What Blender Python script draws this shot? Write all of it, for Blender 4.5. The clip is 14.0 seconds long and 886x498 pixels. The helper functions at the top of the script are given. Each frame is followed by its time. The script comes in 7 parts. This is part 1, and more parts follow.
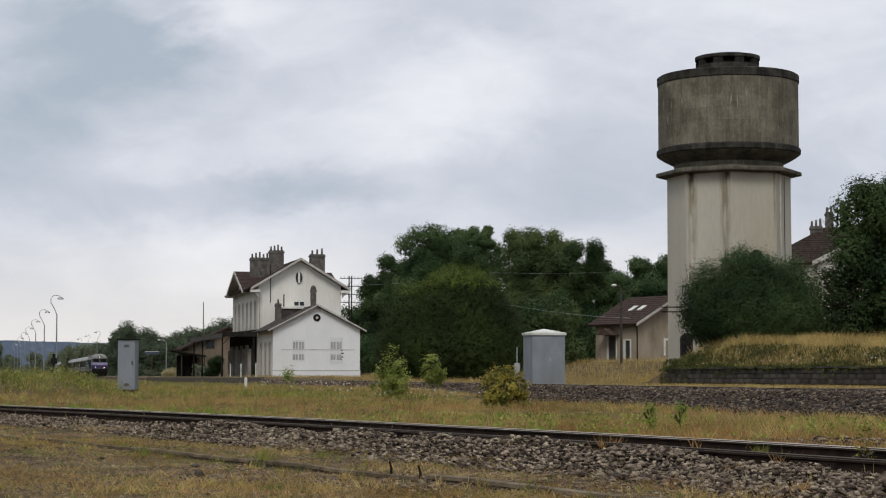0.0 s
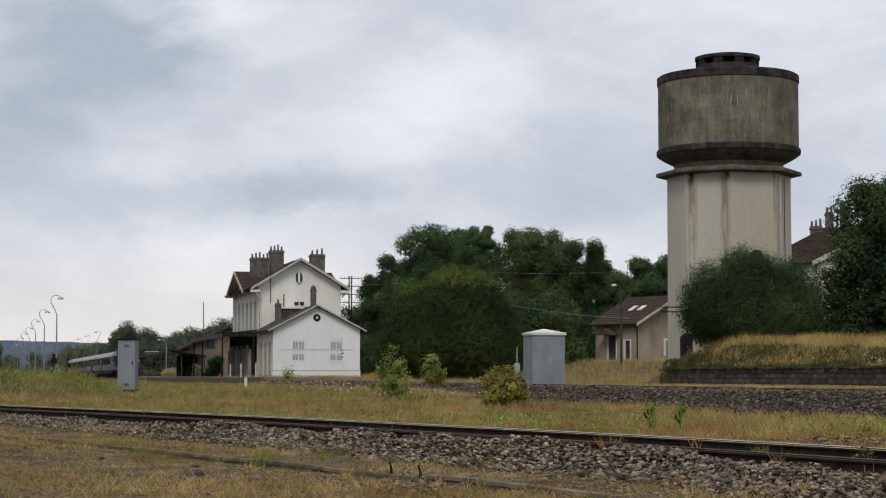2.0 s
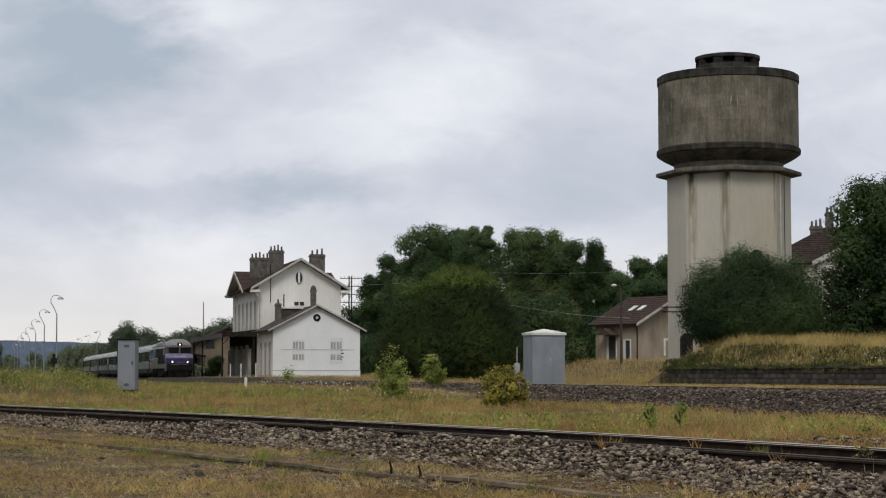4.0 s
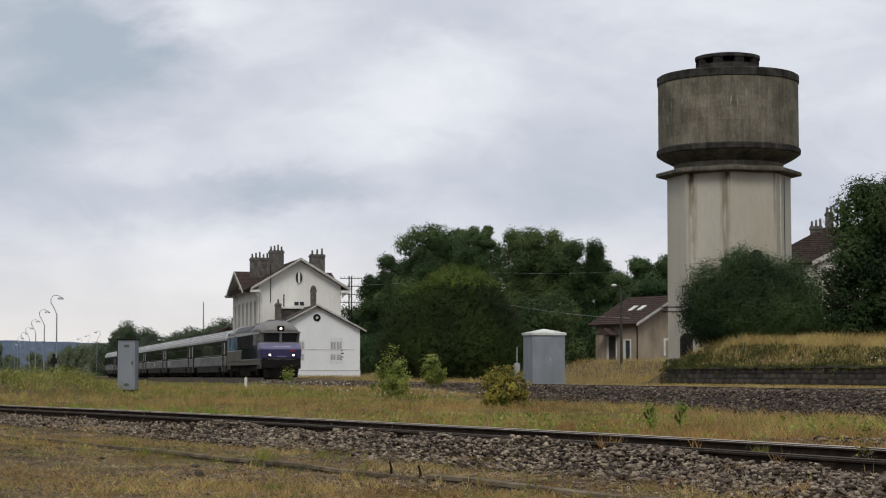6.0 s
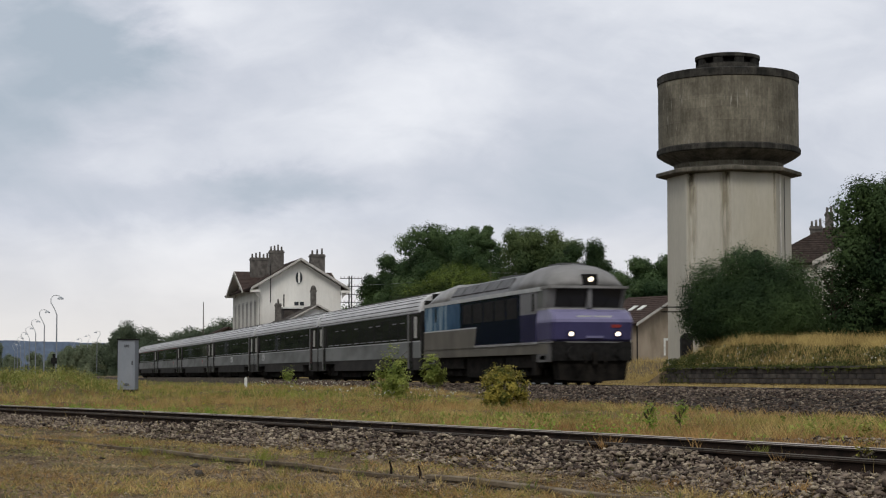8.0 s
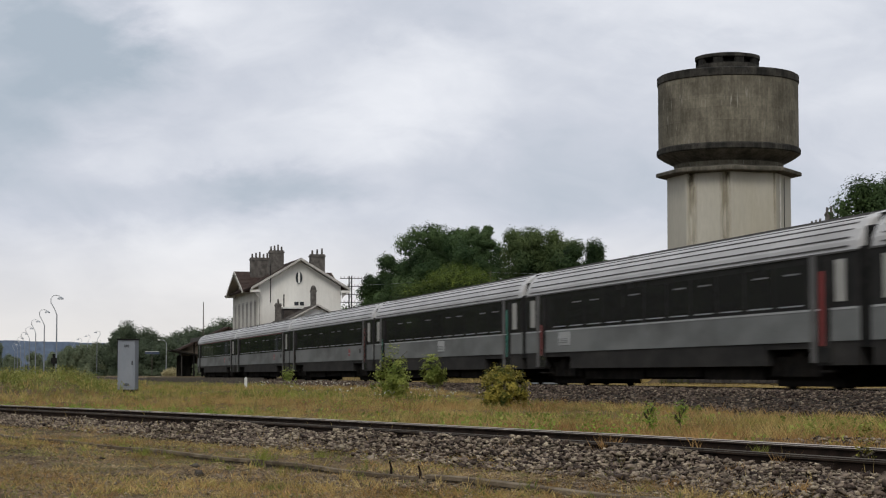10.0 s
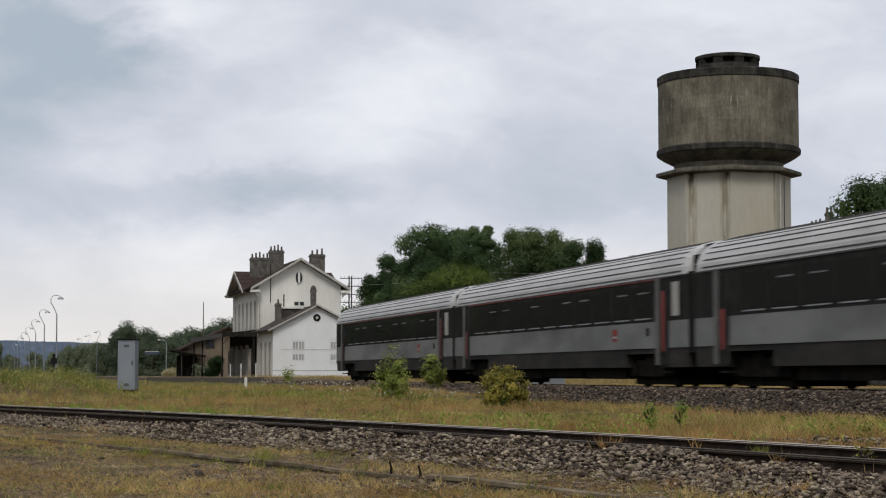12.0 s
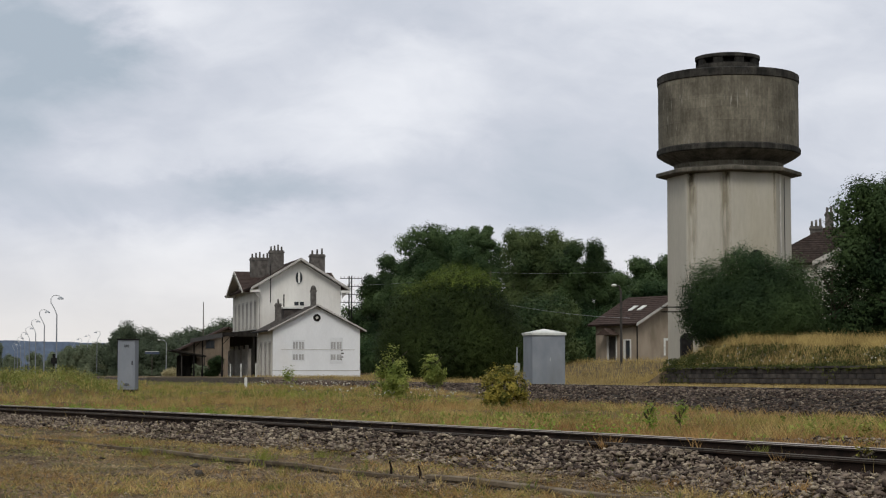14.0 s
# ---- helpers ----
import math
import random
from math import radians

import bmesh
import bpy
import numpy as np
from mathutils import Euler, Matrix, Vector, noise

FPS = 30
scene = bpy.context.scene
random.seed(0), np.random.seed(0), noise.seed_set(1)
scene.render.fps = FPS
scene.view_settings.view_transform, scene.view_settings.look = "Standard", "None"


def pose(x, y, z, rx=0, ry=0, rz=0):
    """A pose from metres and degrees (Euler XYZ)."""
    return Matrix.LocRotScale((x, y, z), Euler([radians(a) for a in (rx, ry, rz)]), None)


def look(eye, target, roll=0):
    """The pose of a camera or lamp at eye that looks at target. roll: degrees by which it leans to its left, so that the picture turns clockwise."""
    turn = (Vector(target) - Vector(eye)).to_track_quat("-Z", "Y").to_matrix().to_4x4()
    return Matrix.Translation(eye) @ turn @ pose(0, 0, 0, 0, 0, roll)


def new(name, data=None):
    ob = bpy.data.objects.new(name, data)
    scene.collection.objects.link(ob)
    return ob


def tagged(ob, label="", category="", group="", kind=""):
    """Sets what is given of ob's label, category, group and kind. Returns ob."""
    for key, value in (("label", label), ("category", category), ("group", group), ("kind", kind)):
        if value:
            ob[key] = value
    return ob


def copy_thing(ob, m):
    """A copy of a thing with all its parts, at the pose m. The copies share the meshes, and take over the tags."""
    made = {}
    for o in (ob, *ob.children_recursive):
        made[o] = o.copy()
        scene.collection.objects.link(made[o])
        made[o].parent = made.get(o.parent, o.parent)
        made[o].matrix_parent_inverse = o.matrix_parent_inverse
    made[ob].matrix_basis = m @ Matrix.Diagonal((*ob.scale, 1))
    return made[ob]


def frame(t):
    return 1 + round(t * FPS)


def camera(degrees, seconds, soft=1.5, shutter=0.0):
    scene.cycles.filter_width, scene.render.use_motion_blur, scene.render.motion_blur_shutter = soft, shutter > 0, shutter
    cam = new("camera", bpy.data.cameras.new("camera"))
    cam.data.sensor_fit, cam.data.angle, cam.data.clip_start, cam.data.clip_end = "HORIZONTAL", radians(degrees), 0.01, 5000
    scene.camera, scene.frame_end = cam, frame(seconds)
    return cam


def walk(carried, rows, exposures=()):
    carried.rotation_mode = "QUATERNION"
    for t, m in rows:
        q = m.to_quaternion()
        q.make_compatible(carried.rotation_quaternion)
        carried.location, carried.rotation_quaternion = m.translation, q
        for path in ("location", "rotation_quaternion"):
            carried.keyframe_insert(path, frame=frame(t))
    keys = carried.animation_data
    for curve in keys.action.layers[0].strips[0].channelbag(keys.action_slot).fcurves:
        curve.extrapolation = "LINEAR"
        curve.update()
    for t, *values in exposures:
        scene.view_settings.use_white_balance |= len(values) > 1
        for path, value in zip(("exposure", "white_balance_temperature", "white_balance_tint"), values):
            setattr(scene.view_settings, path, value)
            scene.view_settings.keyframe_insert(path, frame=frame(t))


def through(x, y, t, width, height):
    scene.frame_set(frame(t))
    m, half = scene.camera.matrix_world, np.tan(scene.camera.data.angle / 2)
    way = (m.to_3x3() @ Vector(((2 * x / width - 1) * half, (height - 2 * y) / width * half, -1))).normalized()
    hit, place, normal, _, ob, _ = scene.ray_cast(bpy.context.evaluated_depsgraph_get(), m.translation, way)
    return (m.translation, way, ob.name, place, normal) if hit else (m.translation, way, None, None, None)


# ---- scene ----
# ---- camera: it stands still beside the line, looking across the tracks ----
HEADING, EYE_Z = 13.74, 0.342
cam = camera(26.81, 14.0, soft=1.15, shutter=0.3)
STAND = pose(0, 0, EYE_Z, 90 + 3.878, 0, -HEADING)
walk(cam, [(0.0, STAND), (14.0, STAND)])

# ---- world, sun ----
SUN_EL, SUN_AZ = 48, 205
world = bpy.data.worlds.new("overcast")
scene.world = world
world.use_nodes = True
wn, wl = world.node_tree.nodes, world.node_tree.links
sky = wn.new("ShaderNodeTexSky")
sky.sky_type, sky.sun_disc = "NISHITA", False
sky.sun_elevation, sky.sun_rotation = radians(SUN_EL), radians(SUN_AZ)
sky.air_density, sky.dust_density = 1.0, 3.0
wc = wn.new("ShaderNodeTexCoord")
wnoise = wn.new("ShaderNodeTexNoise")
wnoise.inputs["Scale"].default_value, wnoise.inputs["Detail"].default_value = 2.5, 4
wl.new(wc.outputs["Generated"], wnoise.inputs["Vector"])
wramp = wn.new("ShaderNodeValToRGB")
wramp.color_ramp.elements[0].position, wramp.color_ramp.elements[0].color = 0.35, (7.2, 7.8, 8.6, 1)
wramp.color_ramp.elements[1].position, wramp.color_ramp.elements[1].color = 0.65, (10.5, 10.6, 10.8, 1)
wl.new(wnoise.outputs["Fac"], wramp.inputs["Fac"])
wmix = wn.new("ShaderNodeMix")
wmix.data_type = "RGBA"
wmix.inputs["Factor"].default_value = 0.85
wl.new(sky.outputs["Color"], wmix.inputs["A"])
wl.new(wramp.outputs["Color"], wmix.inputs["B"])
wl.new(wmix.outputs["Result"], wn["Background"].inputs["Color"])
wn["Background"].inputs["Strength"].default_value = 0.07

sun = new("sun", bpy.data.lights.new("sun", "SUN"))
sun.data.energy, sun.data.angle, sun.data.color = 1.5, radians(20), (1.0, 0.96, 0.9)
sun_way = Vector((math.sin(radians(SUN_AZ)) * math.cos(radians(SUN_EL)), math.cos(radians(SUN_AZ)) * math.cos(radians(SUN_EL)), math.sin(radians(SUN_EL))))
sun.matrix_world = look(tuple(sun_way * 50), (0, 0, 0))

# ---- helpers of this scene ----
def rgb(r, g, b):
    return (r, g, b, 1)


def surface(name, c1, c2, scale=3.0, rough=0.8, bump=0.3, metal=0.0, c3=None, fine=40.0, stretch=(1, 1, 1), island=0.0, per_object=0.0, lo=0.35, hi=0.65, dist=0.02, grain=0.18, spec=None, streak=0.0):
    """Two colours mixed by coarse noise, a third as stains, fine grain in colour and relief."""
    m = bpy.data.materials.new(name)
    m.use_nodes = True
    n, l = m.node_tree.nodes, m.node_tree.links
    b = n["Principled BSDF"]
    b.inputs["Roughness"].default_value, b.inputs["Metallic"].default_value = rough, metal
    if spec is not None:
        b.inputs["Specular IOR Level"].default_value = spec
    tc, mp = n.new("ShaderNodeTexCoord"), n.new("ShaderNodeMapping")
    mp.inputs["Scale"].default_value = stretch
    l.new(tc.outputs["Object"], mp.inputs["Vector"])
    big, small = n.new("ShaderNodeTexNoise"), n.new("ShaderNodeTexNoise")
    big.inputs["Scale"].default_value, big.inputs["Detail"].default_value = scale, 5
    small.inputs["Scale"].default_value, small.inputs["Detail"].default_value = fine, 3
    for t in (big, small):
        l.new(mp.outputs["Vector"], t.inputs["Vector"])
    ramp = n.new("ShaderNodeValToRGB")
    e = ramp.color_ramp.elements
    e[0].position, e[0].color, e[1].position, e[1].color = lo, rgb(*c1), hi, rgb(*c2)
    l.new(big.outputs["Fac"], ramp.inputs["Fac"])
    out = ramp.outputs["Color"]
    if c3:
        st = n.new("ShaderNodeTexNoise")
        st.inputs["Scale"].default_value, st.inputs["Detail"].default_value = scale * 0.37, 6
        l.new(mp.outputs["Vector"], st.inputs["Vector"])
        r2 = n.new("ShaderNodeValToRGB")
        r2.color_ramp.elements[0].position, r2.color_ramp.elements[1].position = 0.52, 0.68
        l.new(st.outputs["Fac"], r2.inputs["Fac"])
        mx = n.new("ShaderNodeMix")
        mx.data_type = "RGBA"
        l.new(r2.outputs["Color"], mx.inputs["Factor"])
        l.new(out, mx.inputs["A"])
        mx.inputs["B"].default_value = rgb(*c3)
        out = mx.outputs["Result"]
    hsv = n.new("ShaderNodeHueSaturation")
    l.new(out, hsv.inputs["Color"])
    if streak:
        # runs of dirt and lime down the face
        sm, sn, sr, sx = n.new("ShaderNodeMapping"), n.new("ShaderNodeTexNoise"), n.new("ShaderNodeMapRange"), n.new("ShaderNodeMix")
        sm.inputs["Scale"].default_value = (1, 1, 0.09)
        sn.inputs["Scale"].default_value, sn.inputs["Detail"].default_value, sn.inputs["Roughness"].default_value = 3.6, 7, 0.66
        l.new(tc.outputs["Object"], sm.inputs["Vector"])
        l.new(sm.outputs["Vector"], sn.inputs["Vector"])
        sr.inputs["From Min"].default_value, sr.inputs["From Max"].default_value = 0.36, 0.66
        sr.inputs["To Min"].default_value, sr.inputs["To Max"].default_value = 1 - streak, 1 + streak * 0.6
        l.new(sn.outputs["Fac"], sr.inputs["Value"])
        sx.data_type, sx.blend_type = "RGBA", "MULTIPLY"
        sx.inputs["Factor"].default_value = 1.0
        l.new(out, sx.inputs["A"])
        l.new(sr.outputs["Result"], sx.inputs["B"])
        l.new(sx.outputs["Result"], hsv.inputs["Color"])
    val = n.new("ShaderNodeMapRange")
    val.inputs["From Min"].default_value, val.inputs["From Max"].default_value = 0.25, 0.75
    val.inputs["To Min"].default_value, val.inputs["To Max"].default_value = 1 - grain, 1 + grain
    l.new(small.outputs["Fac"], val.inputs["Value"])
    v = val.outputs["Result"]
    for amount, node, socket in ((island, "ShaderNodeNewGeometry", "Random Per Island"), (per_object, "ShaderNodeObjectInfo", "Random")):
        if amount:
            src, mr, mul = n.new(node), n.new("ShaderNodeMapRange"), n.new("ShaderNodeMath")
            mr.inputs["To Min"].default_value, mr.inputs["To Max"].default_value = 1 - amount, 1 + amount
            mul.operation = "MULTIPLY"
            l.new(src.outputs[socket], mr.inputs["Value"])
            l.new(v, mul.inputs[0])
            l.new(mr.outputs["Result"], mul.inputs[1])
            v = mul.outputs["Value"]
            hm = n.new("ShaderNodeMapRange")
            hm.inputs["To Min"].default_value, hm.inputs["To Max"].default_value = 0.5 - 0.03 * amount, 0.5 + 0.03 * amount
            l.new(src.outputs[socket], hm.inputs["Value"])
            l.new(hm.outputs["Result"], hsv.inputs["Hue"])
    l.new(v, hsv.inputs["Value"])
    l.new(hsv.outputs["Color"], b.inputs["Base Color"])
    if bump:
        bp = n.new("ShaderNodeBump")
        bp.inputs["Strength"].default_value, bp.inputs["Distance"].default_value = bump, dist
        l.new(small.outputs["Fac"], bp.inputs["Height"])
        l.new(bp.outputs["Normal"], b.inputs["Normal"])
    return m


def formwork(m):
    """Casting-board fields of slightly different tone and thin white lime runs on an upright concrete face."""
    n, l = m.node_tree.nodes, m.node_tree.links
    b = n["Principled BSDF"]
    base = b.inputs["Base Color"].links[0].from_socket
    tc, sep, com, warp = n.new("ShaderNodeTexCoord"), n.new("ShaderNodeSeparateXYZ"), n.new("ShaderNodeCombineXYZ"), n.new("ShaderNodeTexNoise")
    l.new(tc.outputs["Object"], sep.inputs[0])
    ang = n.new("ShaderNodeMath")
    ang.operation = "ARCTAN2"
    l.new(sep.outputs["X"], ang.inputs[0])
    l.new(sep.outputs["Y"], ang.inputs[1])
    around = n.new("ShaderNodeMath")
    around.operation, around.inputs[1].default_value = "MULTIPLY", 4.5
    l.new(ang.outputs[0], around.inputs[0])
    l.new(around.outputs[0], com.inputs["X"])
    l.new(sep.outputs["Z"], com.inputs["Y"])
    warp.inputs["Scale"].default_value, warp.inputs["Detail"].default_value = 1.1, 5
    l.new(com.outputs[0], warp.inputs["Vector"])
    add = n.new("ShaderNodeMixRGB")
    add.blend_type, add.inputs[0].default_value = "ADD", 0.16
    l.new(com.outputs[0], add.inputs[1])
    l.new(warp.outputs["Color"], add.inputs[2])
    boards = n.new("ShaderNodeTexBrick")
    boards.inputs["Scale"].default_value = 1.0
    boards.inputs["Brick Width"].default_value, boards.inputs["Row Height"].default_value = 1.45, 0.82
    boards.inputs["Mortar Size"].default_value, boards.inputs["Mortar Smooth"].default_value = 0.018, 0.8
    for socket, v in (("Color1", 0.80), ("Color2", 1.16), ("Mortar", 0.80)):
        boards.inputs[socket].default_value = (v, v * 0.995, v * 0.98, 1)
    l.new(add.outputs[0], boards.inputs["Vector"])
    mul = n.new("ShaderNodeMixRGB")
    mul.blend_type, mul.inputs[0].default_value = "MULTIPLY", 0.75
    l.new(base, mul.inputs[1])
    l.new(boards.outputs["Color"], mul.inputs[2])
    # lime runs
    mp, runs, patch, r1, r2 = n.new("ShaderNodeMapping"), n.new("ShaderNodeTexNoise"), n.new("ShaderNodeTexNoise"), n.new("ShaderNodeMapRange"), n.new("ShaderNodeMapRange")
    mp.inputs["Scale"].default_value = (7.0, 0.7, 1)
    l.new(com.outputs[0], mp.inputs["Vector"])
    l.new(mp.outputs[0], runs.inputs["Vector"])
    runs.inputs["Scale"].default_value, runs.inputs["Detail"].default_value = 1.0, 4
    patch.inputs["Scale"].default_value = 0.6
    l.new(com.outputs[0], patch.inputs["Vector"])
    r1.inputs["From Min"].default_value, r1.inputs["From Max"].default_value = 0.60, 0.72
    r2.inputs["From Min"].default_value, r2.inputs["From Max"].default_value = 0.46, 0.60
    l.new(runs.outputs["Fac"], r1.inputs["Value"])
    l.new(patch.outputs["Fac"], r2.inputs["Value"])
    both = n.new("ShaderNodeMath")
    both.operation = "MULTIPLY"
    l.new(r1.outputs[0], both.inputs[0])
    l.new(r2.outputs[0], both.inputs[1])
    lime = n.new("ShaderNodeMixRGB")
    l.new(both.outputs[0], lime.inputs[0])
    l.new(mul.outputs[0], lime.inputs[1])
    lime.inputs[2].default_value = rgb(0.30, 0.285, 0.245)
    l.new(lime.outputs[0], b.inputs["Base Color"])


def leafy(name, c1, c2, rough=0.6, through=0.25, patch=0.25, vary=0.36):
    """Leaves and blades: colour varies from piece to piece and in larger patches; some light passes through."""
    m = bpy.data.materials.new(name)
    m.use_nodes = True
    n, l = m.node_tree.nodes, m.node_tree.links
    b = n["Principled BSDF"]
    b.inputs["Roughness"].default_value = rough
    b.inputs["Specular IOR Level"].default_value = 0.1
    geo, tc, ns = n.new("ShaderNodeNewGeometry"), n.new("ShaderNodeTexCoord"), n.new("ShaderNodeTexNoise")
    ns.inputs["Scale"].default_value, ns.inputs["Detail"].default_value = patch, 3
    l.new(tc.outputs["Object"], ns.inputs["Vector"])
    add = n.new("ShaderNodeMath")
    add.operation = "MULTIPLY_ADD"
    l.new(geo.outputs["Random Per Island"], add.inputs[0])
    add.inputs[1].default_value = vary
    far = n.new("ShaderNodeMapRange")
    far.inputs["From Min"].default_value, far.inputs["From Max"].default_value = 0.3, 0.7
    far.inputs["To Min"].default_value, far.inputs["To Max"].default_value = 0.24, 0.85
    l.new(ns.outputs["Fac"], far.inputs["Value"])
    l.new(far.outputs["Result"], add.inputs[2])
    ramp = n.new("ShaderNodeValToRGB")
    e = ramp.color_ramp.elements
    e[0].position, e[0].color, e[1].position, e[1].color = 0.30 + vary * 0.5, rgb(*c1), 0.77 + vary * 0.5, rgb(*c2)
    l.new(add.outputs["Value"], ramp.inputs["Fac"])
    l.new(ramp.outputs["Color"], b.inputs["Base Color"])
    tr, mx = n.new("ShaderNodeBsdfTranslucent"), n.new("ShaderNodeMixShader")
    l.new(ramp.outputs["Color"], tr.inputs["Color"])
    mx.inputs["Fac"].default_value = through
    l.new(b.outputs["BSDF"], mx.inputs[1])
    l.new(tr.outputs["BSDF"], mx.inputs[2])
    l.new(mx.outputs["Shader"], n["Material Output"].inputs["Surface"])
    return m


def glow(name, colour, strength):
    m = bpy.data.materials.new(name)
    m.use_nodes = True
    b = m.node_tree.nodes["Principled BSDF"]
    b.inputs["Base Color"].default_value = rgb(*colour)
    b.inputs["Emission Color"].default_value = rgb(*colour)
    b.inputs["Emission Strength"].default_value = strength
    return m


def gloss(name, colour, rough=0.08, spec=0.5):
    """Dark glazing that mirrors the sky."""
    m = bpy.data.materials.new(name)
    m.use_nodes = True
    b = m.node_tree.nodes["Principled BSDF"]
    b.inputs["Base Color"].default_value = rgb(*colour)
    b.inputs["Roughness"].default_value, b.inputs["Specular IOR Level"].default_value = rough, spec
    return m


def finish(bm, bevel=0.0, smooth=False):
    if bevel:
        bmesh.ops.bevel(bm, geom=[e for e in bm.edges if len(e.link_faces) == 2 and e.calc_face_angle() > 0.6], offset=bevel, segments=2, affect="EDGES", clamp_overlap=True)
    bmesh.ops.recalc_face_normals(bm, faces=bm.faces)
    if smooth:
        for f in bm.faces:
            f.smooth = True


def part(name, bm, material, parent, label="", bevel=0.0, smooth=False):
    """Links a bmesh as one mesh object under a thing or a part; with no parent, as a thing."""
    finish(bm, bevel, smooth)
    me = bpy.data.meshes.new(name)
    bm.to_mesh(me)
    bm.free()
    for m in (material if isinstance(material, (list, tuple)) else [material]):
        me.materials.append(m)
    ob = new(name, me)
    if parent:
        ob.parent = parent
    if label:
        ob["label"] = label
    return ob


def piece(name, mesh, parent, m=None):
    ob = new(name, mesh)
    ob.parent = parent
    if m is not None:
        ob.matrix_basis = m
    return ob


def thing(name, label, category, m=None, group="", kind=""):
    ob = new(name)
    ob.empty_display_size = 0.3
    if m is not None:
        ob.matrix_basis = m
    return tagged(ob, label, category, group, kind)


def box(bm, x0, x1, y0, y1, z0, z1, mi=0):
    vs = [bm.verts.new((x, y, z)) for z in (z0, z1) for y in (y0, y1) for x in (x0, x1)]
    for q in ((0, 2, 3, 1), (4, 5, 7, 6), (0, 1, 5, 4), (2, 6, 7, 3), (0, 4, 6, 2), (1, 3, 7, 5)):
        bm.faces.new([vs[i] for i in q]).material_index = mi
    return bm


def boxes(*rows):
    bm = bmesh.new()
    for r in rows:
        box(bm, *r)
    return bm


def prism(bm, outline, to3, lo, hi, mi=0):
    """An outline (two numbers a point) drawn out from lo to hi; to3(p, q, s) gives the place."""
    a, b = [[bm.verts.new(to3(p, q, s)) for p, q in outline] for s in (lo, hi)]
    n = len(outline)
    for i in range(n):
        bm.faces.new((a[i], a[(i + 1) % n], b[(i + 1) % n], b[i])).material_index = mi
    bm.faces.new(a[::-1]).material_index = mi
    bm.faces.new(b).material_index = mi
    return bm


def along_y(p, q, s):
    return (p, s, q)


def along_x(p, q, s):
    return (s, p, q)


def tube(bm, pts, r, n=8, r1=None):
    """A round bar along a line of points, tapering to r1."""
    rings = []
    pts = [Vector(p) for p in pts]
    for i, p in enumerate(pts):
        d = (pts[min(i + 1, len(pts) - 1)] - pts[max(i - 1, 0)]).normalized()
        u = d.orthogonal().normalized() if abs(d.z) > 0.95 else d.cross(Vector((0, 0, 1))).normalized()
        w = d.cross(u)
        k = r if r1 is None else r + (r1 - r) * i / (len(pts) - 1)
        rings.append([bm.verts.new(p + k * (math.cos(2 * math.pi * j / n) * u + math.sin(2 * math.pi * j / n) * w)) for j in range(n)])
    for a, b in zip(rings, rings[1:]):
        for j in range(n):
            bm.faces.new((a[j], a[(j + 1) % n], b[(j + 1) % n], b[j]))
    bm.faces.new(rings[0][::-1])
    bm.faces.new(rings[-1])
    return bm


def lathe(bm, profile, n=48, x=0.0, y=0.0):
    """A turned shape: radius and height from bottom to top, closed at both ends."""
    rings = [[bm.verts.new((x + r * math.cos(2 * math.pi * j / n), y + r * math.sin(2 * math.pi * j / n), z)) for j in range(n)] for r, z in profile]
    for a, b in zip(rings, rings[1:]):
        for j in range(n):
            bm.faces.new((a[j], a[(j + 1) % n], b[(j + 1) % n], b[j]))
    bm.faces.new(rings[0][::-1])
    bm.faces.new(rings[-1])
    return bm


def mesh_np(name, verts, faces, material, smooth=False):
    """A mesh from arrays of corners and of equal-sided faces."""
    verts, faces = np.asarray(verts, np.float32), np.asarray(faces, np.int32)
    me = bpy.data.meshes.new(name)
    k = faces.shape[1]
    me.vertices.add(len(verts))
    me.vertices.foreach_set("co", verts.ravel())
    me.loops.add(faces.size)
    me.loops.foreach_set("vertex_index", faces.ravel())
    me.polygons.add(len(faces))
    me.polygons.foreach_set("loop_start", np.arange(0, faces.size, k, dtype=np.int32))
    me.polygons.foreach_set("loop_total", np.full(len(faces), k, np.int32))
    if smooth:
        me.polygons.foreach_set("use_smooth", np.ones(len(faces), bool))
    me.materials.append(material)
    me.update(calc_edges=True)
    me.validate()
    return me


def blades(rng, x, y, z, height, width, lean=0.35):
    """One bent blade of grass at each place: corners and triangles."""
    n = len(x)
    ang, turn = rng.uniform(0, 2 * np.pi, n), rng.uniform(0, 2 * np.pi, n)
    dx, dy = np.cos(ang) * width / 2, np.sin(ang) * width / 2
    lx, ly = np.cos(turn) * lean * height * rng.uniform(0.2, 1, n), np.sin(turn) * lean * height * rng.uniform(0.2, 1, n)
    v = np.empty((n, 4, 3), np.float32)
    v[:, 0] = np.c_[x - dx, y - dy, z]
    v[:, 1] = np.c_[x + dx, y + dy, z]
    v[:, 2] = np.c_[x + dx * 0.8 + lx * 0.5, y + dy * 0.8 + ly * 0.5, z + height * 0.54]
    v[:, 3] = np.c_[x + lx, y + ly, z + height]
    i = (np.arange(n) * 4)[:, None]
    f = np.concatenate([i + [0, 1, 2], i + [0, 2, 3]])
    return v.reshape(-1, 3), f


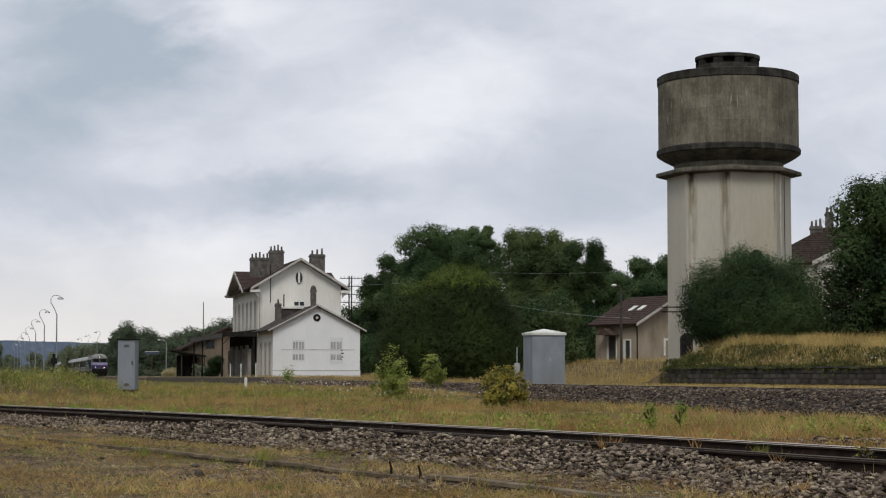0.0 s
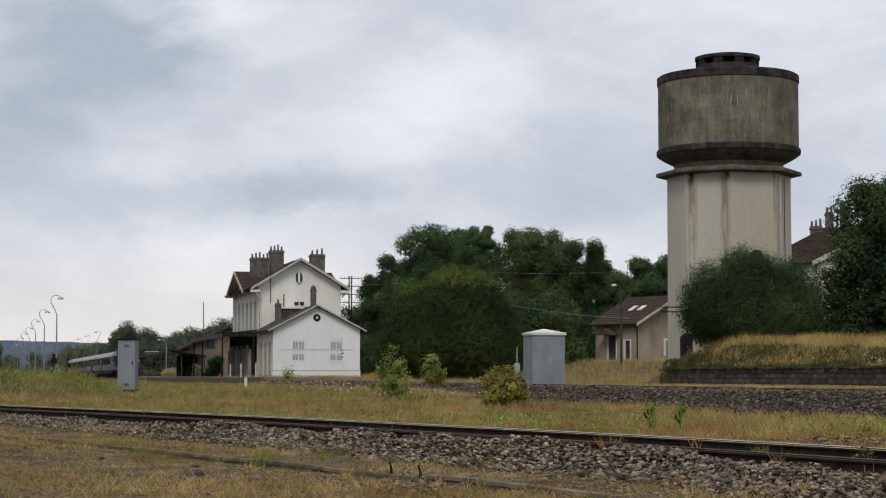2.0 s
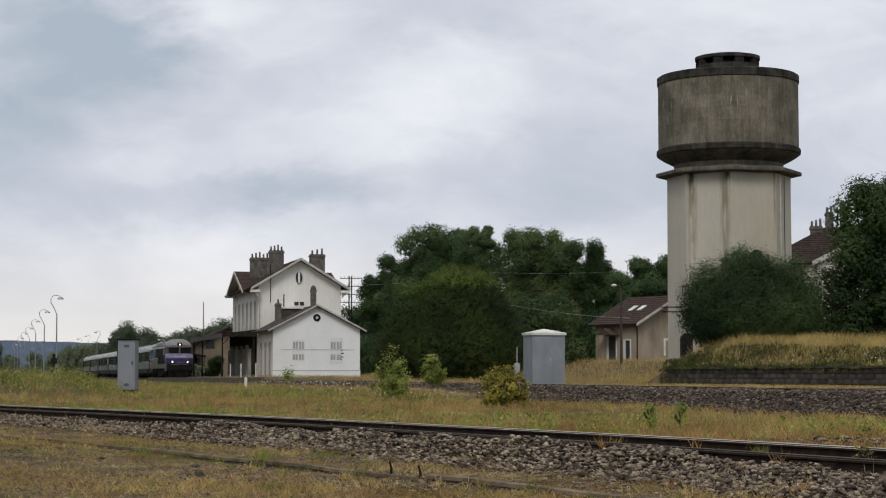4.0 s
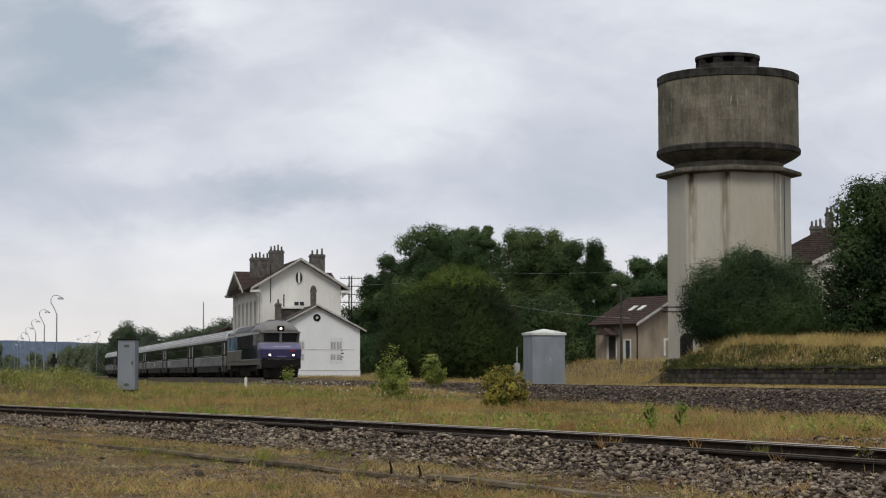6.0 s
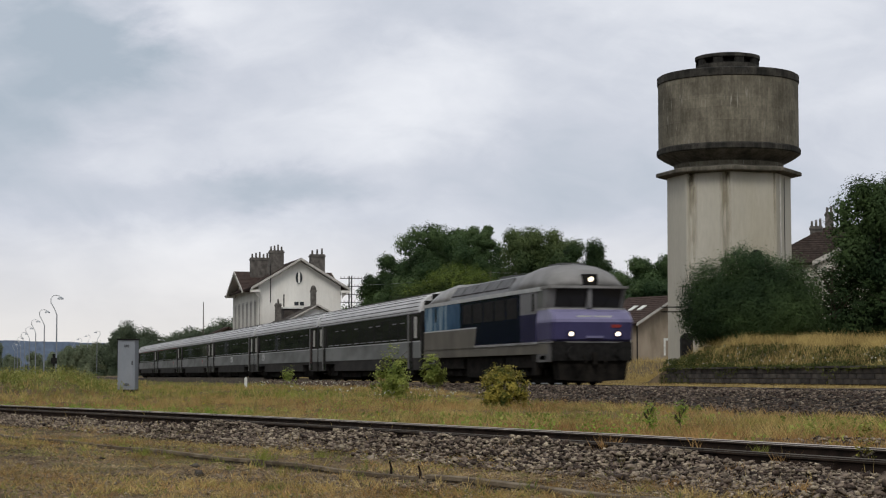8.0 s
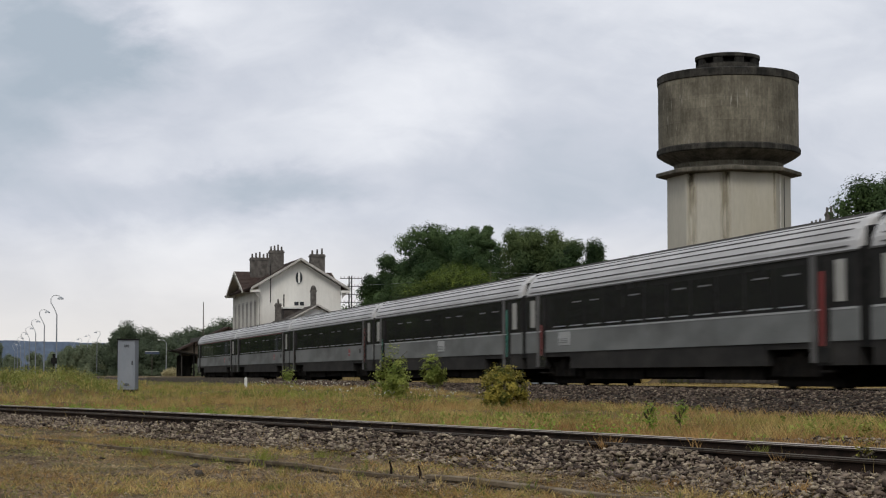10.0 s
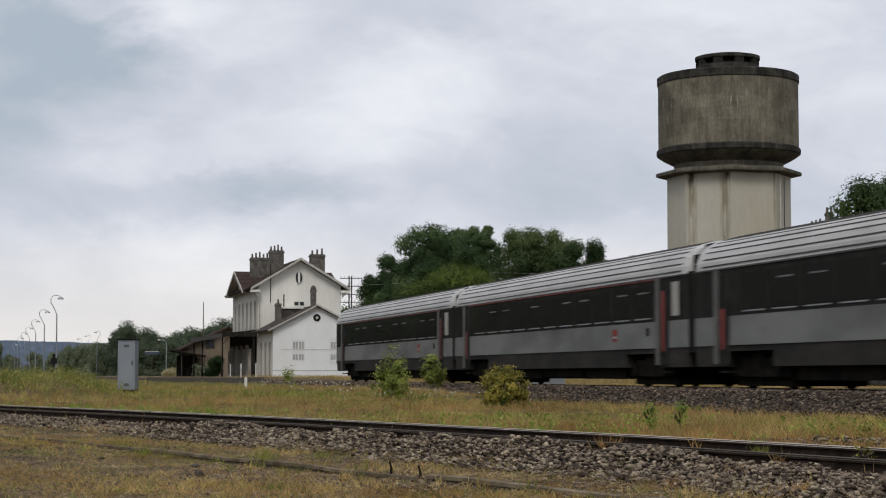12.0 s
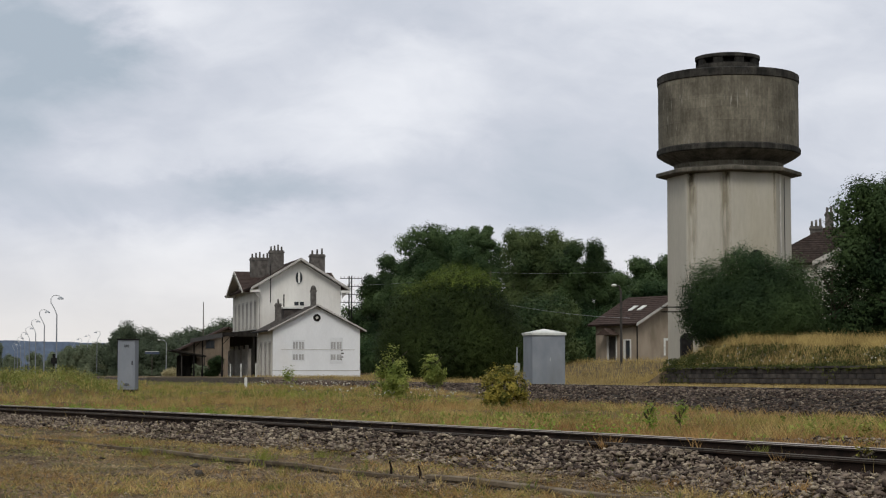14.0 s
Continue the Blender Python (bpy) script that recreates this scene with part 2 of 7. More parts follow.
def leaves(rng, centres, size, flat=0.0, out=None, tri=False):
    """A small quad (or triangle) at each centre, turned at random or facing roughly along out."""
    n = len(centres)
    a = rng.normal(size=(n, 3))
    if out is not None:
        q = out + 0.36 * rng.normal(size=(n, 3))
        a = np.cross(q / np.linalg.norm(q, axis=1)[:, None], a)
    a[:, 2] *= 1 - flat
    a /= np.linalg.norm(a, axis=1)[:, None]
    b = np.cross(a, rng.normal(size=(n, 3)) if out is None else q)
    b /= np.linalg.norm(b, axis=1)[:, None]
    s = (size * rng.uniform(0.6, 1.4, n))[:, None]
    if tri:
        v = np.stack([centres + a * s, centres - a * s * 0.5 + b * s * 0.7, centres - a * s * 0.5 - b * s * 0.7], 1)
        return v.reshape(-1, 3).astype(np.float32), (np.arange(n) * 3)[:, None] + np.array([0, 1, 2])
    v = np.stack([centres - a * s, centres + b * s * 0.5, centres + a * s, centres - b * s * 0.5], 1)
    f = (np.arange(n) * 4)[:, None] + np.array([0, 1, 2, 3])
    return v.reshape(-1, 3).astype(np.float32), f


def stones(rng, x, y, z, size, flat=0.58):
    """An eight-sided lump of broken stone at each place."""
    n = len(x)
    o = np.array([(1, 0, 0), (-1, 0, 0), (0, 1, 0), (0, -1, 0), (0, 0, 1), (0, 0, -1)], float)
    k = o[None] * rng.uniform(0.6, 1.2, (n, 6, 1)) + rng.normal(0, 0.24, (n, 6, 3))
    k = k * rng.uniform(0.55, 1.35, (n, 1, 3))
    q = rng.normal(size=(n, 4))
    q /= np.linalg.norm(q, axis=1)[:, None]
    w, i, j, l = q.T
    rot = np.stack([np.stack([1 - 2 * (j * j + l * l), 2 * (i * j - l * w), 2 * (i * l + j * w)], 1),
                    np.stack([2 * (i * j + l * w), 1 - 2 * (i * i + l * l), 2 * (j * l - i * w)], 1),
                    np.stack([2 * (i * l - j * w), 2 * (j * l + i * w), 1 - 2 * (i * i + j * j)], 1)], 1)
    k = np.einsum("nab,nvb->nva", rot, k) * size[:, None, None]
    k[:, :, 2] *= flat
    k += np.c_[x, y, z][:, None]
    tri = np.array([(0, 2, 4), (2, 1, 4), (1, 3, 4), (3, 0, 4), (2, 0, 5), (1, 2, 5), (3, 1, 5), (0, 3, 5)])
    f = ((np.arange(n) * 6)[:, None, None] + tri).reshape(-1, 3)
    return k.reshape(-1, 3).astype(np.float32), f


def litter(rng, x, y, z, length, width):
    """Dead stalks lying on the ground, each a thin strip with a slight lift."""
    n = len(x)
    a = rng.uniform(0, 2 * np.pi, n)
    dx, dy = np.cos(a) * length / 2, np.sin(a) * length / 2
    wx, wy = -np.sin(a) * width / 2, np.cos(a) * width / 2
    lift, roll = rng.uniform(0, 0.22, n) * length, rng.uniform(0, 1, n) * width
    v = np.stack([np.c_[x - dx - wx, y - dy - wy, z], np.c_[x - dx + wx, y - dy + wy, z + roll], np.c_[x + dx + wx, y + dy + wy, z + roll + lift], np.c_[x + dx - wx, y + dy - wy, z + lift]], 1)
    return v.reshape(-1, 3).astype(np.float32), (np.arange(n) * 4)[:, None] + np.array([0, 1, 2, 3])

# ---- materials ----
M_DIRT = surface("dry_earth", (0.074, 0.053, 0.030), (0.162, 0.118, 0.068), 1.3, 0.95, 0.6, c3=(0.09, 0.085, 0.036), fine=22, grain=0.35, spec=0.1)
M_STONE = surface("ballast_stone", (0.080, 0.061, 0.047), (0.275, 0.218, 0.170), 9, 0.9, 0.4, island=0.85, fine=60, spec=0.15)
M_STONE_DARK = surface("oily_ballast", (0.042, 0.031, 0.024), (0.185, 0.142, 0.115), 7, 0.9, 0.4, island=0.85, fine=60, spec=0.15)
M_RAIL = surface("rusty_rail", (0.016, 0.0105, 0.008), (0.040, 0.025, 0.018), 5, 0.8, 0.3, fine=80, spec=0.2)
M_RAIL_TOP = surface("worn_rail_head", (0.40, 0.355, 0.315), (0.58, 0.52, 0.465), 3, 0.45, 0.1, metal=0.0, spec=0.5)
M_TIMBER = surface("weathered_sleeper", (0.054, 0.045, 0.036), (0.114, 0.099, 0.081), 4, 0.9, 0.5, stretch=(1, 6, 1))
M_GREY_TIMBER = surface("bleached_timber", (0.11, 0.085, 0.06), (0.22, 0.18, 0.13), 4, 0.95, 0.5, c3=(0.06, 0.047, 0.032), spec=0.1)
M_CONCRETE = surface("tank_concrete", (0.128, 0.116, 0.089), (0.198, 0.180, 0.141), 0.9, 0.95, 0.3, c3=(0.100, 0.091, 0.070), stretch=(1, 1, 0.7), fine=7, grain=0.22, streak=0.26, spec=0.2)
formwork(M_CONCRETE)
# darker than the tank's concrete; for the cornice and the tank's underside
M_CONCRETE_MID = surface("mid_dark_concrete", (0.085, 0.078, 0.062), (0.135, 0.124, 0.100), 1.4, 0.95, 0.3, c3=(0.055, 0.050, 0.042), fine=9, streak=0.35, spec=0.2)
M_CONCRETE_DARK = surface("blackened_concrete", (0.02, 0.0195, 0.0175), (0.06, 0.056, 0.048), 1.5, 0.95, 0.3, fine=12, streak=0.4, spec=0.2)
M_SHAFT = surface("shaft_render", (0.41, 0.388, 0.328), (0.475, 0.453, 0.39), 0.3, 0.9, 0.1, c3=(0.36, 0.325, 0.24), stretch=(1, 1, 0.25), fine=6, grain=0.06, streak=0.02)
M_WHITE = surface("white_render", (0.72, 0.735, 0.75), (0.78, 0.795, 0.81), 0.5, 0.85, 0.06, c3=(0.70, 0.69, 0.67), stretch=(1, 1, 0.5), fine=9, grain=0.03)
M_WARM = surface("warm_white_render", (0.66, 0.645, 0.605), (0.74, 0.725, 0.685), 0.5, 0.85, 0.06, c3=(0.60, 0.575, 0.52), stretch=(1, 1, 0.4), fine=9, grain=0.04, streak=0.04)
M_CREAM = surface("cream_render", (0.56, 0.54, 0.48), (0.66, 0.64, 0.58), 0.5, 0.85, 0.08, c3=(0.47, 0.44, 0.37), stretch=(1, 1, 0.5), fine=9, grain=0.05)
M_TRIM = surface("stone_trim", (0.36, 0.35, 0.32), (0.50, 0.48, 0.44), 2, 0.85, 0.2)
M_TILE = surface("brown_tile", (0.039, 0.027, 0.0225), (0.080, 0.055, 0.047), 4, 0.9, 0.4, per_object=0.25, fine=25, spec=0.15)
M_TILE_DARK = surface("blackened_tile", (0.022, 0.016, 0.014), (0.050, 0.036, 0.030), 3, 0.9, 0.4, per_object=0.25, fine=25, spec=0.15)
M_SLATE = surface("dark_slate", (0.040, 0.034, 0.031), (0.085, 0.072, 0.064), 3, 0.8, 0.3, per_object=0.2, spec=0.3)
M_BRICK = surface("sooty_chimney_brick", (0.078, 0.072, 0.066), (0.15, 0.138, 0.126), 3, 0.95, 0.4, spec=0.15)
M_PLASTER = surface("tan_plaster", (0.27, 0.22, 0.165), (0.36, 0.30, 0.23), 1.2, 0.9, 0.25, c3=(0.20, 0.165, 0.12), stretch=(1, 1, 0.4))
M_WOOD_DARK = surface("dark_wood", (0.025, 0.022, 0.02), (0.055, 0.048, 0.04), 4, 0.8, 0.3)
# very dark boards; some panels of it stand in for shade
M_DARK_BOARD = surface("near_black_boards", (0.012, 0.011, 0.010), (0.032, 0.029, 0.025), 3, 0.9, 0.3, stretch=(1, 1, 0.3), spec=0.1)
M_SHUTTER = surface("faded_shutter_paint", (0.24, 0.22, 0.19), (0.34, 0.315, 0.28), 2, 0.8, 0.1, stretch=(1, 1, 0.3))
M_GREYPAINT = surface("grey_cabinet_paint", (0.20, 0.222, 0.252), (0.26, 0.282, 0.312), 1.5, 0.6, 0.05, c3=(0.185, 0.20, 0.215), stretch=(1, 1, 0.5), grain=0.05, spec=0.3)
M_GREYDOOR = surface("faded_grey_paint", (0.19, 0.21, 0.24), (0.25, 0.27, 0.30), 1.2, 0.6, 0.05, c3=(0.17, 0.185, 0.205), stretch=(1, 1, 0.3), grain=0.05, spec=0.3)
M_LID = surface("white_lid", (0.55, 0.56, 0.52), (0.70, 0.71, 0.67), 2, 0.7, 0.1)
M_GALV = surface("galvanised_steel", (0.34, 0.36, 0.38), (0.45, 0.47, 0.49), 4, 0.5, 0.1, metal=0.4)
M_BLACK = surface("black_iron", (0.008, 0.008, 0.008), (0.02, 0.019, 0.018), 5, 0.8, 0.2, spec=0.1)
M_BARK = surface("bark", (0.05, 0.04, 0.03), (0.11, 0.09, 0.065), 6, 0.95, 0.6, stretch=(1, 1, 0.2))
M_GLASS = gloss("window_glass", (0.03, 0.035, 0.04))
M_DRY = leafy("dry_grass", (0.21, 0.148, 0.054), (0.62, 0.475, 0.19), 0.8, 0.3, 0.8)
M_GREEN = leafy("green_grass", (0.088, 0.135, 0.024), (0.35, 0.36, 0.085), 0.7, 0.35, 0.5)
M_RUST = leafy("brown_dry_grass", (0.22, 0.12, 0.050), (0.55, 0.345, 0.14), 0.85, 0.25, 0.7)
M_LEAF_DARK = leafy("dark_leaves", (0.018, 0.036, 0.015), (0.062, 0.098, 0.034), 0.6, 0.25, 0.25, vary=0.16)
M_LEAF_MID = leafy("oak_leaves", (0.031, 0.062, 0.027), (0.110, 0.165, 0.067), 0.6, 0.3, 0.22, vary=0.16)
M_LEAF_OLIVE = leafy("olive_green_leaves", (0.031, 0.056, 0.022), (0.122, 0.160, 0.062), 0.6, 0.3, 0.25, vary=0.16)
M_LEAF_WILLOW = leafy("fine_green_leaves", (0.020, 0.033, 0.010), (0.052, 0.076, 0.020), 0.6, 0.3, 0.3, vary=0.14)
# leaf colours greyed and lightened, with the distance haze painted in
M_LEAF_FAR = leafy("haze_green_leaves", (0.052, 0.072, 0.046), (0.135, 0.168, 0.105), 0.6, 0.3, 0.1, vary=0.16)
M_LEAF_HAZY = leafy("haze_pale_leaves", (0.105, 0.135, 0.085), (0.235, 0.265, 0.165), 0.6, 0.3, 0.1, vary=0.16)
M_LEAF_FRESH = leafy("fresh_green_leaves", (0.13, 0.175, 0.035), (0.42, 0.46, 0.12), 0.5, 0.35, 1.5)
M_LEAF_YELLOW = leafy("yellow_green_leaves", (0.035, 0.055, 0.012), (0.40, 0.33, 0.065), 0.5, 0.25, 3.0)
M_LITTER = leafy("dead_straw", (0.07, 0.047, 0.025), (0.46, 0.335, 0.195), 0.9, 0.1, 1.6)
M_PALE = leafy("pale_dry_growth", (0.27, 0.235, 0.125), (0.60, 0.54, 0.33), 0.8, 0.3, 0.8)
M_MOUND = leafy("olive_gold_weeds", (0.13, 0.15, 0.042), (0.37, 0.365, 0.13), 0.7, 0.3, 0.5)
M_WEED_BRIGHT = leafy("bright_weed_green", (0.14, 0.23, 0.03), (0.34, 0.46, 0.09), 0.6, 0.35, 1.0)
M_FLOWER = leafy("white_flowers", (0.5, 0.5, 0.42), (0.75, 0.75, 0.66), 0.7, 0.3, 1.0)
M_YFLOWER = leafy("yellow_flowers", (0.45, 0.36, 0.02), (0.65, 0.55, 0.05), 0.7, 0.3, 1.0)
# the hills' blue is distance haze put into the base colour
M_HILL = surface("haze_blue_woods", (0.175, 0.22, 0.29), (0.21, 0.26, 0.33), 0.01, 1.0, 0.0, fine=0.08, spec=0.0)
M_GREYWALL = surface("grey_panel_paint", (0.30, 0.30, 0.295), (0.40, 0.40, 0.39), 2, 0.85, 0.05, grain=0.05)
M_FILLED = surface("patched_render", (0.64, 0.655, 0.67), (0.70, 0.715, 0.73), 1.5, 0.85, 0.06, fine=9, grain=0.04)
# dark soil, with the shade between rails and stones put into its colour
M_SOIL = surface("shade_dark_soil", (0.022, 0.018, 0.015), (0.05, 0.041, 0.033), 4, 0.95, 0.5, spec=0.1)
M_WEED = leafy("bank_weed_green", (0.035, 0.048, 0.014), (0.125, 0.135, 0.042), 0.6, 0.3, 0.8)


def stain(name, colour, strength):
    """A run of dirt that thins out at its sides and foot."""
    k = bpy.data.materials.new(name)
    k.use_nodes = True
    n, l = k.node_tree.nodes, k.node_tree.links
    b = n["Principled BSDF"]
    b.inputs["Base Color"].default_value, b.inputs["Roughness"].default_value = rgb(*colour), 0.95
    b.inputs["Specular IOR Level"].default_value = 0.1
    tc, sep, ns, mp = n.new("ShaderNodeTexCoord"), n.new("ShaderNodeSeparateXYZ"), n.new("ShaderNodeTexNoise"), n.new("ShaderNodeMapping")
    l.new(tc.outputs["Generated"], sep.inputs["Vector"])
    mp.inputs["Scale"].default_value = (3, 3, 0.5)
    l.new(tc.outputs["Object"], mp.inputs["Vector"])
    l.new(mp.outputs["Vector"], ns.inputs["Vector"])
    ns.inputs["Scale"].default_value, ns.inputs["Detail"].default_value = 1.5, 4
    side = n.new("ShaderNodeMath")
    side.operation = "PINGPONG"
    side.inputs[1].default_value = 0.5
    l.new(sep.outputs["X"], side.inputs[0])
    r1, r2, r3 = [n.new("ShaderNodeMapRange") for _ in range(3)]
    r1.inputs["From Max"].default_value = 0.35
    l.new(side.outputs["Value"], r1.inputs["Value"])
    r2.inputs["From Max"].default_value = 0.8
    l.new(sep.outputs["Z"], r2.inputs["Value"])
    r3.inputs["From Min"].default_value, r3.inputs["From Max"].default_value, r3.inputs["To Max"].default_value = 0.3, 0.6, strength
    l.new(ns.outputs["Fac"], r3.inputs["Value"])
    m1, m2 = n.new("ShaderNodeMath"), n.new("ShaderNodeMath")
    m1.operation = m2.operation = "MULTIPLY"
    l.new(r1.outputs["Result"], m1.inputs[0])
    l.new(r2.outputs["Result"], m1.inputs[1])
    l.new(m1.outputs["Value"], m2.inputs[0])
    l.new(r3.outputs["Result"], m2.inputs[1])
    l.new(m2.outputs["Value"], b.inputs["Alpha"])
    return k


M_STAIN = stain("ochre_run", (0.30, 0.255, 0.165), 0.32)
M_STAIN_DARK = stain("brown_run", (0.11, 0.088, 0.058), 0.55)

# ---- ground: one sheet out to the horizon, with the raised bank behind the line ----
TRACK_X = 19.82         # centre of the running line; +Y runs along it, rail tops at z = 0
GROUND = -0.45


def smooth(a, b, v):
    t = np.clip((v - a) / (b - a), 0, 1)
    return t * t * (3 - 2 * t)


QUAY_X, QUAY_TOP = 33.0, 0.68


def ground_z(x, y):
    x, y = np.asarray(x, float), np.asarray(y, float)
    beyond = smooth(16.0, 22.5, x)
    z = GROUND + beyond * (0.36 + 0.26 * smooth(95, 165, y))
    z = z + (1 - beyond) * 0.27 * smooth(46, 68, y)
    z = z + 0.02 * np.sin(x * 0.9 + y * 0.37) * np.cos(y * 0.61 - x * 0.3)
    z = z + smooth(QUAY_X - 0.02, QUAY_X + 0.04, x) * smooth(91.5, 87.6, y) * 0.70
    z = z + (0.78 + 0.42 * smooth(64, 84, y)) * smooth(QUAY_X + 0.5, QUAY_X + 2.6, x) * smooth(97.5, 88, y) * smooth(140, 60, x)
    z = z + 1.35 * smooth(36, 54, x) * smooth(98, 120, y)
    z = z + 0.40 * smooth(4.2, 2.6, x) * smooth(-16, -4, x) * smooth(56, 63, y) * smooth(92, 72, y)
    return z


def build_ground():
    xs = np.unique(np.r_[np.linspace(-3000, -60, 14), np.linspace(-60, 10, 36), np.linspace(10, 32.9, 60), 32.98, 33.04, np.linspace(33.2, 70, 50), np.linspace(70, 400, 30), np.linspace(400, 4000, 14)])
    ys = np.unique(np.r_[np.linspace(-400, -20, 10), np.linspace(-20, 150, 150), np.linspace(150, 420, 40), np.linspace(420, 4600, 24)])
    gx, gy = np.meshgrid(xs, ys)
    v = np.c_[gx.ravel(), gy.ravel(), ground_z(gx, gy).ravel()]
    w = len(xs)
    i = (np.arange(len(ys) - 1)[:, None] * w + np.arange(w - 1)).ravel()
    f = np.c_[i, i + 1, i + w + 1, i + w]
    ob = new("ground", mesh_np("ground", v, f, M_DIRT, True))
    tagged(ob, "dry trackside earth with patchy grass and gravel", "ground", kind="structure")


build_ground()


def curve_x(y, pts):
    """A gentle curve in plan through three places."""
    (x0, y0), (x1, y1), (x2, y2) = pts
    s0, s1 = (x1 - x0) / (y1 - y0), (x2 - x1) / (y2 - y1)
    return x0 + s0 * (y - y0) + (s1 - s0) / (y2 - y0) * (y - y0) * (y - y1)


SIDING = ((7.60, 15.61), (4.42, 28.47), (0.28, 41.47))     # far rail of the siding
EDGE = ((3.73, 11.16), (2.24, 16.72), (0.17, 24.11))         # half-buried old rail in front of it
RAIL_PROFILE = ((-0.067, 0), (0.067, 0), (0.067, 0.012), (0.012, 0.03), (0.012, 0.108), (0.034, 0.118), (0.034, 0.148), (-0.034, 0.148), (-0.034, 0.118), (-0.012, 0.108), (-0.012, 0.03), (-0.067, 0.012))


def sweep(bm, places, outline, mi=0):
    """Draws an outline along places in plan (x, y, z)."""
    rings = []
    for i, p in enumerate(places):
        a, b = Vector(places[max(i - 1, 0)]), Vector(places[min(i + 1, len(places) - 1)])
        d = (b - a).normalized()
        side = Vector((d.y, -d.x, 0)).normalized()
        rings.append([bm.verts.new(Vector(p) + side * u + Vector((0, 0, w))) for u, w in outline])
    n = len(outline)
    for a, b in zip(rings, rings[1:]):
        for j in range(n):
            bm.faces.new((a[j], a[(j + 1) % n], b[(j + 1) % n], b[j])).material_index = mi
    bm.faces.new(rings[0][::-1])
    bm.faces.new(rings[-1])
    return bm


def siding_place(y, off):
    x = curve_x(y, SIDING)
    s = (curve_x(y + 0.1, SIDING) - curve_x(y - 0.1, SIDING)) / 0.2
    k = 1 / math.hypot(1, s)
    return x - off * k, y - off * -s * k


SIDING_TOP = -0.308


def build_tracks():
    line = thing("running_line", "main railway line with rusty rails on sleepers", "railway track", kind="structure")
    for x in (TRACK_X - 0.75, TRACK_X + 0.75):
        bm = bmesh.new()
        sweep(bm, [(x, y, -0.15) for y in (-60, 20, 100, 300, 900)], RAIL_PROFILE)
        part("rail", bm, M_RAIL, line)
        part("rail_head", boxes((x - 0.03, x + 0.03, -60, 900, -0.004, 0.0)), M_RAIL_TOP, line, "polished running surface")
    me = None
    for i in range(150):
        y = 5 + i * 0.6
        if me is None:
            bm = boxes((-1.28, 1.28, -0.13, 0.13, -0.2, 0.0))
            finish(bm, 0.015)
            me = bpy.data.meshes.new("sleeper")
            bm.to_mesh(me)
            bm.free()
            me.materials.append(M_TIMBER)
        piece("sleeper", me, line, pose(TRACK_X, y, -0.152))
    side = thing("siding_track", "disused curved siding with rusty rails and dark sleepers", "railway track", kind="structure")
    ys = [2 + i * 1.5 for i in range(36)]
    for off in (0.0, 1.435):
        bm = bmesh.new()
        sweep(bm, [(*siding_place(y, off), SIDING_TOP - 0.148) for y in ys], RAIL_PROFILE)
        part("rail", bm, M_RAIL, side)
        bm = bmesh.new()
        sweep(bm, [(*siding_place(y, off), SIDING_TOP) for y in ys], ((-0.036, -0.014), (0.036, -0.014), (0.03, 0.004), (-0.03, 0.004)))
        part("rail_head", bm, M_RAIL_TOP if off == 0 else M_TIMBER, side, "dull worn rail head")
    me2 = None
    for i in range(84):
        y = 3 + i * 0.55
        x, yy = siding_place(y, 0.7175)
        s = (curve_x(y + 0.1, SIDING) - curve_x(y - 0.1, SIDING)) / 0.2
        if me2 is None:
            bm = boxes((-1.3, 1.3, -0.12, 0.12, -0.16, 0.0))
            finish(bm, 0.015)
            me2 = bpy.data.meshes.new("sleeper")
            bm.to_mesh(me2)
            bm.free()
            me2.materials.append(M_TIMBER)
        piece("sleeper", me2, side, pose(x, yy, SIDING_TOP - 0.15, rz=-math.degrees(math.atan(s))))
    bm = boxes((-0.17, -0.065, -0.06, 0.06, 0.0, 0.03), (0.065, 0.17, -0.06, 0.06, 0.0, 0.03), (-0.13, -0.095, -0.02, 0.02, 0.03, 0.06), (0.095, 0.13, -0.02, 0.02, 0.03, 0.06))
    chair = bpy.data.meshes.new("rail_chair")
    bm.to_mesh(chair)
    bm.free()
    chair.materials.append(M_RAIL)
    for i in range(84):
        y = 3 + i * 0.55
        q = (curve_x(y + 0.1, SIDING) - curve_x(y - 0.1, SIDING)) / 0.2
        for off in (0.0, 1.435):
            piece("rail_chair", chair, side, pose(*siding_place(y, off), SIDING_TOP - 0.15, rz=-math.degrees(math.atan(q))))
    bm = boxes((-0.045, -0.014, -0.3, 0.3, 0.04, 0.10), (0.014, 0.045, -0.3, 0.3, 0.04, 0.10))
    for k in range(4):
        box(bm, -0.06, 0.06, -0.23 + 0.15 * k, -0.20 + 0.15 * k, 0.055, 0.085)
    plate = bpy.data.meshes.new("fishplate")
    bm.to_mesh(plate)
    bm.free()
    plate.materials.append(M_RAIL)
    for y in (14.2, 24.9, 35.6):
        q = (curve_x(y + 0.1, SIDING) - curve_x(y - 0.1, SIDING)) / 0.2
        for off in (0.0, 1.435):
            piece("fishplate", plate, side, pose(*siding_place(y, off), SIDING_TOP - 0.148, rz=-math.degrees(math.atan(q))))
    old = thing("buried_old_rail", "half-buried old rail and planks beside bent iron stakes", "old rail", kind="structure")
    for y0, y1, half, high, lift in ((16.3, 26.5, 0.018, 0.034, 0.014), (13.5, 16.2, 0.018, 0.03, 0.014), (10.2, 13.3, 0.045, 0.04, 0.024)):
        bm = bmesh.new()
        ys = [y0 + (y1 - y0) * i / 14 for i in range(15)]
        way = [(curve_x(y, EDGE) + 0.01 * math.sin(y * 5), y, GROUND + lift + 0.008 * math.sin(y * 2.1)) for y in ys]
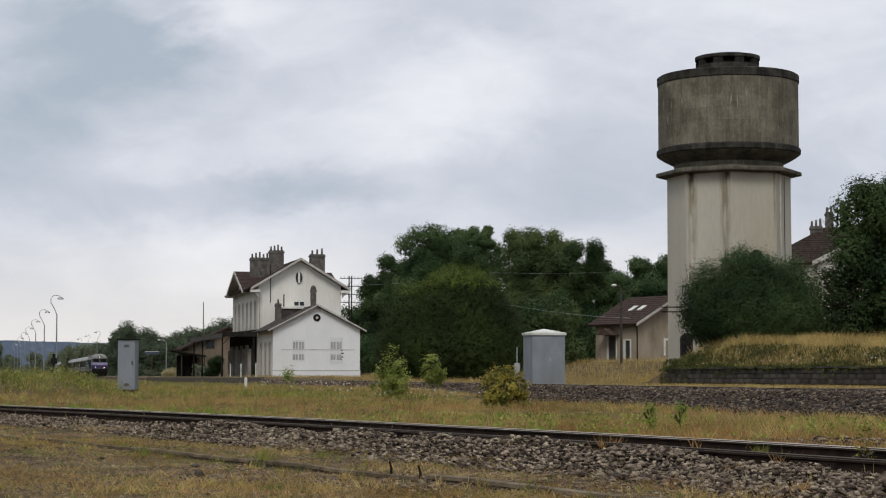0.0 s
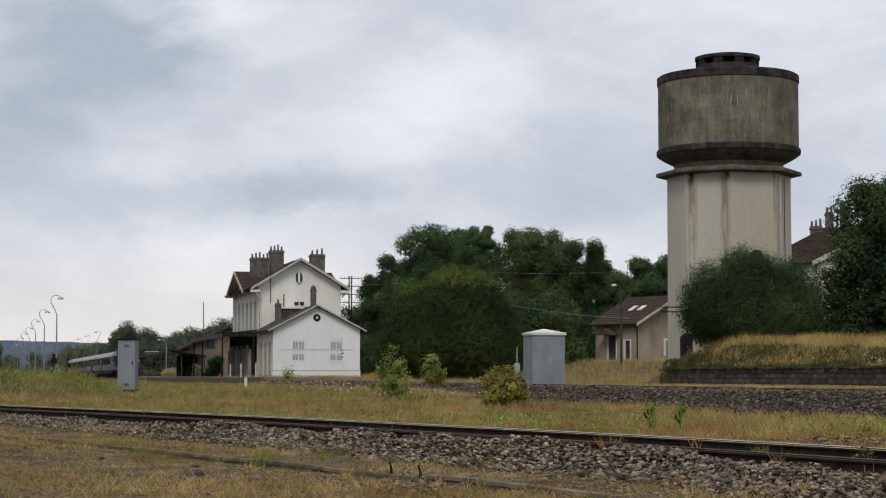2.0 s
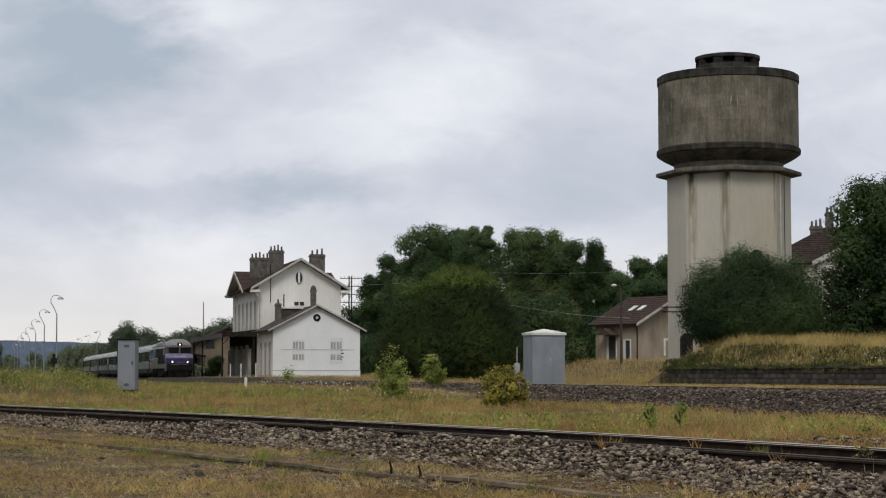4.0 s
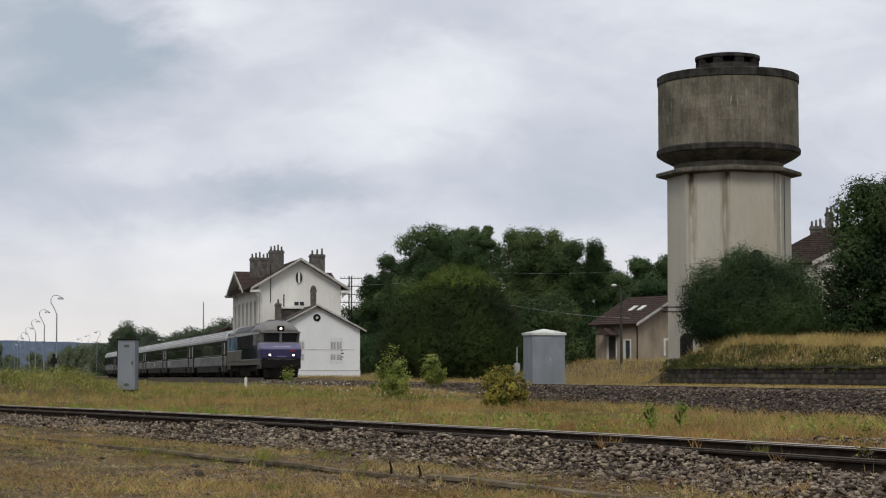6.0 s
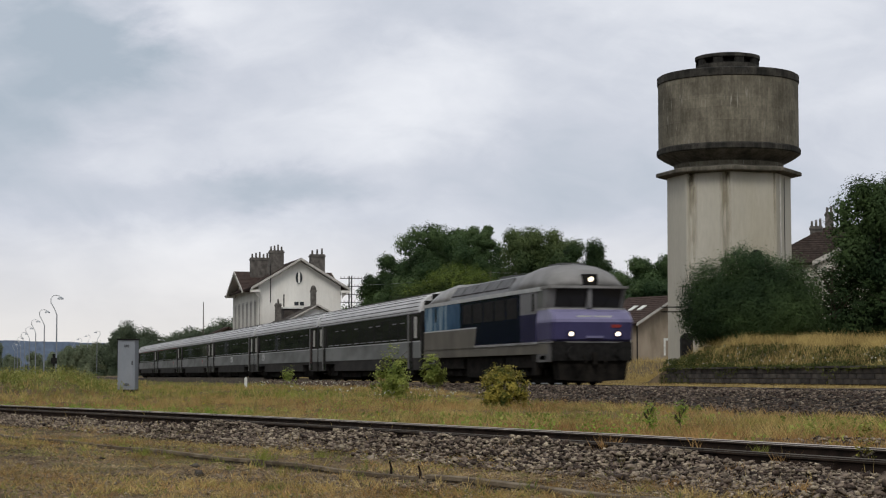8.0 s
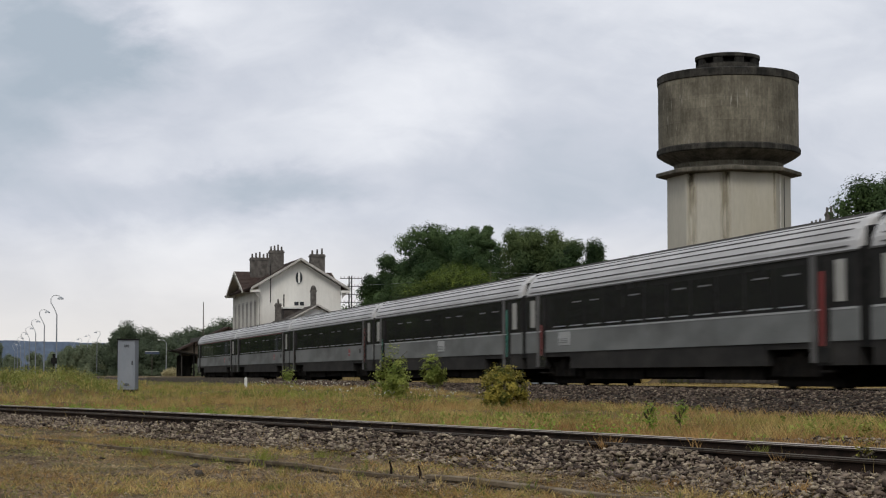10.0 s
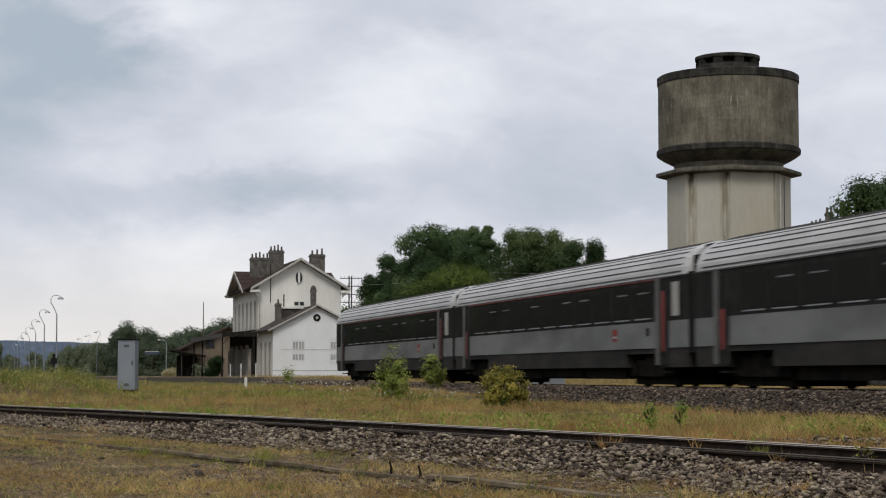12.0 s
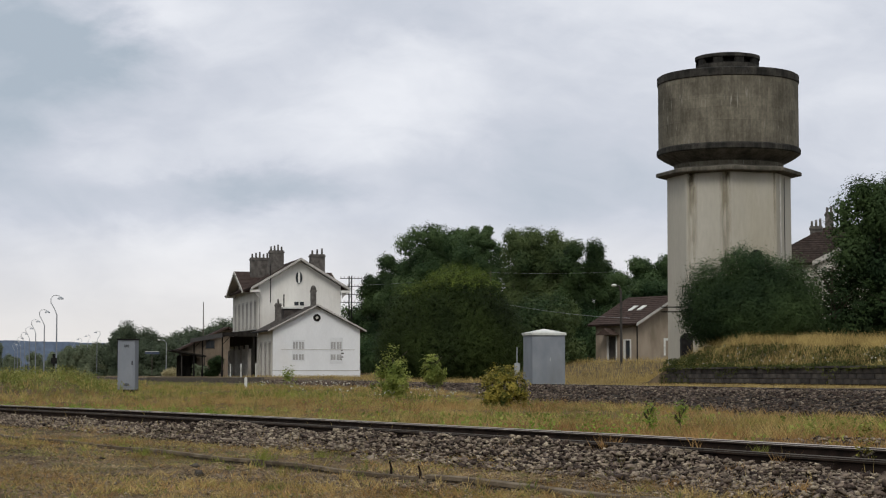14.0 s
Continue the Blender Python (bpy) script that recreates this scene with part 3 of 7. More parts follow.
        # pale strip over darker web: lit edge and shadow below, in the colours
        sweep(bm, way, ((-half, high - 0.03), (half, high - 0.03), (half, high - 0.005), (half - 0.008, high), (-half + 0.008, high), (-half, high - 0.005)))
        top = part("edge_piece", bm, M_GREY_TIMBER, old, "bleached upper edge, lit tone put into its colour")
        part("edge_web", sweep(bmesh.new(), way, ((-half + 0.012, -0.08), (half - 0.012, -0.08), (half - 0.012, high - 0.03), (-half + 0.012, high - 0.03))), M_TIMBER, old)
    for px, py in ((3.11, 14.46), (3.19, 13.79)):
        bm = bmesh.new()
        tube(bm, [(px, py, GROUND - 0.05), (px + 0.005, py, GROUND + 0.06), (px - 0.012, py - 0.01, GROUND + 0.11)], 0.013, 6, 0.008)
        part("stake", bm, M_RAIL, old, "rusty iron stake")


build_tracks()


# ---- ballast ----
def ballast_main_z(x):
    """The shoulder of the running line's ballast, falling towards the camera."""
    return np.interp(x, [14.7, 17.0, 17.7, 21.2, 22.2, 23.4], [GROUND - 0.03, -0.04, -0.01, -0.03, -0.06, -0.16])


def siding_ballast_z(d):
    """Height by distance in front of the siding's far rail."""
    return np.interp(d, [-1.1, -0.5, 0.0, 1.4, 1.7, 2.1, 3.0, 3.6], [GROUND - 0.06, -0.44, -0.43, -0.43, -0.38, -0.36, -0.44, GROUND - 0.02])


def far_dip(y):
    """The heaps beside the siding sink along its far stretch."""
    return 0.085 * smooth(21, 31, np.asarray(y, float))


def build_ballast():
    rng = np.random.default_rng(3)
    xs = np.linspace(14.7, 23.4, 24)
    ys = np.linspace(-20, 420, 120)
    gx, gy = np.meshgrid(xs, ys)
    v = np.c_[gx.ravel(), gy.ravel(), (ballast_main_z(gx) - 0.03).ravel()]
    i = (np.arange(len(ys) - 1)[:, None] * len(xs) + np.arange(len(xs) - 1)).ravel()
    bed = thing("main_ballast", "dark brown crushed-stone ballast under the main line", "ballast", kind="structure")
    b = new("ballast_bed", mesh_np("ballast_bed", v, np.c_[i, i + 1, i + 25, i + 24], M_SOIL, True))
    b.parent = bed
    n = 34000
    y = 22 + (150 - 22) * rng.uniform(0, 1, n) ** 1.5
    x = rng.uniform(14.5, 18.6, n)
    s = rng.uniform(0.022, 0.056, n) * np.interp(y, [24, 150], [1, 2.1])
    sv, sf = stones(rng, x, y, ballast_main_z(x) + rng.normal(0, 0.012, n) - 0.015, s)
    st = new("loose_stones", mesh_np("loose_stones", sv, sf, M_STONE_DARK))
    st.parent = bed
    tagged(st, kind="stuff")
    # siding
    bed2 = thing("siding_ballast", "heaped grey-brown ballast stones beside the siding", "ballast", kind="structure")
    n = 62000
    y = 9 + 39 * rng.uniform(0, 1, n) ** 1.3
    d = np.r_[rng.uniform(1.52, 3.7, n * 7 // 8), rng.uniform(-1.1, -0.12, n - n * 7 // 8)]
    c = np.array([siding_place(a, b) for a, b in zip(y, d)])
    heap = 0.06 * np.sin(c[:, 1] * 1.3) * np.sin(c[:, 1] * 0.53 + 1) + 0.035 * np.sin(c[:, 1] * 3.1 + 2 * d) + 0.02 * np.sin(c[:, 1] * 7.3 - 3 * d)
    z = siding_ballast_z(d) + np.where(d > 1.4, heap - far_dip(c[:, 1]), 0)
    z = np.where(d > 1.4, np.maximum(z, GROUND + 0.014), z)
    keep = rng.uniform(0, 1, n) < np.interp(d, [1.4, 2.7, 3.7], [1, 0.9, 0.25])
    s = rng.uniform(0.014, 0.040, n) * (1 + 0.6 * (rng.uniform(0, 1, n) > 0.96))
    near = keep & (d > 1.6) & (d < 2.9) & (c[:, 1] > 13) & (c[:, 1] < 17.5)
    pick = np.flatnonzero(near)[:300]
    keep[pick] = False
    sv, sf = stones(rng, c[keep, 0], c[keep, 1], z[keep] + rng.normal(0, 0.015, keep.sum()), s[keep])
    st = new("loose_stones", mesh_np("loose_stones", sv, sf, M_STONE))
    st.parent = bed2
    tagged(st, kind="stuff")
    ys = np.linspace(4, 50, 60)
    for name, d0, d1, z0, mat in (("track_soil", -0.1, 1.54, -0.425, M_SOIL), ("stone_bed", 1.54, 3.2, None, M_SOIL)):
        rows = np.linspace(d0, d1, 8)
        v = np.array([(*siding_place(a, q), z0 if z0 else float(siding_ballast_z(q) - far_dip(a)) - 0.045) for a in ys for q in rows])
        i = (np.arange(59)[:, None] * 8 + np.arange(7)).ravel()
        o = new(name, mesh_np(name, v, np.c_[i, i + 1, i + 9, i + 8], mat, True))
        o.parent = bed2
    kinds = []
    for k in range(12):
        kv, kf = stones(rng, np.zeros(1), np.zeros(1), np.zeros(1), np.array([0.024]))
        kinds.append(mesh_np("ballast_stone", kv, kf, M_STONE))
    for k, j in enumerate(pick):
        piece("ballast_stone", kinds[k % 12], bed2, pose(c[j, 0], c[j, 1], z[j] + 0.012, *rng.uniform(0, 360, 3)))


build_ballast()


# ---- sky: a sheet of cloud far off, which drifts to the left ----
def build_clouds():
    h = 300.0
    ys = np.r_[np.linspace(800, 3600, 40), 3600 + 1250 * np.sin(np.linspace(0.05, math.pi / 2, 24))]
    zs = np.r_[np.full(40, h), h * np.cos(np.linspace(0.05, math.pi / 2, 24)) * 1.12 - 40]
    zs = np.minimum(zs, h)
    xs = np.linspace(-1500, 1500, 30)
    gx, gy = np.meshgrid(xs, ys)
    gz = np.repeat(zs[:, None], len(xs), 1)
    v = np.c_[gx.ravel(), gy.ravel(), gz.ravel()]
    i = (np.arange(len(ys) - 1)[:, None] * 30 + np.arange(29)).ravel()
    m = bpy.data.materials.new("cloud_layer")
    m.use_nodes = True
    n, l = m.node_tree.nodes, m.node_tree.links
    n.remove(n["Principled BSDF"])
    em = n.new("ShaderNodeEmission")
    l.new(em.outputs["Emission"], n["Material Output"].inputs["Surface"])

    def math_node(op, a, b=None, c=None):
        k = n.new("ShaderNodeMath")
        k.operation = op
        for s, val in zip(k.inputs, (a, b, c)):
            if val is None:
                continue
            if isinstance(val, (int, float)):
                s.default_value = val
            else:
                l.new(val, s)
        return k.outputs["Value"]

    tc, sep = n.new("ShaderNodeTexCoord"), n.new("ShaderNodeSeparateXYZ")
    l.new(tc.outputs["Object"], sep.inputs["Vector"])
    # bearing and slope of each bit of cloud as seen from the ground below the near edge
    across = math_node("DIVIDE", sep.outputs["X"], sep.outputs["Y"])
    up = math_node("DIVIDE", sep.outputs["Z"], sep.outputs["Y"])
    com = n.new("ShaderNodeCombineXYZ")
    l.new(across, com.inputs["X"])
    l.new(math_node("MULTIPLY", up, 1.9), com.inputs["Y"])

    def cloud_noise(scale, detail, rough, off, warp=0.6):
        k, mp = n.new("ShaderNodeTexNoise"), n.new("ShaderNodeMapping")
        mp.inputs["Location"].default_value = off
        l.new(com.outputs["Vector"], mp.inputs["Vector"])
        l.new(mp.outputs["Vector"], k.inputs["Vector"])
        k.inputs["Scale"].default_value, k.inputs["Detail"].default_value = scale, detail
        k.inputs["Roughness"].default_value, k.inputs["Distortion"].default_value = rough, warp
        return k.outputs["Fac"]

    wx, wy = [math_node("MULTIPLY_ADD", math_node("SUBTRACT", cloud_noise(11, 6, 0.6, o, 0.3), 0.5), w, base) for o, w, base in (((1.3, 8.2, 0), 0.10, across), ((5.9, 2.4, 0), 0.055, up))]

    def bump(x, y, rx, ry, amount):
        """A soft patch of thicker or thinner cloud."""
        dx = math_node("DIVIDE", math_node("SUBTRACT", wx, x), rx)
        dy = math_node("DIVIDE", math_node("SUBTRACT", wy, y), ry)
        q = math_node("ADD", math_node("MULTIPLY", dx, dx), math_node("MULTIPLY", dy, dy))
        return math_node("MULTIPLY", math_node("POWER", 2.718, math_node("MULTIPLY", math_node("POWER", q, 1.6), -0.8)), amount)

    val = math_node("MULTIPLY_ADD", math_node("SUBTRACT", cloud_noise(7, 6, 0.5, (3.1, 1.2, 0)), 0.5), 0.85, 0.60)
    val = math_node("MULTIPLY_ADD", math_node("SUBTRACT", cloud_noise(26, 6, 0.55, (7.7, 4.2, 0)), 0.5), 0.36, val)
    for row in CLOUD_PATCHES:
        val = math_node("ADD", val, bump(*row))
    ramp = n.new("ShaderNodeValToRGB")
    e = ramp.color_ramp.elements
    e[0].position, e[0].color = 0.0, (0.39, 0.455, 0.53, 1)
    e[1].position, e[1].color = 1.0, (0.79, 0.81, 0.86, 1)
    mid = e.new(0.5)
    mid.color = (0.567, 0.60, 0.675, 1)
    l.new(val, ramp.inputs["Fac"])
    # warm haze low down
    warm = n.new("ShaderNodeMix")
    warm.data_type = "RGBA"
    warm.inputs["B"].default_value = (0.83, 0.785, 0.73, 1)
    l.new(ramp.outputs["Color"], warm.inputs["A"])
    hz = n.new("ShaderNodeMapRange")
    hz.inputs["From Min"].default_value, hz.inputs["From Max"].default_value = 0.085, 0.01
    hz.inputs["To Max"].default_value = 0.8
    l.new(up, hz.inputs["Value"])
    l.new(hz.outputs["Result"], warm.inputs["Factor"])
    l.new(warm.outputs["Result"], em.inputs["Color"])
    em.inputs["Strength"].default_value = 1.07
    ob = new("cloud_backdrop", mesh_np("cloud_backdrop", v, np.c_[i, i + 30, i + 31, i + 1], m, True))
    tagged(ob, "grey layered overcast clouds drifting slowly", "sky", kind="structure")
    return ob


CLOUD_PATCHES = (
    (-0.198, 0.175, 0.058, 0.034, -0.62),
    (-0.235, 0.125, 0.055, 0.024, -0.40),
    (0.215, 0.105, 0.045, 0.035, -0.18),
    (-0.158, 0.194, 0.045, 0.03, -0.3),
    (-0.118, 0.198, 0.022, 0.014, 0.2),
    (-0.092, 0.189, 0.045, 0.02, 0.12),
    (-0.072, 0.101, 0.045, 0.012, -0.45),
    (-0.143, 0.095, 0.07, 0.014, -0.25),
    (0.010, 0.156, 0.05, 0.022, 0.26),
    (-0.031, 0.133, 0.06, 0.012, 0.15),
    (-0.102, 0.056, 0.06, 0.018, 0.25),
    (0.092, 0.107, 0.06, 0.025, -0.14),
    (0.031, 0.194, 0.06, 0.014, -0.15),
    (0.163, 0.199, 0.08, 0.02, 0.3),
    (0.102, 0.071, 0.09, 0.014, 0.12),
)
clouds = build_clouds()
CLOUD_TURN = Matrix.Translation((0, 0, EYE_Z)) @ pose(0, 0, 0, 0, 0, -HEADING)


# ---- distance ----
def build_hills():
    rng = np.random.default_rng(11)
    for name, dist, lo, hi, seed in (("far_ridge", 4200, 54, 78, 1.0), ("near_ridge", 1500, 6, 13, 5.0)):
        az = np.radians(np.linspace(-30, 60, 240))
        top = lo + (hi - lo) * (0.5 + 0.28 * np.sin(az * 9 + seed) + 0.18 * np.sin(az * 23 + seed * 2)) + rng.uniform(-1.2, 1.2, 240)
        x, y = np.sin(az), np.cos(az)
        v = np.concatenate([np.c_[x * dist, y * dist, np.full(240, -20.0)], np.c_[x * dist, y * dist, top], np.c_[x * (dist + 200), y * (dist + 200), top * 0 - 20]])
        i = np.arange(239)
        f = np.concatenate([np.c_[i, i + 1, i + 241, i + 240], np.c_[i + 240, i + 241, i + 481, i + 480]])
        ob = new("backdrop_hills", mesh_np(name, v, f, M_HILL))
        tagged(ob, "distant blue wooded hills on the horizon", "hills", kind="structure")


build_hills()

# ---- the train ----
M_ROOF = surface("coach_roof_grey", (0.40, 0.395, 0.395), (0.50, 0.495, 0.495), 1.2, 0.42, 0.05, c3=(0.28, 0.275, 0.27), stretch=(1, 0.3, 1), spec=0.5, grain=0.06)
M_RIB = surface("roof_groove_grey", (0.05, 0.049, 0.048), (0.09, 0.087, 0.084), 2, 0.8, 0.05)
M_BAND = surface("coach_grey_paint", (0.168, 0.176, 0.174), (0.222, 0.23, 0.226), 1.0, 0.65, 0.0, c3=(0.105, 0.107, 0.104), stretch=(1, 0.4, 1), spec=0.04, grain=0.06)
M_SKIRT = surface("coach_dark_skirt", (0.030, 0.029, 0.028), (0.052, 0.049, 0.046), 1.5, 0.6, 0.0, stretch=(1, 0.4, 1), spec=0.03, grain=0.1)
M_DARKSIDE = surface("window_band_paint", (0.029, 0.029, 0.029), (0.040, 0.039, 0.039), 2, 0.06, 0.0, spec=0.1, grain=0.05)
M_PANE = gloss("tinted_glass", (0.027, 0.027, 0.0265), 0.03, 0.15)
M_UNDER = surface("underframe_grime", (0.010, 0.0095, 0.009), (0.024, 0.021, 0.018), 3, 0.95, 0.2, spec=0.05)
M_LIGHTPANEL = surface("light_grey_panel", (0.36, 0.37, 0.37), (0.46, 0.47, 0.47), 2, 0.5, 0.03)
M_RED = surface("red_door", (0.20, 0.028, 0.025), (0.26, 0.038, 0.034), 2, 0.5, 0.0, spec=0.2)
M_TEAL = surface("green_door", (0.02, 0.20, 0.145), (0.035, 0.26, 0.19), 2, 0.5, 0.0, spec=0.2)
M_SILVER = surface("silver_paint", (0.21, 0.208, 0.205), (0.30, 0.298, 0.295), 1.5, 0.5, 0.03, c3=(0.15, 0.145, 0.14), grain=0.06, spec=0.25)
M_DOME = surface("weathered_silver_roof", (0.15, 0.146, 0.142), (0.225, 0.22, 0.215), 1.1, 0.5, 0.03, c3=(0.10, 0.094, 0.09), grain=0.08, spec=0.25)
M_LOCOROOF = surface("grimy_loco_roof", (0.12, 0.12, 0.124), (0.17, 0.17, 0.175), 1.5, 0.5, 0.05, spec=0.2, grain=0.08)
M_PURPLE = surface("purple_paint", (0.050, 0.046, 0.112), (0.062, 0.057, 0.135), 1.5, 0.3, 0.0, spec=0.2, grain=0.05)
M_LILAC = surface("lilac_paint", (0.15, 0.143, 0.245), (0.185, 0.175, 0.29), 1.5, 0.35, 0.0, spec=0.2, grain=0.05)
M_DUSK = surface("dark_violet_paint", (0.026, 0.025, 0.058), (0.036, 0.034, 0.075), 1.5, 0.15, 0.0, spec=0.15, grain=0.05)
M_MIDBLUE = surface("mid_blue_paint", (0.022, 0.065, 0.13), (0.045, 0.115, 0.21), 1.2, 0.2, 0.0, spec=0.12, grain=0.05)
M_ROOFPANEL = surface("dark_roof_panel", (0.085, 0.086, 0.09), (0.13, 0.131, 0.136), 2, 0.7, 0.05, spec=0.2)
M_SILVERDOOR = surface("grey_door_paint", (0.15, 0.15, 0.157), (0.20, 0.20, 0.207), 2, 0.5, 0.03, spec=0.15, grain=0.05)
M_DOORGREY = surface("door_grey_paint", (0.10, 0.098, 0.096), (0.14, 0.137, 0.133), 2, 0.5, 0.0, spec=0.15, grain=0.06)
M_NAVY = surface("navy_paint", (0.006, 0.008, 0.018), (0.010, 0.013, 0.027), 1.5, 0.1, 0.0, spec=0.12, grain=0.05)
M_BLUE = surface("pale_blue_paint", (0.03, 0.09, 0.17), (0.19, 0.28, 0.35), 1.6, 0.25, 0.0, stretch=(1, 1.6, 0.3), spec=0.15, grain=0.05, lo=0.45, hi=0.55)
M_TAUPE = surface("taupe_paint", (0.105, 0.096, 0.078), (0.14, 0.128, 0.105), 1.2, 0.5, 0.03, c3=(0.085, 0.076, 0.062), spec=0.15, grain=0.06)
# pale base colour stands for the sky mirrored in the cab window
M_SKYGLASS = surface("sky_coloured_glass", (0.15, 0.155, 0.15), (0.20, 0.205, 0.20), 1.5, 0.12, 0.0, spec=0.4, grain=0.03)
M_STEPGREY = surface("step_grey_paint", (0.085, 0.083, 0.082), (0.125, 0.122, 0.12), 2, 0.6, 0.02, spec=0.15)
M_FROST = surface("frosted_glass", (0.34, 0.335, 0.31), (0.44, 0.435, 0.41), 2, 0.4, 0.0, spec=0.3, grain=0.04)
M_LAMP = glow("lit_headlamp", (1.0, 0.82, 0.60), 3.2)


def shell(bm, outline, y0, y1, taper=0.0, mi=0):
    """A closed lengthwise hull from an outline (x, z)."""
    return prism(bm, outline, along_y, y0, y1, mi)


def mirror(half):
    """A full outline from its right half, bottom to top."""
    return [(x, z) for x, z in half] + [(-x, z) for x, z in reversed(half)]


def roof_point(t):
    """A place on the coach roof, t of the way from the eave to the crown."""
    q = [Vector(c) for c in COACH_ROOF]
    runs = [(v - u).length for u, v in zip(q, q[1:])]
    left = t * sum(runs)
    for u, v, r in zip(q, q[1:], runs):
        if left <= r:
            return u.lerp(v, left / r)
        left -= r
    return q[-1]


COACH_ROOF = [(1.395, 3.08), (1.37, 3.30), (1.27, 3.55), (1.06, 3.78), (0.75, 3.93), (0.4, 4.02), (0.0, 4.05)]


def bogie(parent, y, base=2.5, radius=0.46, axles=2):
    """A dark bogie: side frames, springs and its wheelsets."""
    h = base / 2 + 0.55
    b = part("bogie", boxes((-1.12, -1.0, y - h, y + h, 0.3, 0.78), (1.0, 1.12, y - h, y + h, 0.3, 0.78), (-1.0, 1.0, y - h + 0.1, y + h - 0.1, 0.24, 0.75), (-1.16, -0.96, y - 0.3, y + 0.3, 0.3, 0.9), (0.96, 1.16, y - 0.3, y + 0.3, 0.3, 0.9)), M_UNDER, parent, bevel=0.02)
    # added dark block closes the gaps under the bogie, for the shade there
    part("brake_rigging", boxes((-0.95, 0.95, y - h, y + h, 0.07, 0.26)), M_UNDER, b)
    for k in range(axles):
        c = y - base / 2 + base * k / (axles - 1)
        bm = bmesh.new()
        for x0, x1 in ((-0.82, -0.69), (0.69, 0.82)):
            tube(bm, [(x0, c, radius), (x1, c, radius)], radius, 20)
        tube(bm, [(-0.7, c, radius), (0.7, c, radius)], 0.08, 8)
        part("wheelset", bm, M_UNDER, b, "worn steel wheels")
        for x0, x1 in ((-1.2, -0.98), (0.98, 1.2)):
            part("axle_box", boxes((x0, x1, c - 0.16, c + 0.16, 0.33, 0.62)), M_UNDER, b, bevel=0.02)


def build_coach(accent, emblem, grille, stripe=None):
    """A long-distance coach; local y runs from its front (0.25) to its rear (26.15)."""
    co = thing("passenger_coach", "grey long-distance railway coach with a dark tinted window band", "railway coach", group="coaches of the train")
    y0, y1 = 0.30, 26.10
    # body shell in bands; the skirt is cut away over the bogies
    for a, b in ((y0 + 0.05, 2.45), (5.35, 21.05), (23.95, y1 - 0.05)):
        part("skirt", boxes((-1.385, 1.385, a, b, 0.56, 1.1)), M_SKIRT, co, "dark grey lower skirt", bevel=0.04)
    part("solebar", boxes((-1.37, 1.37, y0, y1, 0.95, 1.11)), M_SKIRT, co, bevel=0.02)
    part("lower_side", boxes((-1.41, 1.41, y0, y1, 1.10, 1.85)), M_BAND, co, "grey painted lower side", bevel=0.02)
    part("window_band", boxes((-1.40, 1.40, y0, y1, 1.85, 3.095)), M_DARKSIDE, co, "black window band", bevel=0.01)
    bm = bmesh.new()
    shell(bm, mirror(COACH_ROOF), y0 + 0.06, y1 - 0.06)
    part("roof", bm, M_ROOF, co, "ribbed light-grey steel roof")
    for a, b in ((y0 + 0.06, y0), (y1 - 0.06, y1)):
        secs = []
        for k in range(5):
            q = k / 4
            sc = 0.93 + 0.07 * math.cos(q * 1.2)
            secs.append([(x * (1 - 0.06 * q * q), a + (b - a) * math.sin(q * math.pi / 2), 3.08 + (z - 3.08) * sc) for x, z in mirror(COACH_ROOF)])
        part("roof_end", hull(bmesh.new(), secs), M_ROOF, co, "smooth rounded roof end")
    # lengthwise grooves of the roof, as thin dark strips
    for k in range(9):
        x, z = roof_point(0.06 + 0.105 * k)
        for e in (-1, 1):
            part("roof_groove", boxes((e * x - 0.02, e * x + 0.02, y0 + 0.5, y1 - 0.5, z - 0.02, z + 0.014)), M_RIB, co)
    part("gutter", boxes((-1.425, -1.38, y0, y1, 3.06, 3.10), (1.38, 1.425, y0, y1, 3.06, 3.10)), M_RIB, co)
    if stripe:
        part("class_stripe", boxes((-1.421, -1.39, 2.3, 24.0, 3.03, 3.055), (1.39, 1.421, 2.3, 24.0, 3.03, 3.055)), stripe, co, "thin faded red stripe under the roof")
    # panes
    n = 11
    w = (23.1 - 2.9) / n
    for side in (-1, 1):
        for i in range(n):
            a = 2.9 + i * w
            x0, x1 = sorted((side * 1.398, side * 1.412))
            p = part("window", boxes((x0, x1, a + 0.07, a + w - 0.07, 1.98, 2.90)), M_PANE, co)
            x0, x1 = sorted((side * 1.40, side * 1.418))
            part("sill", boxes((x0, x1, a + 0.25, a + w - 0.25, 1.935, 1.965)), M_GALV, p, "thin metal sill")
            if i in (0, 1, 3, 4, 6, 8, 9):
                part("vent_flap", boxes((x0, x1, a + 0.4, a + w - 0.55, 2.68, 2.72)), M_SILVERDOOR, p, "half-open top light")
        for a, post, rear in ((1.70, 2.44, False), (23.74, 24.46, True)):
            x0, x1 = sorted((side * 1.38, side * 1.412))
            d = part("door", boxes((x0, x1, a, a + 0.7, 0.62, 3.04)), M_DARKSIDE, co, "dark folding vestibule door", bevel=0.01)
            x0, x1 = sorted((side * 1.40, side * 1.422))
            part("door_pillar", boxes((x0, x1, post, post + 0.30, 0.62, 3.06)), M_DOORGREY, co, "grey pillar beside the door", bevel=0.008)
            x0, x1 = sorted((side * 1.408, side * 1.420))
            if accent:
                part("door_leaf", boxes((x0, x1, a + 0.16, a + 0.54, 1.0, 2.05 if rear else 2.7)), accent, d, "coloured door leaf")
            part("door_pane", boxes((x0, x1, a + 0.2, a + 0.5, 2.12 if rear else 2.72, 2.9)), M_PANE, d)
            x2, x3 = sorted((side * 1.39, side * 1.485))
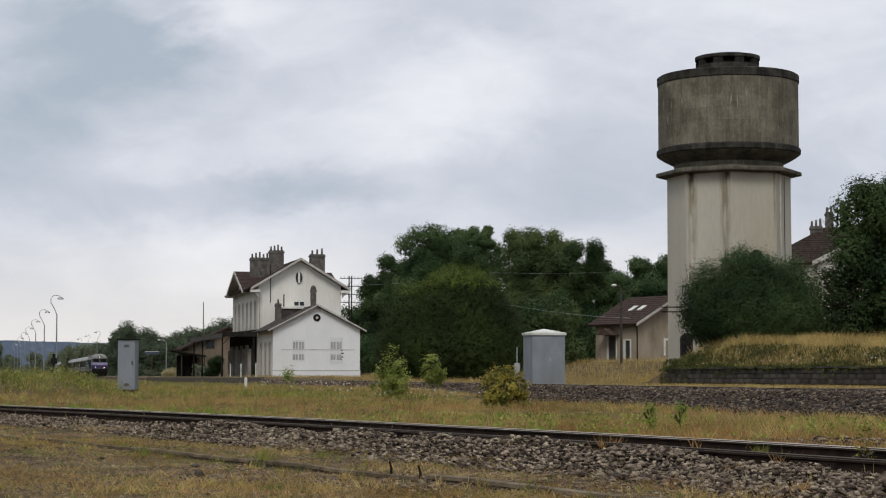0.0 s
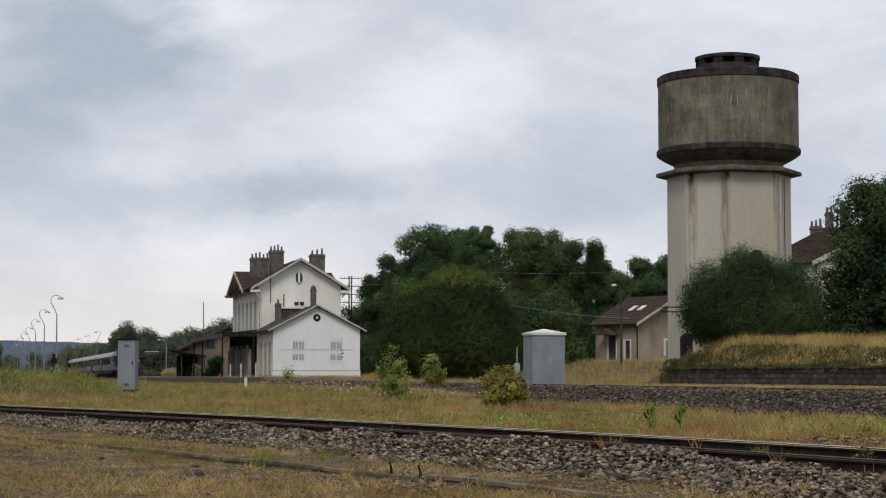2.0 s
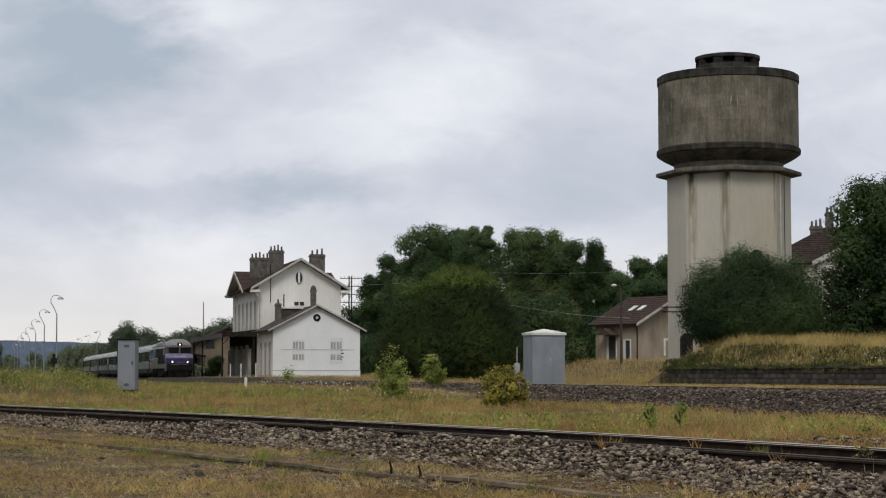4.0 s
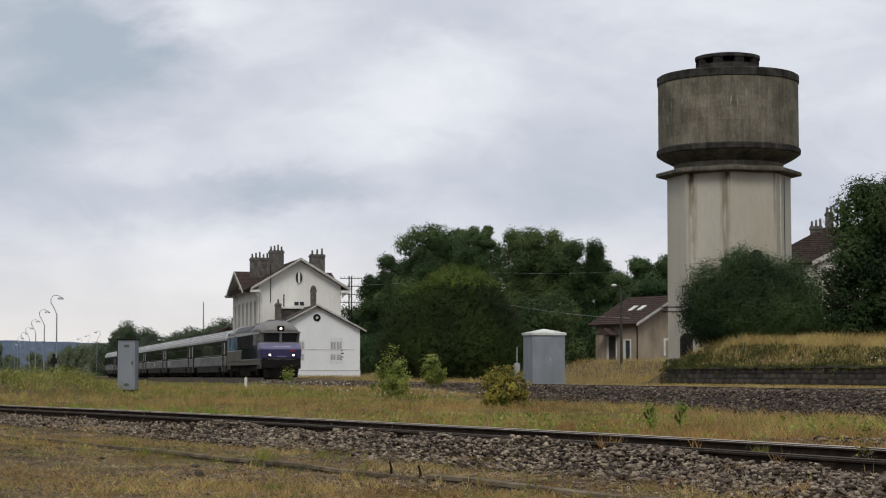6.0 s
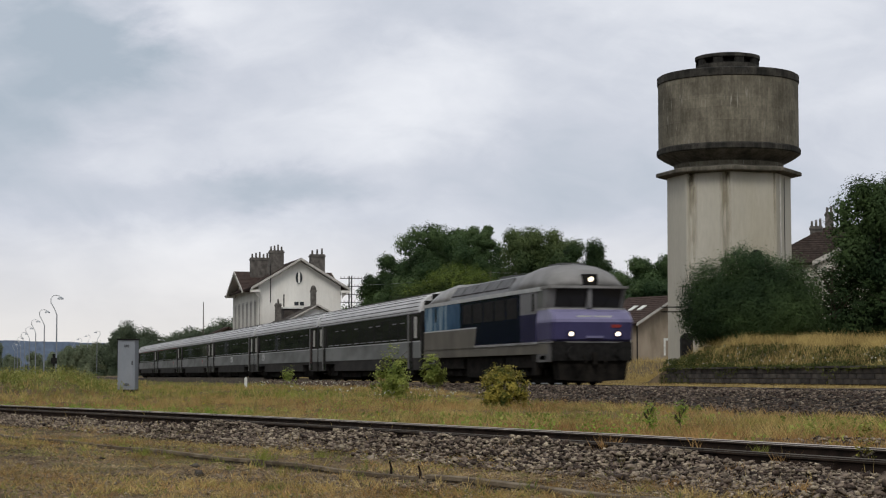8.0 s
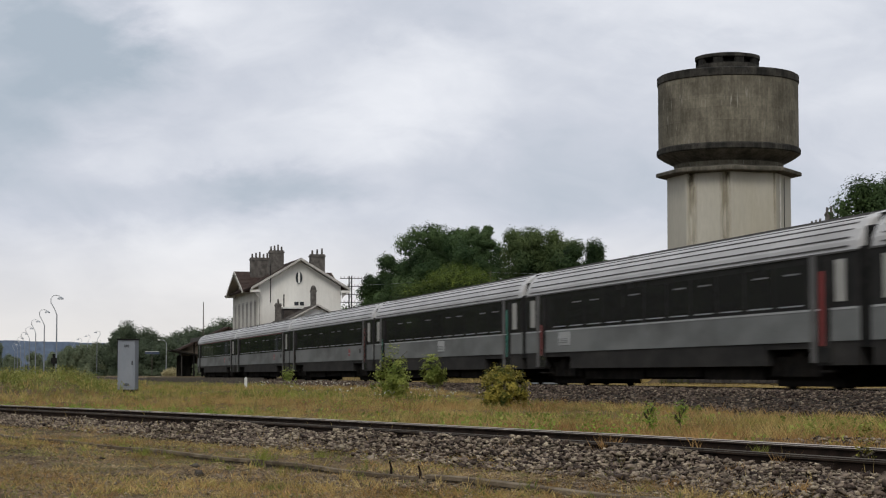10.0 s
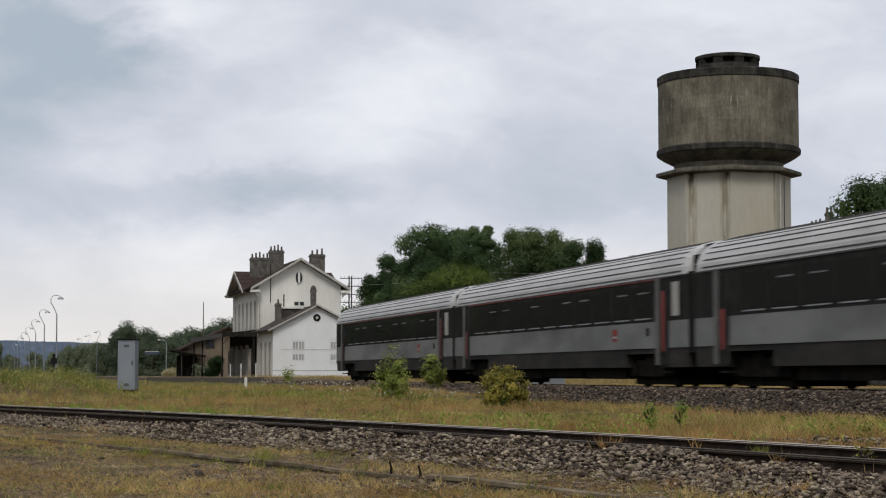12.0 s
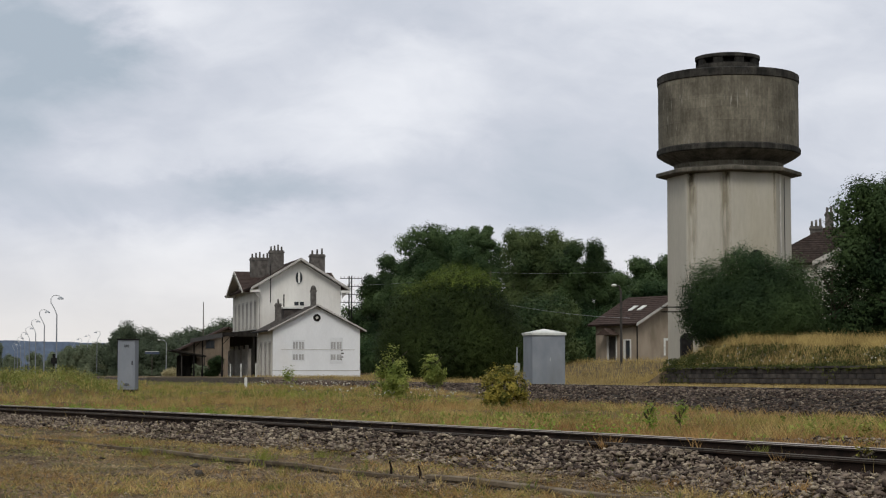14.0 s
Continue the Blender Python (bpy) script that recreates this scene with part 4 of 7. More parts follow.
            part("door_edge", boxes((x2, x3, a + 0.05, a + 0.13, 0.95, 2.95)), M_DARKSIDE, d, "dark rubber edge", bevel=0.006)
            part("handrail", tube(bmesh.new(), [(side * 1.44, a - 0.05, 1.2), (side * 1.44, a - 0.05, 2.3)], 0.014, 6), M_UNDER, d)
            part("footstep", boxes((min(side * 1.2, side * 1.40), max(side * 1.2, side * 1.40), a, a + 0.7, 0.40, 0.45)), M_UNDER, d)
        for a, rear in ((0.92, False), (25.0, True)):
            x0, x1 = sorted((side * 1.40, side * 1.414))
            if not (rear and emblem):
                part("vestibule_window", boxes((x0, x1, a, a + 0.52, 1.98, 2.92)), M_FROST, co, "frosted narrow window")
        if emblem:
            x0, x1 = sorted((side * 1.408, side * 1.418))
            em = part("emblem", boxes((x0, x1, 6.05, 6.48, 1.34, 1.70)), M_RED, co, "small red emblem")
            x0, x1 = sorted((side * 1.414, side * 1.422))
            part("pale_bar", boxes((x0, x1, 6.1, 6.43, 1.44, 1.50)), M_LIGHTPANEL, em)
            x0, x1 = sorted((side * 1.408, side * 1.416))
            part("class_plate", boxes((x0, x1, 3.25, 3.50, 1.45, 1.68)), M_UNDER, co, "small dark number plate")
        else:
            x0, x1 = sorted((side * 1.405, side * 1.418))
            part("side_strip", boxes((x0, x1, y0 + 0.1, y1 - 0.1, 1.80, 1.845)), M_LIGHTPANEL, co, "pale stripe below the windows")
        if grille:
            x0, x1 = sorted((side * 1.408, side * 1.42))
            gr = part("side_grille", boxes((x0, x1, grille, grille + 1.2, 1.32, 1.76)), M_LIGHTPANEL, co, "pale metal panel")
            for k in range(3):
                x0, x1 = sorted((side * 1.415, side * 1.43))
                part("louvre", boxes((x0, x1, grille + 0.25, grille + 1.15, 1.40 + k * 0.06, 1.42 + k * 0.06)), M_BAND, gr)
    # ends: gangway bellows, buffers
    for a, b in ((0.0, y0), (y1, 26.4)):
        part("gangway", boxes((-1.36, 1.36, a, b, 0.95, 3.15), (-1.2, 1.2, a, b, 3.15, 3.6), (-0.85, 0.85, a, b, 3.6, 3.9)), M_BLACK, co, "black rubber gangway")
        for s in (-1, 1):
            part("buffer", tube(bmesh.new(), [(s * 0.87, a, 1.06), (s * 0.87, b, 1.06)], 0.2, 12), M_BLACK, co)
    for y in (3.9, 22.5):
        bogie(co, y)
    for a, b, z in ((6.0, 9.9, 0.22), (10.2, 14.4, 0.28), (14.8, 20.2, 0.22)):
        part("equipment_box", boxes((-1.15, 1.15, a, b, z, 1.0)), M_UNDER, co, "dark underfloor equipment box", bevel=0.03)
    part("centre_beam", boxes((-0.2, 0.2, 0.5, 25.9, 0.75, 1.0)), M_UNDER, co)
    return co


def hull(bm, sections, mi=0, close=True):
    """Skins a row of equal outlines of points."""
    rings = [[bm.verts.new(p) for p in s] for s in sections]
    for a, b in zip(rings, rings[1:]):
        for j in range(len(a)):
            bm.faces.new((a[j], a[(j + 1) % len(a)], b[(j + 1) % len(b)], b[j])).material_index = mi
    if close:
        bm.faces.new(rings[0][::-1]).material_index = mi
        bm.faces.new(rings[-1]).material_index = mi
    return bm


def build_loco():
    """Six-axle diesel locomotive; local y from buffers (0) to rear (20.19)."""
    lo = thing("diesel_locomotive", "silver and purple six-axle diesel locomotive with lit headlamps", "locomotive")
    L = 20.19
    part("frame", boxes((-1.43, 1.43, 1.2, L - 0.6, 1.06, 1.40)), M_TAUPE, lo, "taupe main frame", bevel=0.03)
    part("lower_panel", prism(bmesh.new(), ((10.9, 1.40), (L - 0.75, 1.40), (L - 0.75, 2.17), (10.6, 2.17)), along_x, -1.456, 1.456), M_TAUPE, lo, "taupe lower side panel")
    part("panel_edge", boxes((-1.462, 1.462, 10.6, L - 0.75, 2.14, 2.19)), M_LIGHTPANEL, lo, "pale panel edge")
    part("side_strip", boxes((-1.462, 1.462, 2.4, 10.9, 1.40, 1.48)), M_SILVER, lo, "pale side strip", bevel=0.01)
    part("side_dark", boxes((-1.44, 1.44, 4.5, 13.2, 1.42, 3.22)), M_NAVY, lo, "navy blue side with grilles", bevel=0.01)
    part("side_blue", boxes((-1.442, 1.442, 13.2, 15.4, 2.1, 3.22)), M_MIDBLUE, lo, "mid-blue side panel", bevel=0.01)
    part("side_pale", boxes((-1.443, 1.443, 15.4, L - 0.8, 2.1, 3.22)), M_BLUE, lo, "pale blue and white patterned side", bevel=0.01)
    part("cantrail", boxes((-1.465, 1.465, 2.0, L - 0.75, 3.22, 3.36)), M_LIGHTPANEL, lo, "bright silver strip under the roof", bevel=0.03)
    body = [(1.42, 3.34), (1.30, 3.56), (1.06, 3.78), (0.62, 3.92), (0.0, 3.96)]

    def roof_ring(y, k, w=1.0, pull=0.0):
        return [(x * w, y + pull * (abs(x) / 1.42) ** 2.4, 3.34 + (z - 3.34) * k) for x, z in mirror(body)]

    part("hood_roof", hull(bmesh.new(), [roof_ring(y, 1.18) for y in (6.0, 15.2)]), M_LOCOROOF, lo, "darker engine-room roof")
    for i in range(5):
        for s in (-1, 1):
            x0, x1 = sorted((s * 1.06, s * 1.34))
            part("roof_panel", prism(bmesh.new(), ((s * 1.35, 3.50), (s * 1.07, 3.86), (s * 1.10, 3.90), (s * 1.38, 3.54)), along_y, 6.3 + i * 1.75, 7.9 + i * 1.75), M_ROOFPANEL, lo, "dark roof grille panel")
    part("front_dome", hull(bmesh.new(), [roof_ring(0.98, 0.12, 0.96, 0.4), roof_ring(1.08, 0.5, 0.97, 0.36), roof_ring(1.4, 0.95, 0.985, 0.3), roof_ring(2.0, 1.24, 1.0, 0.15), roof_ring(2.9, 1.42, 1.0), roof_ring(4.6, 1.42, 1.0), roof_ring(6.2, 1.2, 1.0)]), M_DOME, lo, "rounded silver cab roof", smooth=True)
    part("rear_dome", hull(bmesh.new(), [roof_ring(15.0, 1.22), roof_ring(16.6, 1.32), roof_ring(17.8, 1.24), roof_ring(L - 1.3, 0.75, 0.97), roof_ring(L - 0.95, 0.2, 0.94)]), M_SILVER, lo, "rounded silver rear roof", smooth=True)
    part("roof_hatch", boxes((-0.45, 0.45, 2.8, 4.3, 4.12, 4.25)), M_ROOFPANEL, lo, "flat dark roof hatch", bevel=0.03)
    part("exhaust_stack", boxes((-0.35, 0.35, 9.0, 11.0, 4.0, 4.16)), M_ROOFPANEL, lo, bevel=0.03)

    def nose_ring(z, front, half):
        """Plan outline of the rounded nose at one height."""
        q = [(half, 2.6), (half, front + 0.46), (half * 0.985, front + 0.24), (half * 0.93, front + 0.11), (half * 0.74, front + 0.03), (half * 0.3, front), (-half * 0.3, front), (-half * 0.74, front + 0.03), (-half * 0.93, front + 0.11), (-half * 0.985, front + 0.24), (-half, front + 0.46), (-half, 2.6)]
        return q

    for end in (0, 1):
        def fy(y):
            return y if end == 0 else L - y

        def solid(rows):
            return hull(bmesh.new(), [[(x, fy(y), z) for x, y in nose_ring(z, f, h)] for z, f, h in rows])
        nose = part("nose", solid(((1.46, 0.60, 1.38), (1.54, 0.50, 1.43), (2.12, 0.42, 1.445))), M_PURPLE if end == 0 else M_BLUE, lo, "purple lower nose")
        part("nose_top", solid(((2.12, 0.42, 1.445), (2.22, 0.44, 1.44), (2.46, 0.66, 1.41), (2.56, 0.95, 1.40))), M_LILAC if end == 0 else M_BLUE, lo, "lilac upper nose")
        part("nose_trim", solid(((1.43, 0.56, 1.44), (1.47, 0.55, 1.445))), M_SILVER, lo, "pale strip under the nose")
        part("screen_sill", solid(((2.555, 1.12, 1.41), (2.62, 1.12, 1.41))), M_SILVER, lo, "silver sill under the windscreen")
        # cab above: leaning windscreen
        part("cab_wall", solid(((2.62, 1.30, 1.40), (3.30, 0.98, 1.41))), M_LOCOROOF if end == 0 else M_BLUE, lo, "grey cab wall")
        part("visor", solid(((3.28, 0.86, 1.43), (3.37, 0.84, 1.44))), M_SILVER, lo, "silver strip over the windscreen")
        ya, yb = sorted((fy(2.5), fy(4.5)))
        part("cab_side", boxes((-1.445, 1.445, ya, yb, 2.45, 3.24)), M_LOCOROOF if end == 0 else M_BLUE, lo, "grey cab side", bevel=0.02)
        part("cab_side_panel", boxes((-1.446, 1.446, ya, yb, 1.44, 2.45)), M_DUSK if end == 0 else M_BLUE, lo, "dark violet lower cab side", bevel=0.02)
        d = 0.06 if end == 0 else -0.06
        for s in (-1, 1):
            a = [(s * 0.08, fy(1.255), 2.66), (s * 1.14, fy(1.295), 2.66), (s * 1.16, fy(1.0), 3.26), (s * 0.08, fy(0.955), 3.26)]
            part("windscreen", hull(bmesh.new(), [a, [(x, y + d, z) for x, y, z in a]]), M_PANE, lo, "dark windscreen pane")
            wp = part("wiper", tube(bmesh.new(), [(s * 0.5, fy(1.22), 2.62), (s * 0.75, fy(1.12), 3.0)], 0.012, 5), M_BLACK, lo)
            x0, x1 = sorted((s * 1.40, s * 1.425))
            y0, y1 = sorted((fy(1.75), fy(2.45)))
            part("quarter_window", boxes((x0, x1, y0, y1, 2.66, 3.22)), M_SKYGLASS, lo, "cab window with the sky's reflection put into its colour")
            x0, x1 = sorted((s * 1.44, s * 1.456))
            y0, y1 = sorted((fy(2.75), fy(3.0)))
            part("cab_side_window", boxes((x0, x1, y0, y1, 2.55, 3.16)), M_PANE, lo)
            part("headlamp_housing", tube(bmesh.new(), [(s * 0.82, fy(0.47), 1.72), (s * 0.82, fy(0.62), 1.72)], 0.14, 16), M_DUSK, nose)
            part("headlamp", tube(bmesh.new(), [(s * 0.82, fy(0.45), 1.72), (s * 0.82, fy(0.48), 1.72)], 0.07, 16), M_LAMP if end == 0 else M_GLASS, nose, "bright warm headlamp")
            part("tail_lamp", tube(bmesh.new(), [(s * 1.06, fy(0.55), 1.72), (s * 1.06, fy(0.66), 1.72)], 0.07, 12), M_BLACK, nose)
            bm = tube(bmesh.new(), [(s * 0.87, fy(0.0), 1.06), (s * 0.87, fy(0.06), 1.06)], 0.24, 16)
            tube(bm, [(s * 0.87, fy(0.06), 1.06), (s * 0.87, fy(0.8), 1.06)], 0.12, 12)
            part("buffer", bm, M_BLACK, lo)
            part("brake_hose", tube(bmesh.new(), [(s * 0.35, fy(0.5), 1.0), (s * 0.35, fy(0.35), 0.75), (s * 0.35, fy(0.45), 0.45)], 0.03, 6), M_UNDER, lo)
            part("step", boxes((min(s * 1.25, s * 1.42), max(s * 1.25, s * 1.42), min(fy(2.6), fy(3.1)), max(fy(2.6), fy(3.1)), 0.35, 1.06)), M_UNDER, lo)
        y0, y1 = sorted((fy(0.93), fy(1.3)))
        part("windscreen_pillar", boxes((-0.07, 0.07, y0 + 0.02, y1, 2.62, 3.3)), M_LOCOROOF, lo, bevel=0.02)
        y0, y1 = sorted((fy(0.86), fy(1.9)))
        part("top_lamp_box", boxes((-0.24, 0.24, y0, y1, 3.37, 3.76)), M_BLACK, lo, "black lamp recess", bevel=0.05)
        if end == 0:
            part("top_lamp", tube(bmesh.new(), [(0, 0.835, 3.58), (0, 0.865, 3.58)], 0.075, 16), M_LAMP, lo, "bright upper headlamp")
            part("emblem", boxes((0.58, 0.92, 0.43, 0.56, 1.94, 2.04)), M_RED, nose, "red emblem plate")
            for k in range(2):
                part("name_strip", boxes((-0.62 + k * 0.62, -0.1 + k * 0.62 + 0.1 * k, 0.50, 0.60, 2.28, 2.34)), M_LIGHTPANEL, nose, "pale lettering bar")
            part("number_bar", boxes((-0.3, 0.3, 0.43, 0.60, 1.58, 1.66)), M_LILAC, nose)
        y0, y1 = sorted((fy(0.58), fy(1.3)))
        part("buffer_beam", boxes((-1.36, 1.36, y0, y1, 0.82, 1.47)), M_BLACK, lo, "black buffer beam", bevel=0.03)
        part("snow_plough", prism(bmesh.new(), ((-1.24, 0.84), (1.24, 0.84), (1.15, 0.18), (0.2, 0.13), (-0.2, 0.13), (-1.15, 0.18)), along_y, y0 + 0.1, y1), M_UNDER, lo, bevel=0.02)
        part("coupling", boxes((-0.06, 0.06, min(fy(0.35), fy(0.6)), max(fy(0.35), fy(0.6)), 0.7, 1.1)), M_UNDER, lo)
    for y in (4.6, L - 4.6):
        bogie(lo, y, 3.2, 0.55, 3)
        part("bogie_skirt", boxes((-1.3, 1.3, y - 2.4, y + 2.4, 0.6, 1.08)), M_UNDER, lo)
    for s in (-1, 1):
        x0, x1 = sorted((s * 1.2, s * 1.425))
        for a, b in ((1.0, 2.55), (L - 2.55, L - 1.0)):
            part("step_housing", boxes((x0, x1, a, b, 0.78, 1.42)), M_STEPGREY, lo, "grey cab step housing", bevel=0.03)
            part("foot_slot", boxes((x0, x1 + 0.004, a + 0.5, a + 1.1, 0.86, 1.0)), M_UNDER, lo)
    part("fuel_tank", boxes((-1.25, 1.25, 7.4, 12.8, 0.25, 1.08)), M_UNDER, lo, "dark fuel tank", bevel=0.06)
    for i in range(5):
        for s in (-1, 1):
            x0, x1 = sorted((s * 1.438, s * 1.45))
            part("side_grille", boxes((x0, x1, 4.9 + i * 1.6, 6.3 + i * 1.6, 2.35, 3.1)), M_BLACK, lo, "dark louvred grille")
    return lo


train = [(build_loco(), 0.0)]
plain = build_coach(None, False, 0)
panel = build_coach(M_RED, False, 21.0)
green = build_coach(M_TEAL, False, 11.7)
red = build_coach(M_RED, True, 0)
first = build_coach(M_RED, True, 0, M_RED)
for k, ob in enumerate((plain, panel, green, red, first, copy_thing(first, pose(0, 0, 0)))):
    train.append((ob, 20.19 + k * 26.4))

# ---- buildings and fixtures ----
def wall_with_holes(bm, u0, u1, z0, z1, t0, t1, holes, to3, top=None):
    """A wall panel in the plane (u, z), from depth t0 to t1, with rectangular openings cut through."""
    us = sorted({u0, u1, *[h[0] for h in holes], *[h[1] for h in holes]})
    zs = sorted({z0, z1, *[h[2] for h in holes], *[h[3] for h in holes]})
    for a, b in zip(us, us[1:]):
        for c, d in zip(zs, zs[1:]):
            if any(h[0] <= a and b <= h[1] and h[2] <= c and d <= h[3] for h in holes):
                continue
            prism(bm, ((a, c), (b, c), (b, d), (a, d)), lambda p, q, s: to3(p, q, s), t0, t1)
    bmesh.ops.remove_doubles(bm, verts=bm.verts, dist=0.0005)
    return bm


def roof_plane(parent, name, corners, thick, material, rows, cols, label=""):
    """A pitched roof slab with courses of overlapping tiles; corners: eave a, eave b, ridge b, ridge a."""
    a, b, c, d = [Vector(p) for p in corners]
    up = (b - a).cross(d - a).normalized()
    if up.z < 0:
        up = -up
    bm = bmesh.new()
    hull(bm, [[a, b, c, d], [p - up * thick for p in (a, b, c, d)]])
    slab = part(name, bm, material, parent, label)
    bm = bmesh.new()
    for i in range(rows):
        s, e = i / rows, min((i + 1.12) / rows, 1.0)
        p, q, r, t = a.lerp(d, s), b.lerp(c, s), b.lerp(c, e), a.lerp(d, e)
        hull(bm, [[p + up * 0.05, q + up * 0.05, r + up * 0.015, t + up * 0.015], [p + up * 0.004, q + up * 0.004, r + up * 0.004, t + up * 0.004]])
    tl = part("tiling", bm, material, slab)
    tagged(tl, kind="stuff")
    return slab


GZ = 0.15      # ground at the station


def chimney(parent, x, y, z0, z1, wx, wy, pots):
    c = part("chimney", boxes((x - wx / 2, x + wx / 2, y - wy / 2, y + wy / 2, z0, z1), (x - wx / 2 - 0.06, x + wx / 2 + 0.06, y - wy / 2 - 0.06, y + wy / 2 + 0.06, z1 - 0.28, z1 - 0.12)), M_BRICK, parent, "sooty brick chimney", bevel=0.02)
    for i in range(pots):
        k = (i + 0.5) / pots - 0.5
        bm = bmesh.new()
        px, py = (x, y + k * wy) if wy > wx else (x + k * wx, y)
        tube(bm, [(px, py, z1 - 0.03), (px, py, z1 + 0.42 + 0.1 * (i % 3))], 0.11, 8, 0.085)
        part("chimney_pot", bm, M_BRICK, c)
    return c


def build_station():
    st = thing("station_house", "white two-storey station building with low gabled wing", "station building")
    X0, X1, XM = 26.3, 34.7, 30.5
    YA, YB, YC = 175.5, 185.6, 205.6
    fac = lambda p, q, s: (s, p, q)
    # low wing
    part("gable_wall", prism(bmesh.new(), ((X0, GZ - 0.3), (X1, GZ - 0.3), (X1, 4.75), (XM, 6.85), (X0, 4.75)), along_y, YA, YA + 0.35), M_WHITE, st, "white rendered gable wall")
    holes = [(YA + 1.5 + 2.9 * i, YA + 2.6 + 2.9 * i, GZ + 0.1, 3.45) for i in range(3)]
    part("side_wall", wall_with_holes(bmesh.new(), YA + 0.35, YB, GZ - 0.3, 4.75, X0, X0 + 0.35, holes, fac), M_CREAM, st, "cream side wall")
    part("back_wall", boxes((X1 - 0.35, X1, YA + 0.35, YB, GZ - 0.3, 4.75)), M_CREAM, st)
    for h in holes:
        dr = part("door", boxes((X0 + 0.03, X0 + 0.1, h[0] + 0.005, h[1] - 0.005, h[2], h[3] - 0.005)), M_SHUTTER, st, "tall faded door")
        part("door_frame", boxes((X0 - 0.03, X0 + 0.08, h[0] - 0.14, h[0] + 0.02, h[2], h[3] + 0.14), (X0 - 0.03, X0 + 0.08, h[1] - 0.02, h[1] + 0.14, h[2], h[3] + 0.14), (X0 - 0.03, X0 + 0.08, h[0] + 0.02, h[1] - 0.02, h[3] - 0.02, h[3] + 0.14)), M_TRIM, dr)
    part("plinth", boxes((X0 - 0.04, X1 + 0.04, YA - 0.05, YA, GZ - 0.3, GZ + 0.6)), M_WHITE, st, bevel=0.02)
    part("plinth_line", boxes((X0 - 0.05, X1 + 0.05, YA - 0.075, YA - 0.05, GZ + 0.6, GZ + 0.66)), M_TRIM, st)
    part("string_course", boxes((X0 + 0.75, X1 - 0.5, YA - 0.03, YA, 2.74, 2.78)), M_TRIM, st)
    for cx in (28.75, 32.4):
        for dx in (-0.31, 0.27):
            for z0, z1 in ((2.84, 3.5), (1.78, 2.3)):
                p = part("walled_up_pane", boxes((cx + dx - 0.23, cx + dx + 0.23, YA - 0.02, YA + 0.02, z0, z1)), M_GREYWALL, st, "walled-up grey window panel")
                part("bar", boxes((cx + dx - 0.02, cx + dx + 0.02, YA - 0.03, YA - 0.02, z0, z1)), M_WHITE, p)
    for cx, cz, w, h in ((28.75, 2.66, 1.25, 2.05), (32.4, 2.66, 1.25, 2.5)):
        part("filled_opening", boxes((cx - w / 2, cx + w / 2, YA - 0.008, YA + 0.01, cz - h / 2, cz + h / 2)), M_FILLED, st, "slightly greyer filled-in window")
    for k, (dz, w) in enumerate(((1.75, 0.1), (2.0, 0.24), (2.35, 0.3), (2.65, 0.16))):
        part("graffito", boxes((32.85, 32.85 + w, YA - 0.012, YA - 0.004, dz, dz + 0.12)), M_BRICK, st, "faded dark daubs of paint")
    rw = part("round_window", tube(bmesh.new(), [(XM, YA - 0.04, 5.8), (XM, YA + 0.1, 5.8)], 0.36, 24), M_BLACK, st, "small round window")
    part("hub", tube(bmesh.new(), [(XM, YA - 0.06, 5.8), (XM, YA, 5.8)], 0.14, 16), M_TRIM, rw)
    for s in (-1, 1):
        e = XM + s * 4.75
        roof_plane(st, "wing_roof", ((e, YA - 0.45, 4.6), (e, YB, 4.6), (XM, YB, 7.05), (XM, YA - 0.45, 7.05)), 0.14, M_SLATE, 14, 1, "dark brown slate wing roof")
        part("bargeboard", prism(bmesh.new(), ((e, 4.46), (XM, 6.93), (XM, 7.08), (e, 4.62)), along_y, YA - 0.5, YA - 0.42), M_TRIM, st, "pale bargeboard")
        part("gutter", boxes((e - 0.09, e + 0.09, YA - 0.4, YB, 4.48, 4.6)), M_BLACK, st)
    c = chimney(st, 30.75, 179.0, 6.4, 8.7, 0.5, 0.5, 0)
    part("cowl", lathe(bmesh.new(), [(0.26, 8.7), (0.26, 8.85), (0.12, 9.05)], 12, 30.75, 179.0), M_BRICK, c)
    chimney(st, 27.6, 181.0, 5.2, 7.35, 0.55, 0.55, 1)
    part("stove_pipe", tube(bmesh.new(), [(28.4, 182.5, 5.6), (28.4, 182.5, 8.3)], 0.06, 8), M_BLACK, st)
    dm = part("zinc_dormer", boxes((28.2, 30.0, 181.2, YB, 5.6, 6.86)), M_SLATE, st, "small slate-hung dormer with pale zinc top", bevel=0.04)
    part("dormer_edge", boxes((28.05, 30.15, 181.05, YB, 6.86, 7.02)), M_LID, dm, "pale zinc dormer top", bevel=0.02)
    # main block
    for y in (YB, YC - 0.4):
        part("gable_wall", prism(bmesh.new(), ((X0, GZ - 0.3), (X1, GZ - 0.3), (X1, 9.3), (XM, 11.85), (X0, 9.3)), along_y, y, y + 0.4), M_WARM, st, "white upper gable wall")
    holes = []
    for i in range(6):
        y = YB + 1.6 + i * 3.1
        holes += [(y, y + 1.15, 5.2, 7.8), (y, y + 1.25, GZ + 0.1, 3.5)]
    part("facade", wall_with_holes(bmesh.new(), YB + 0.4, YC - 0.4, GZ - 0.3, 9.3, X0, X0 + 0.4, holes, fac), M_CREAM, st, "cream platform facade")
    part("back_wall", boxes((X1 - 0.4, X1, YB + 0.4, YC - 0.4, GZ - 0.3, 9.3)), M_CREAM, st)
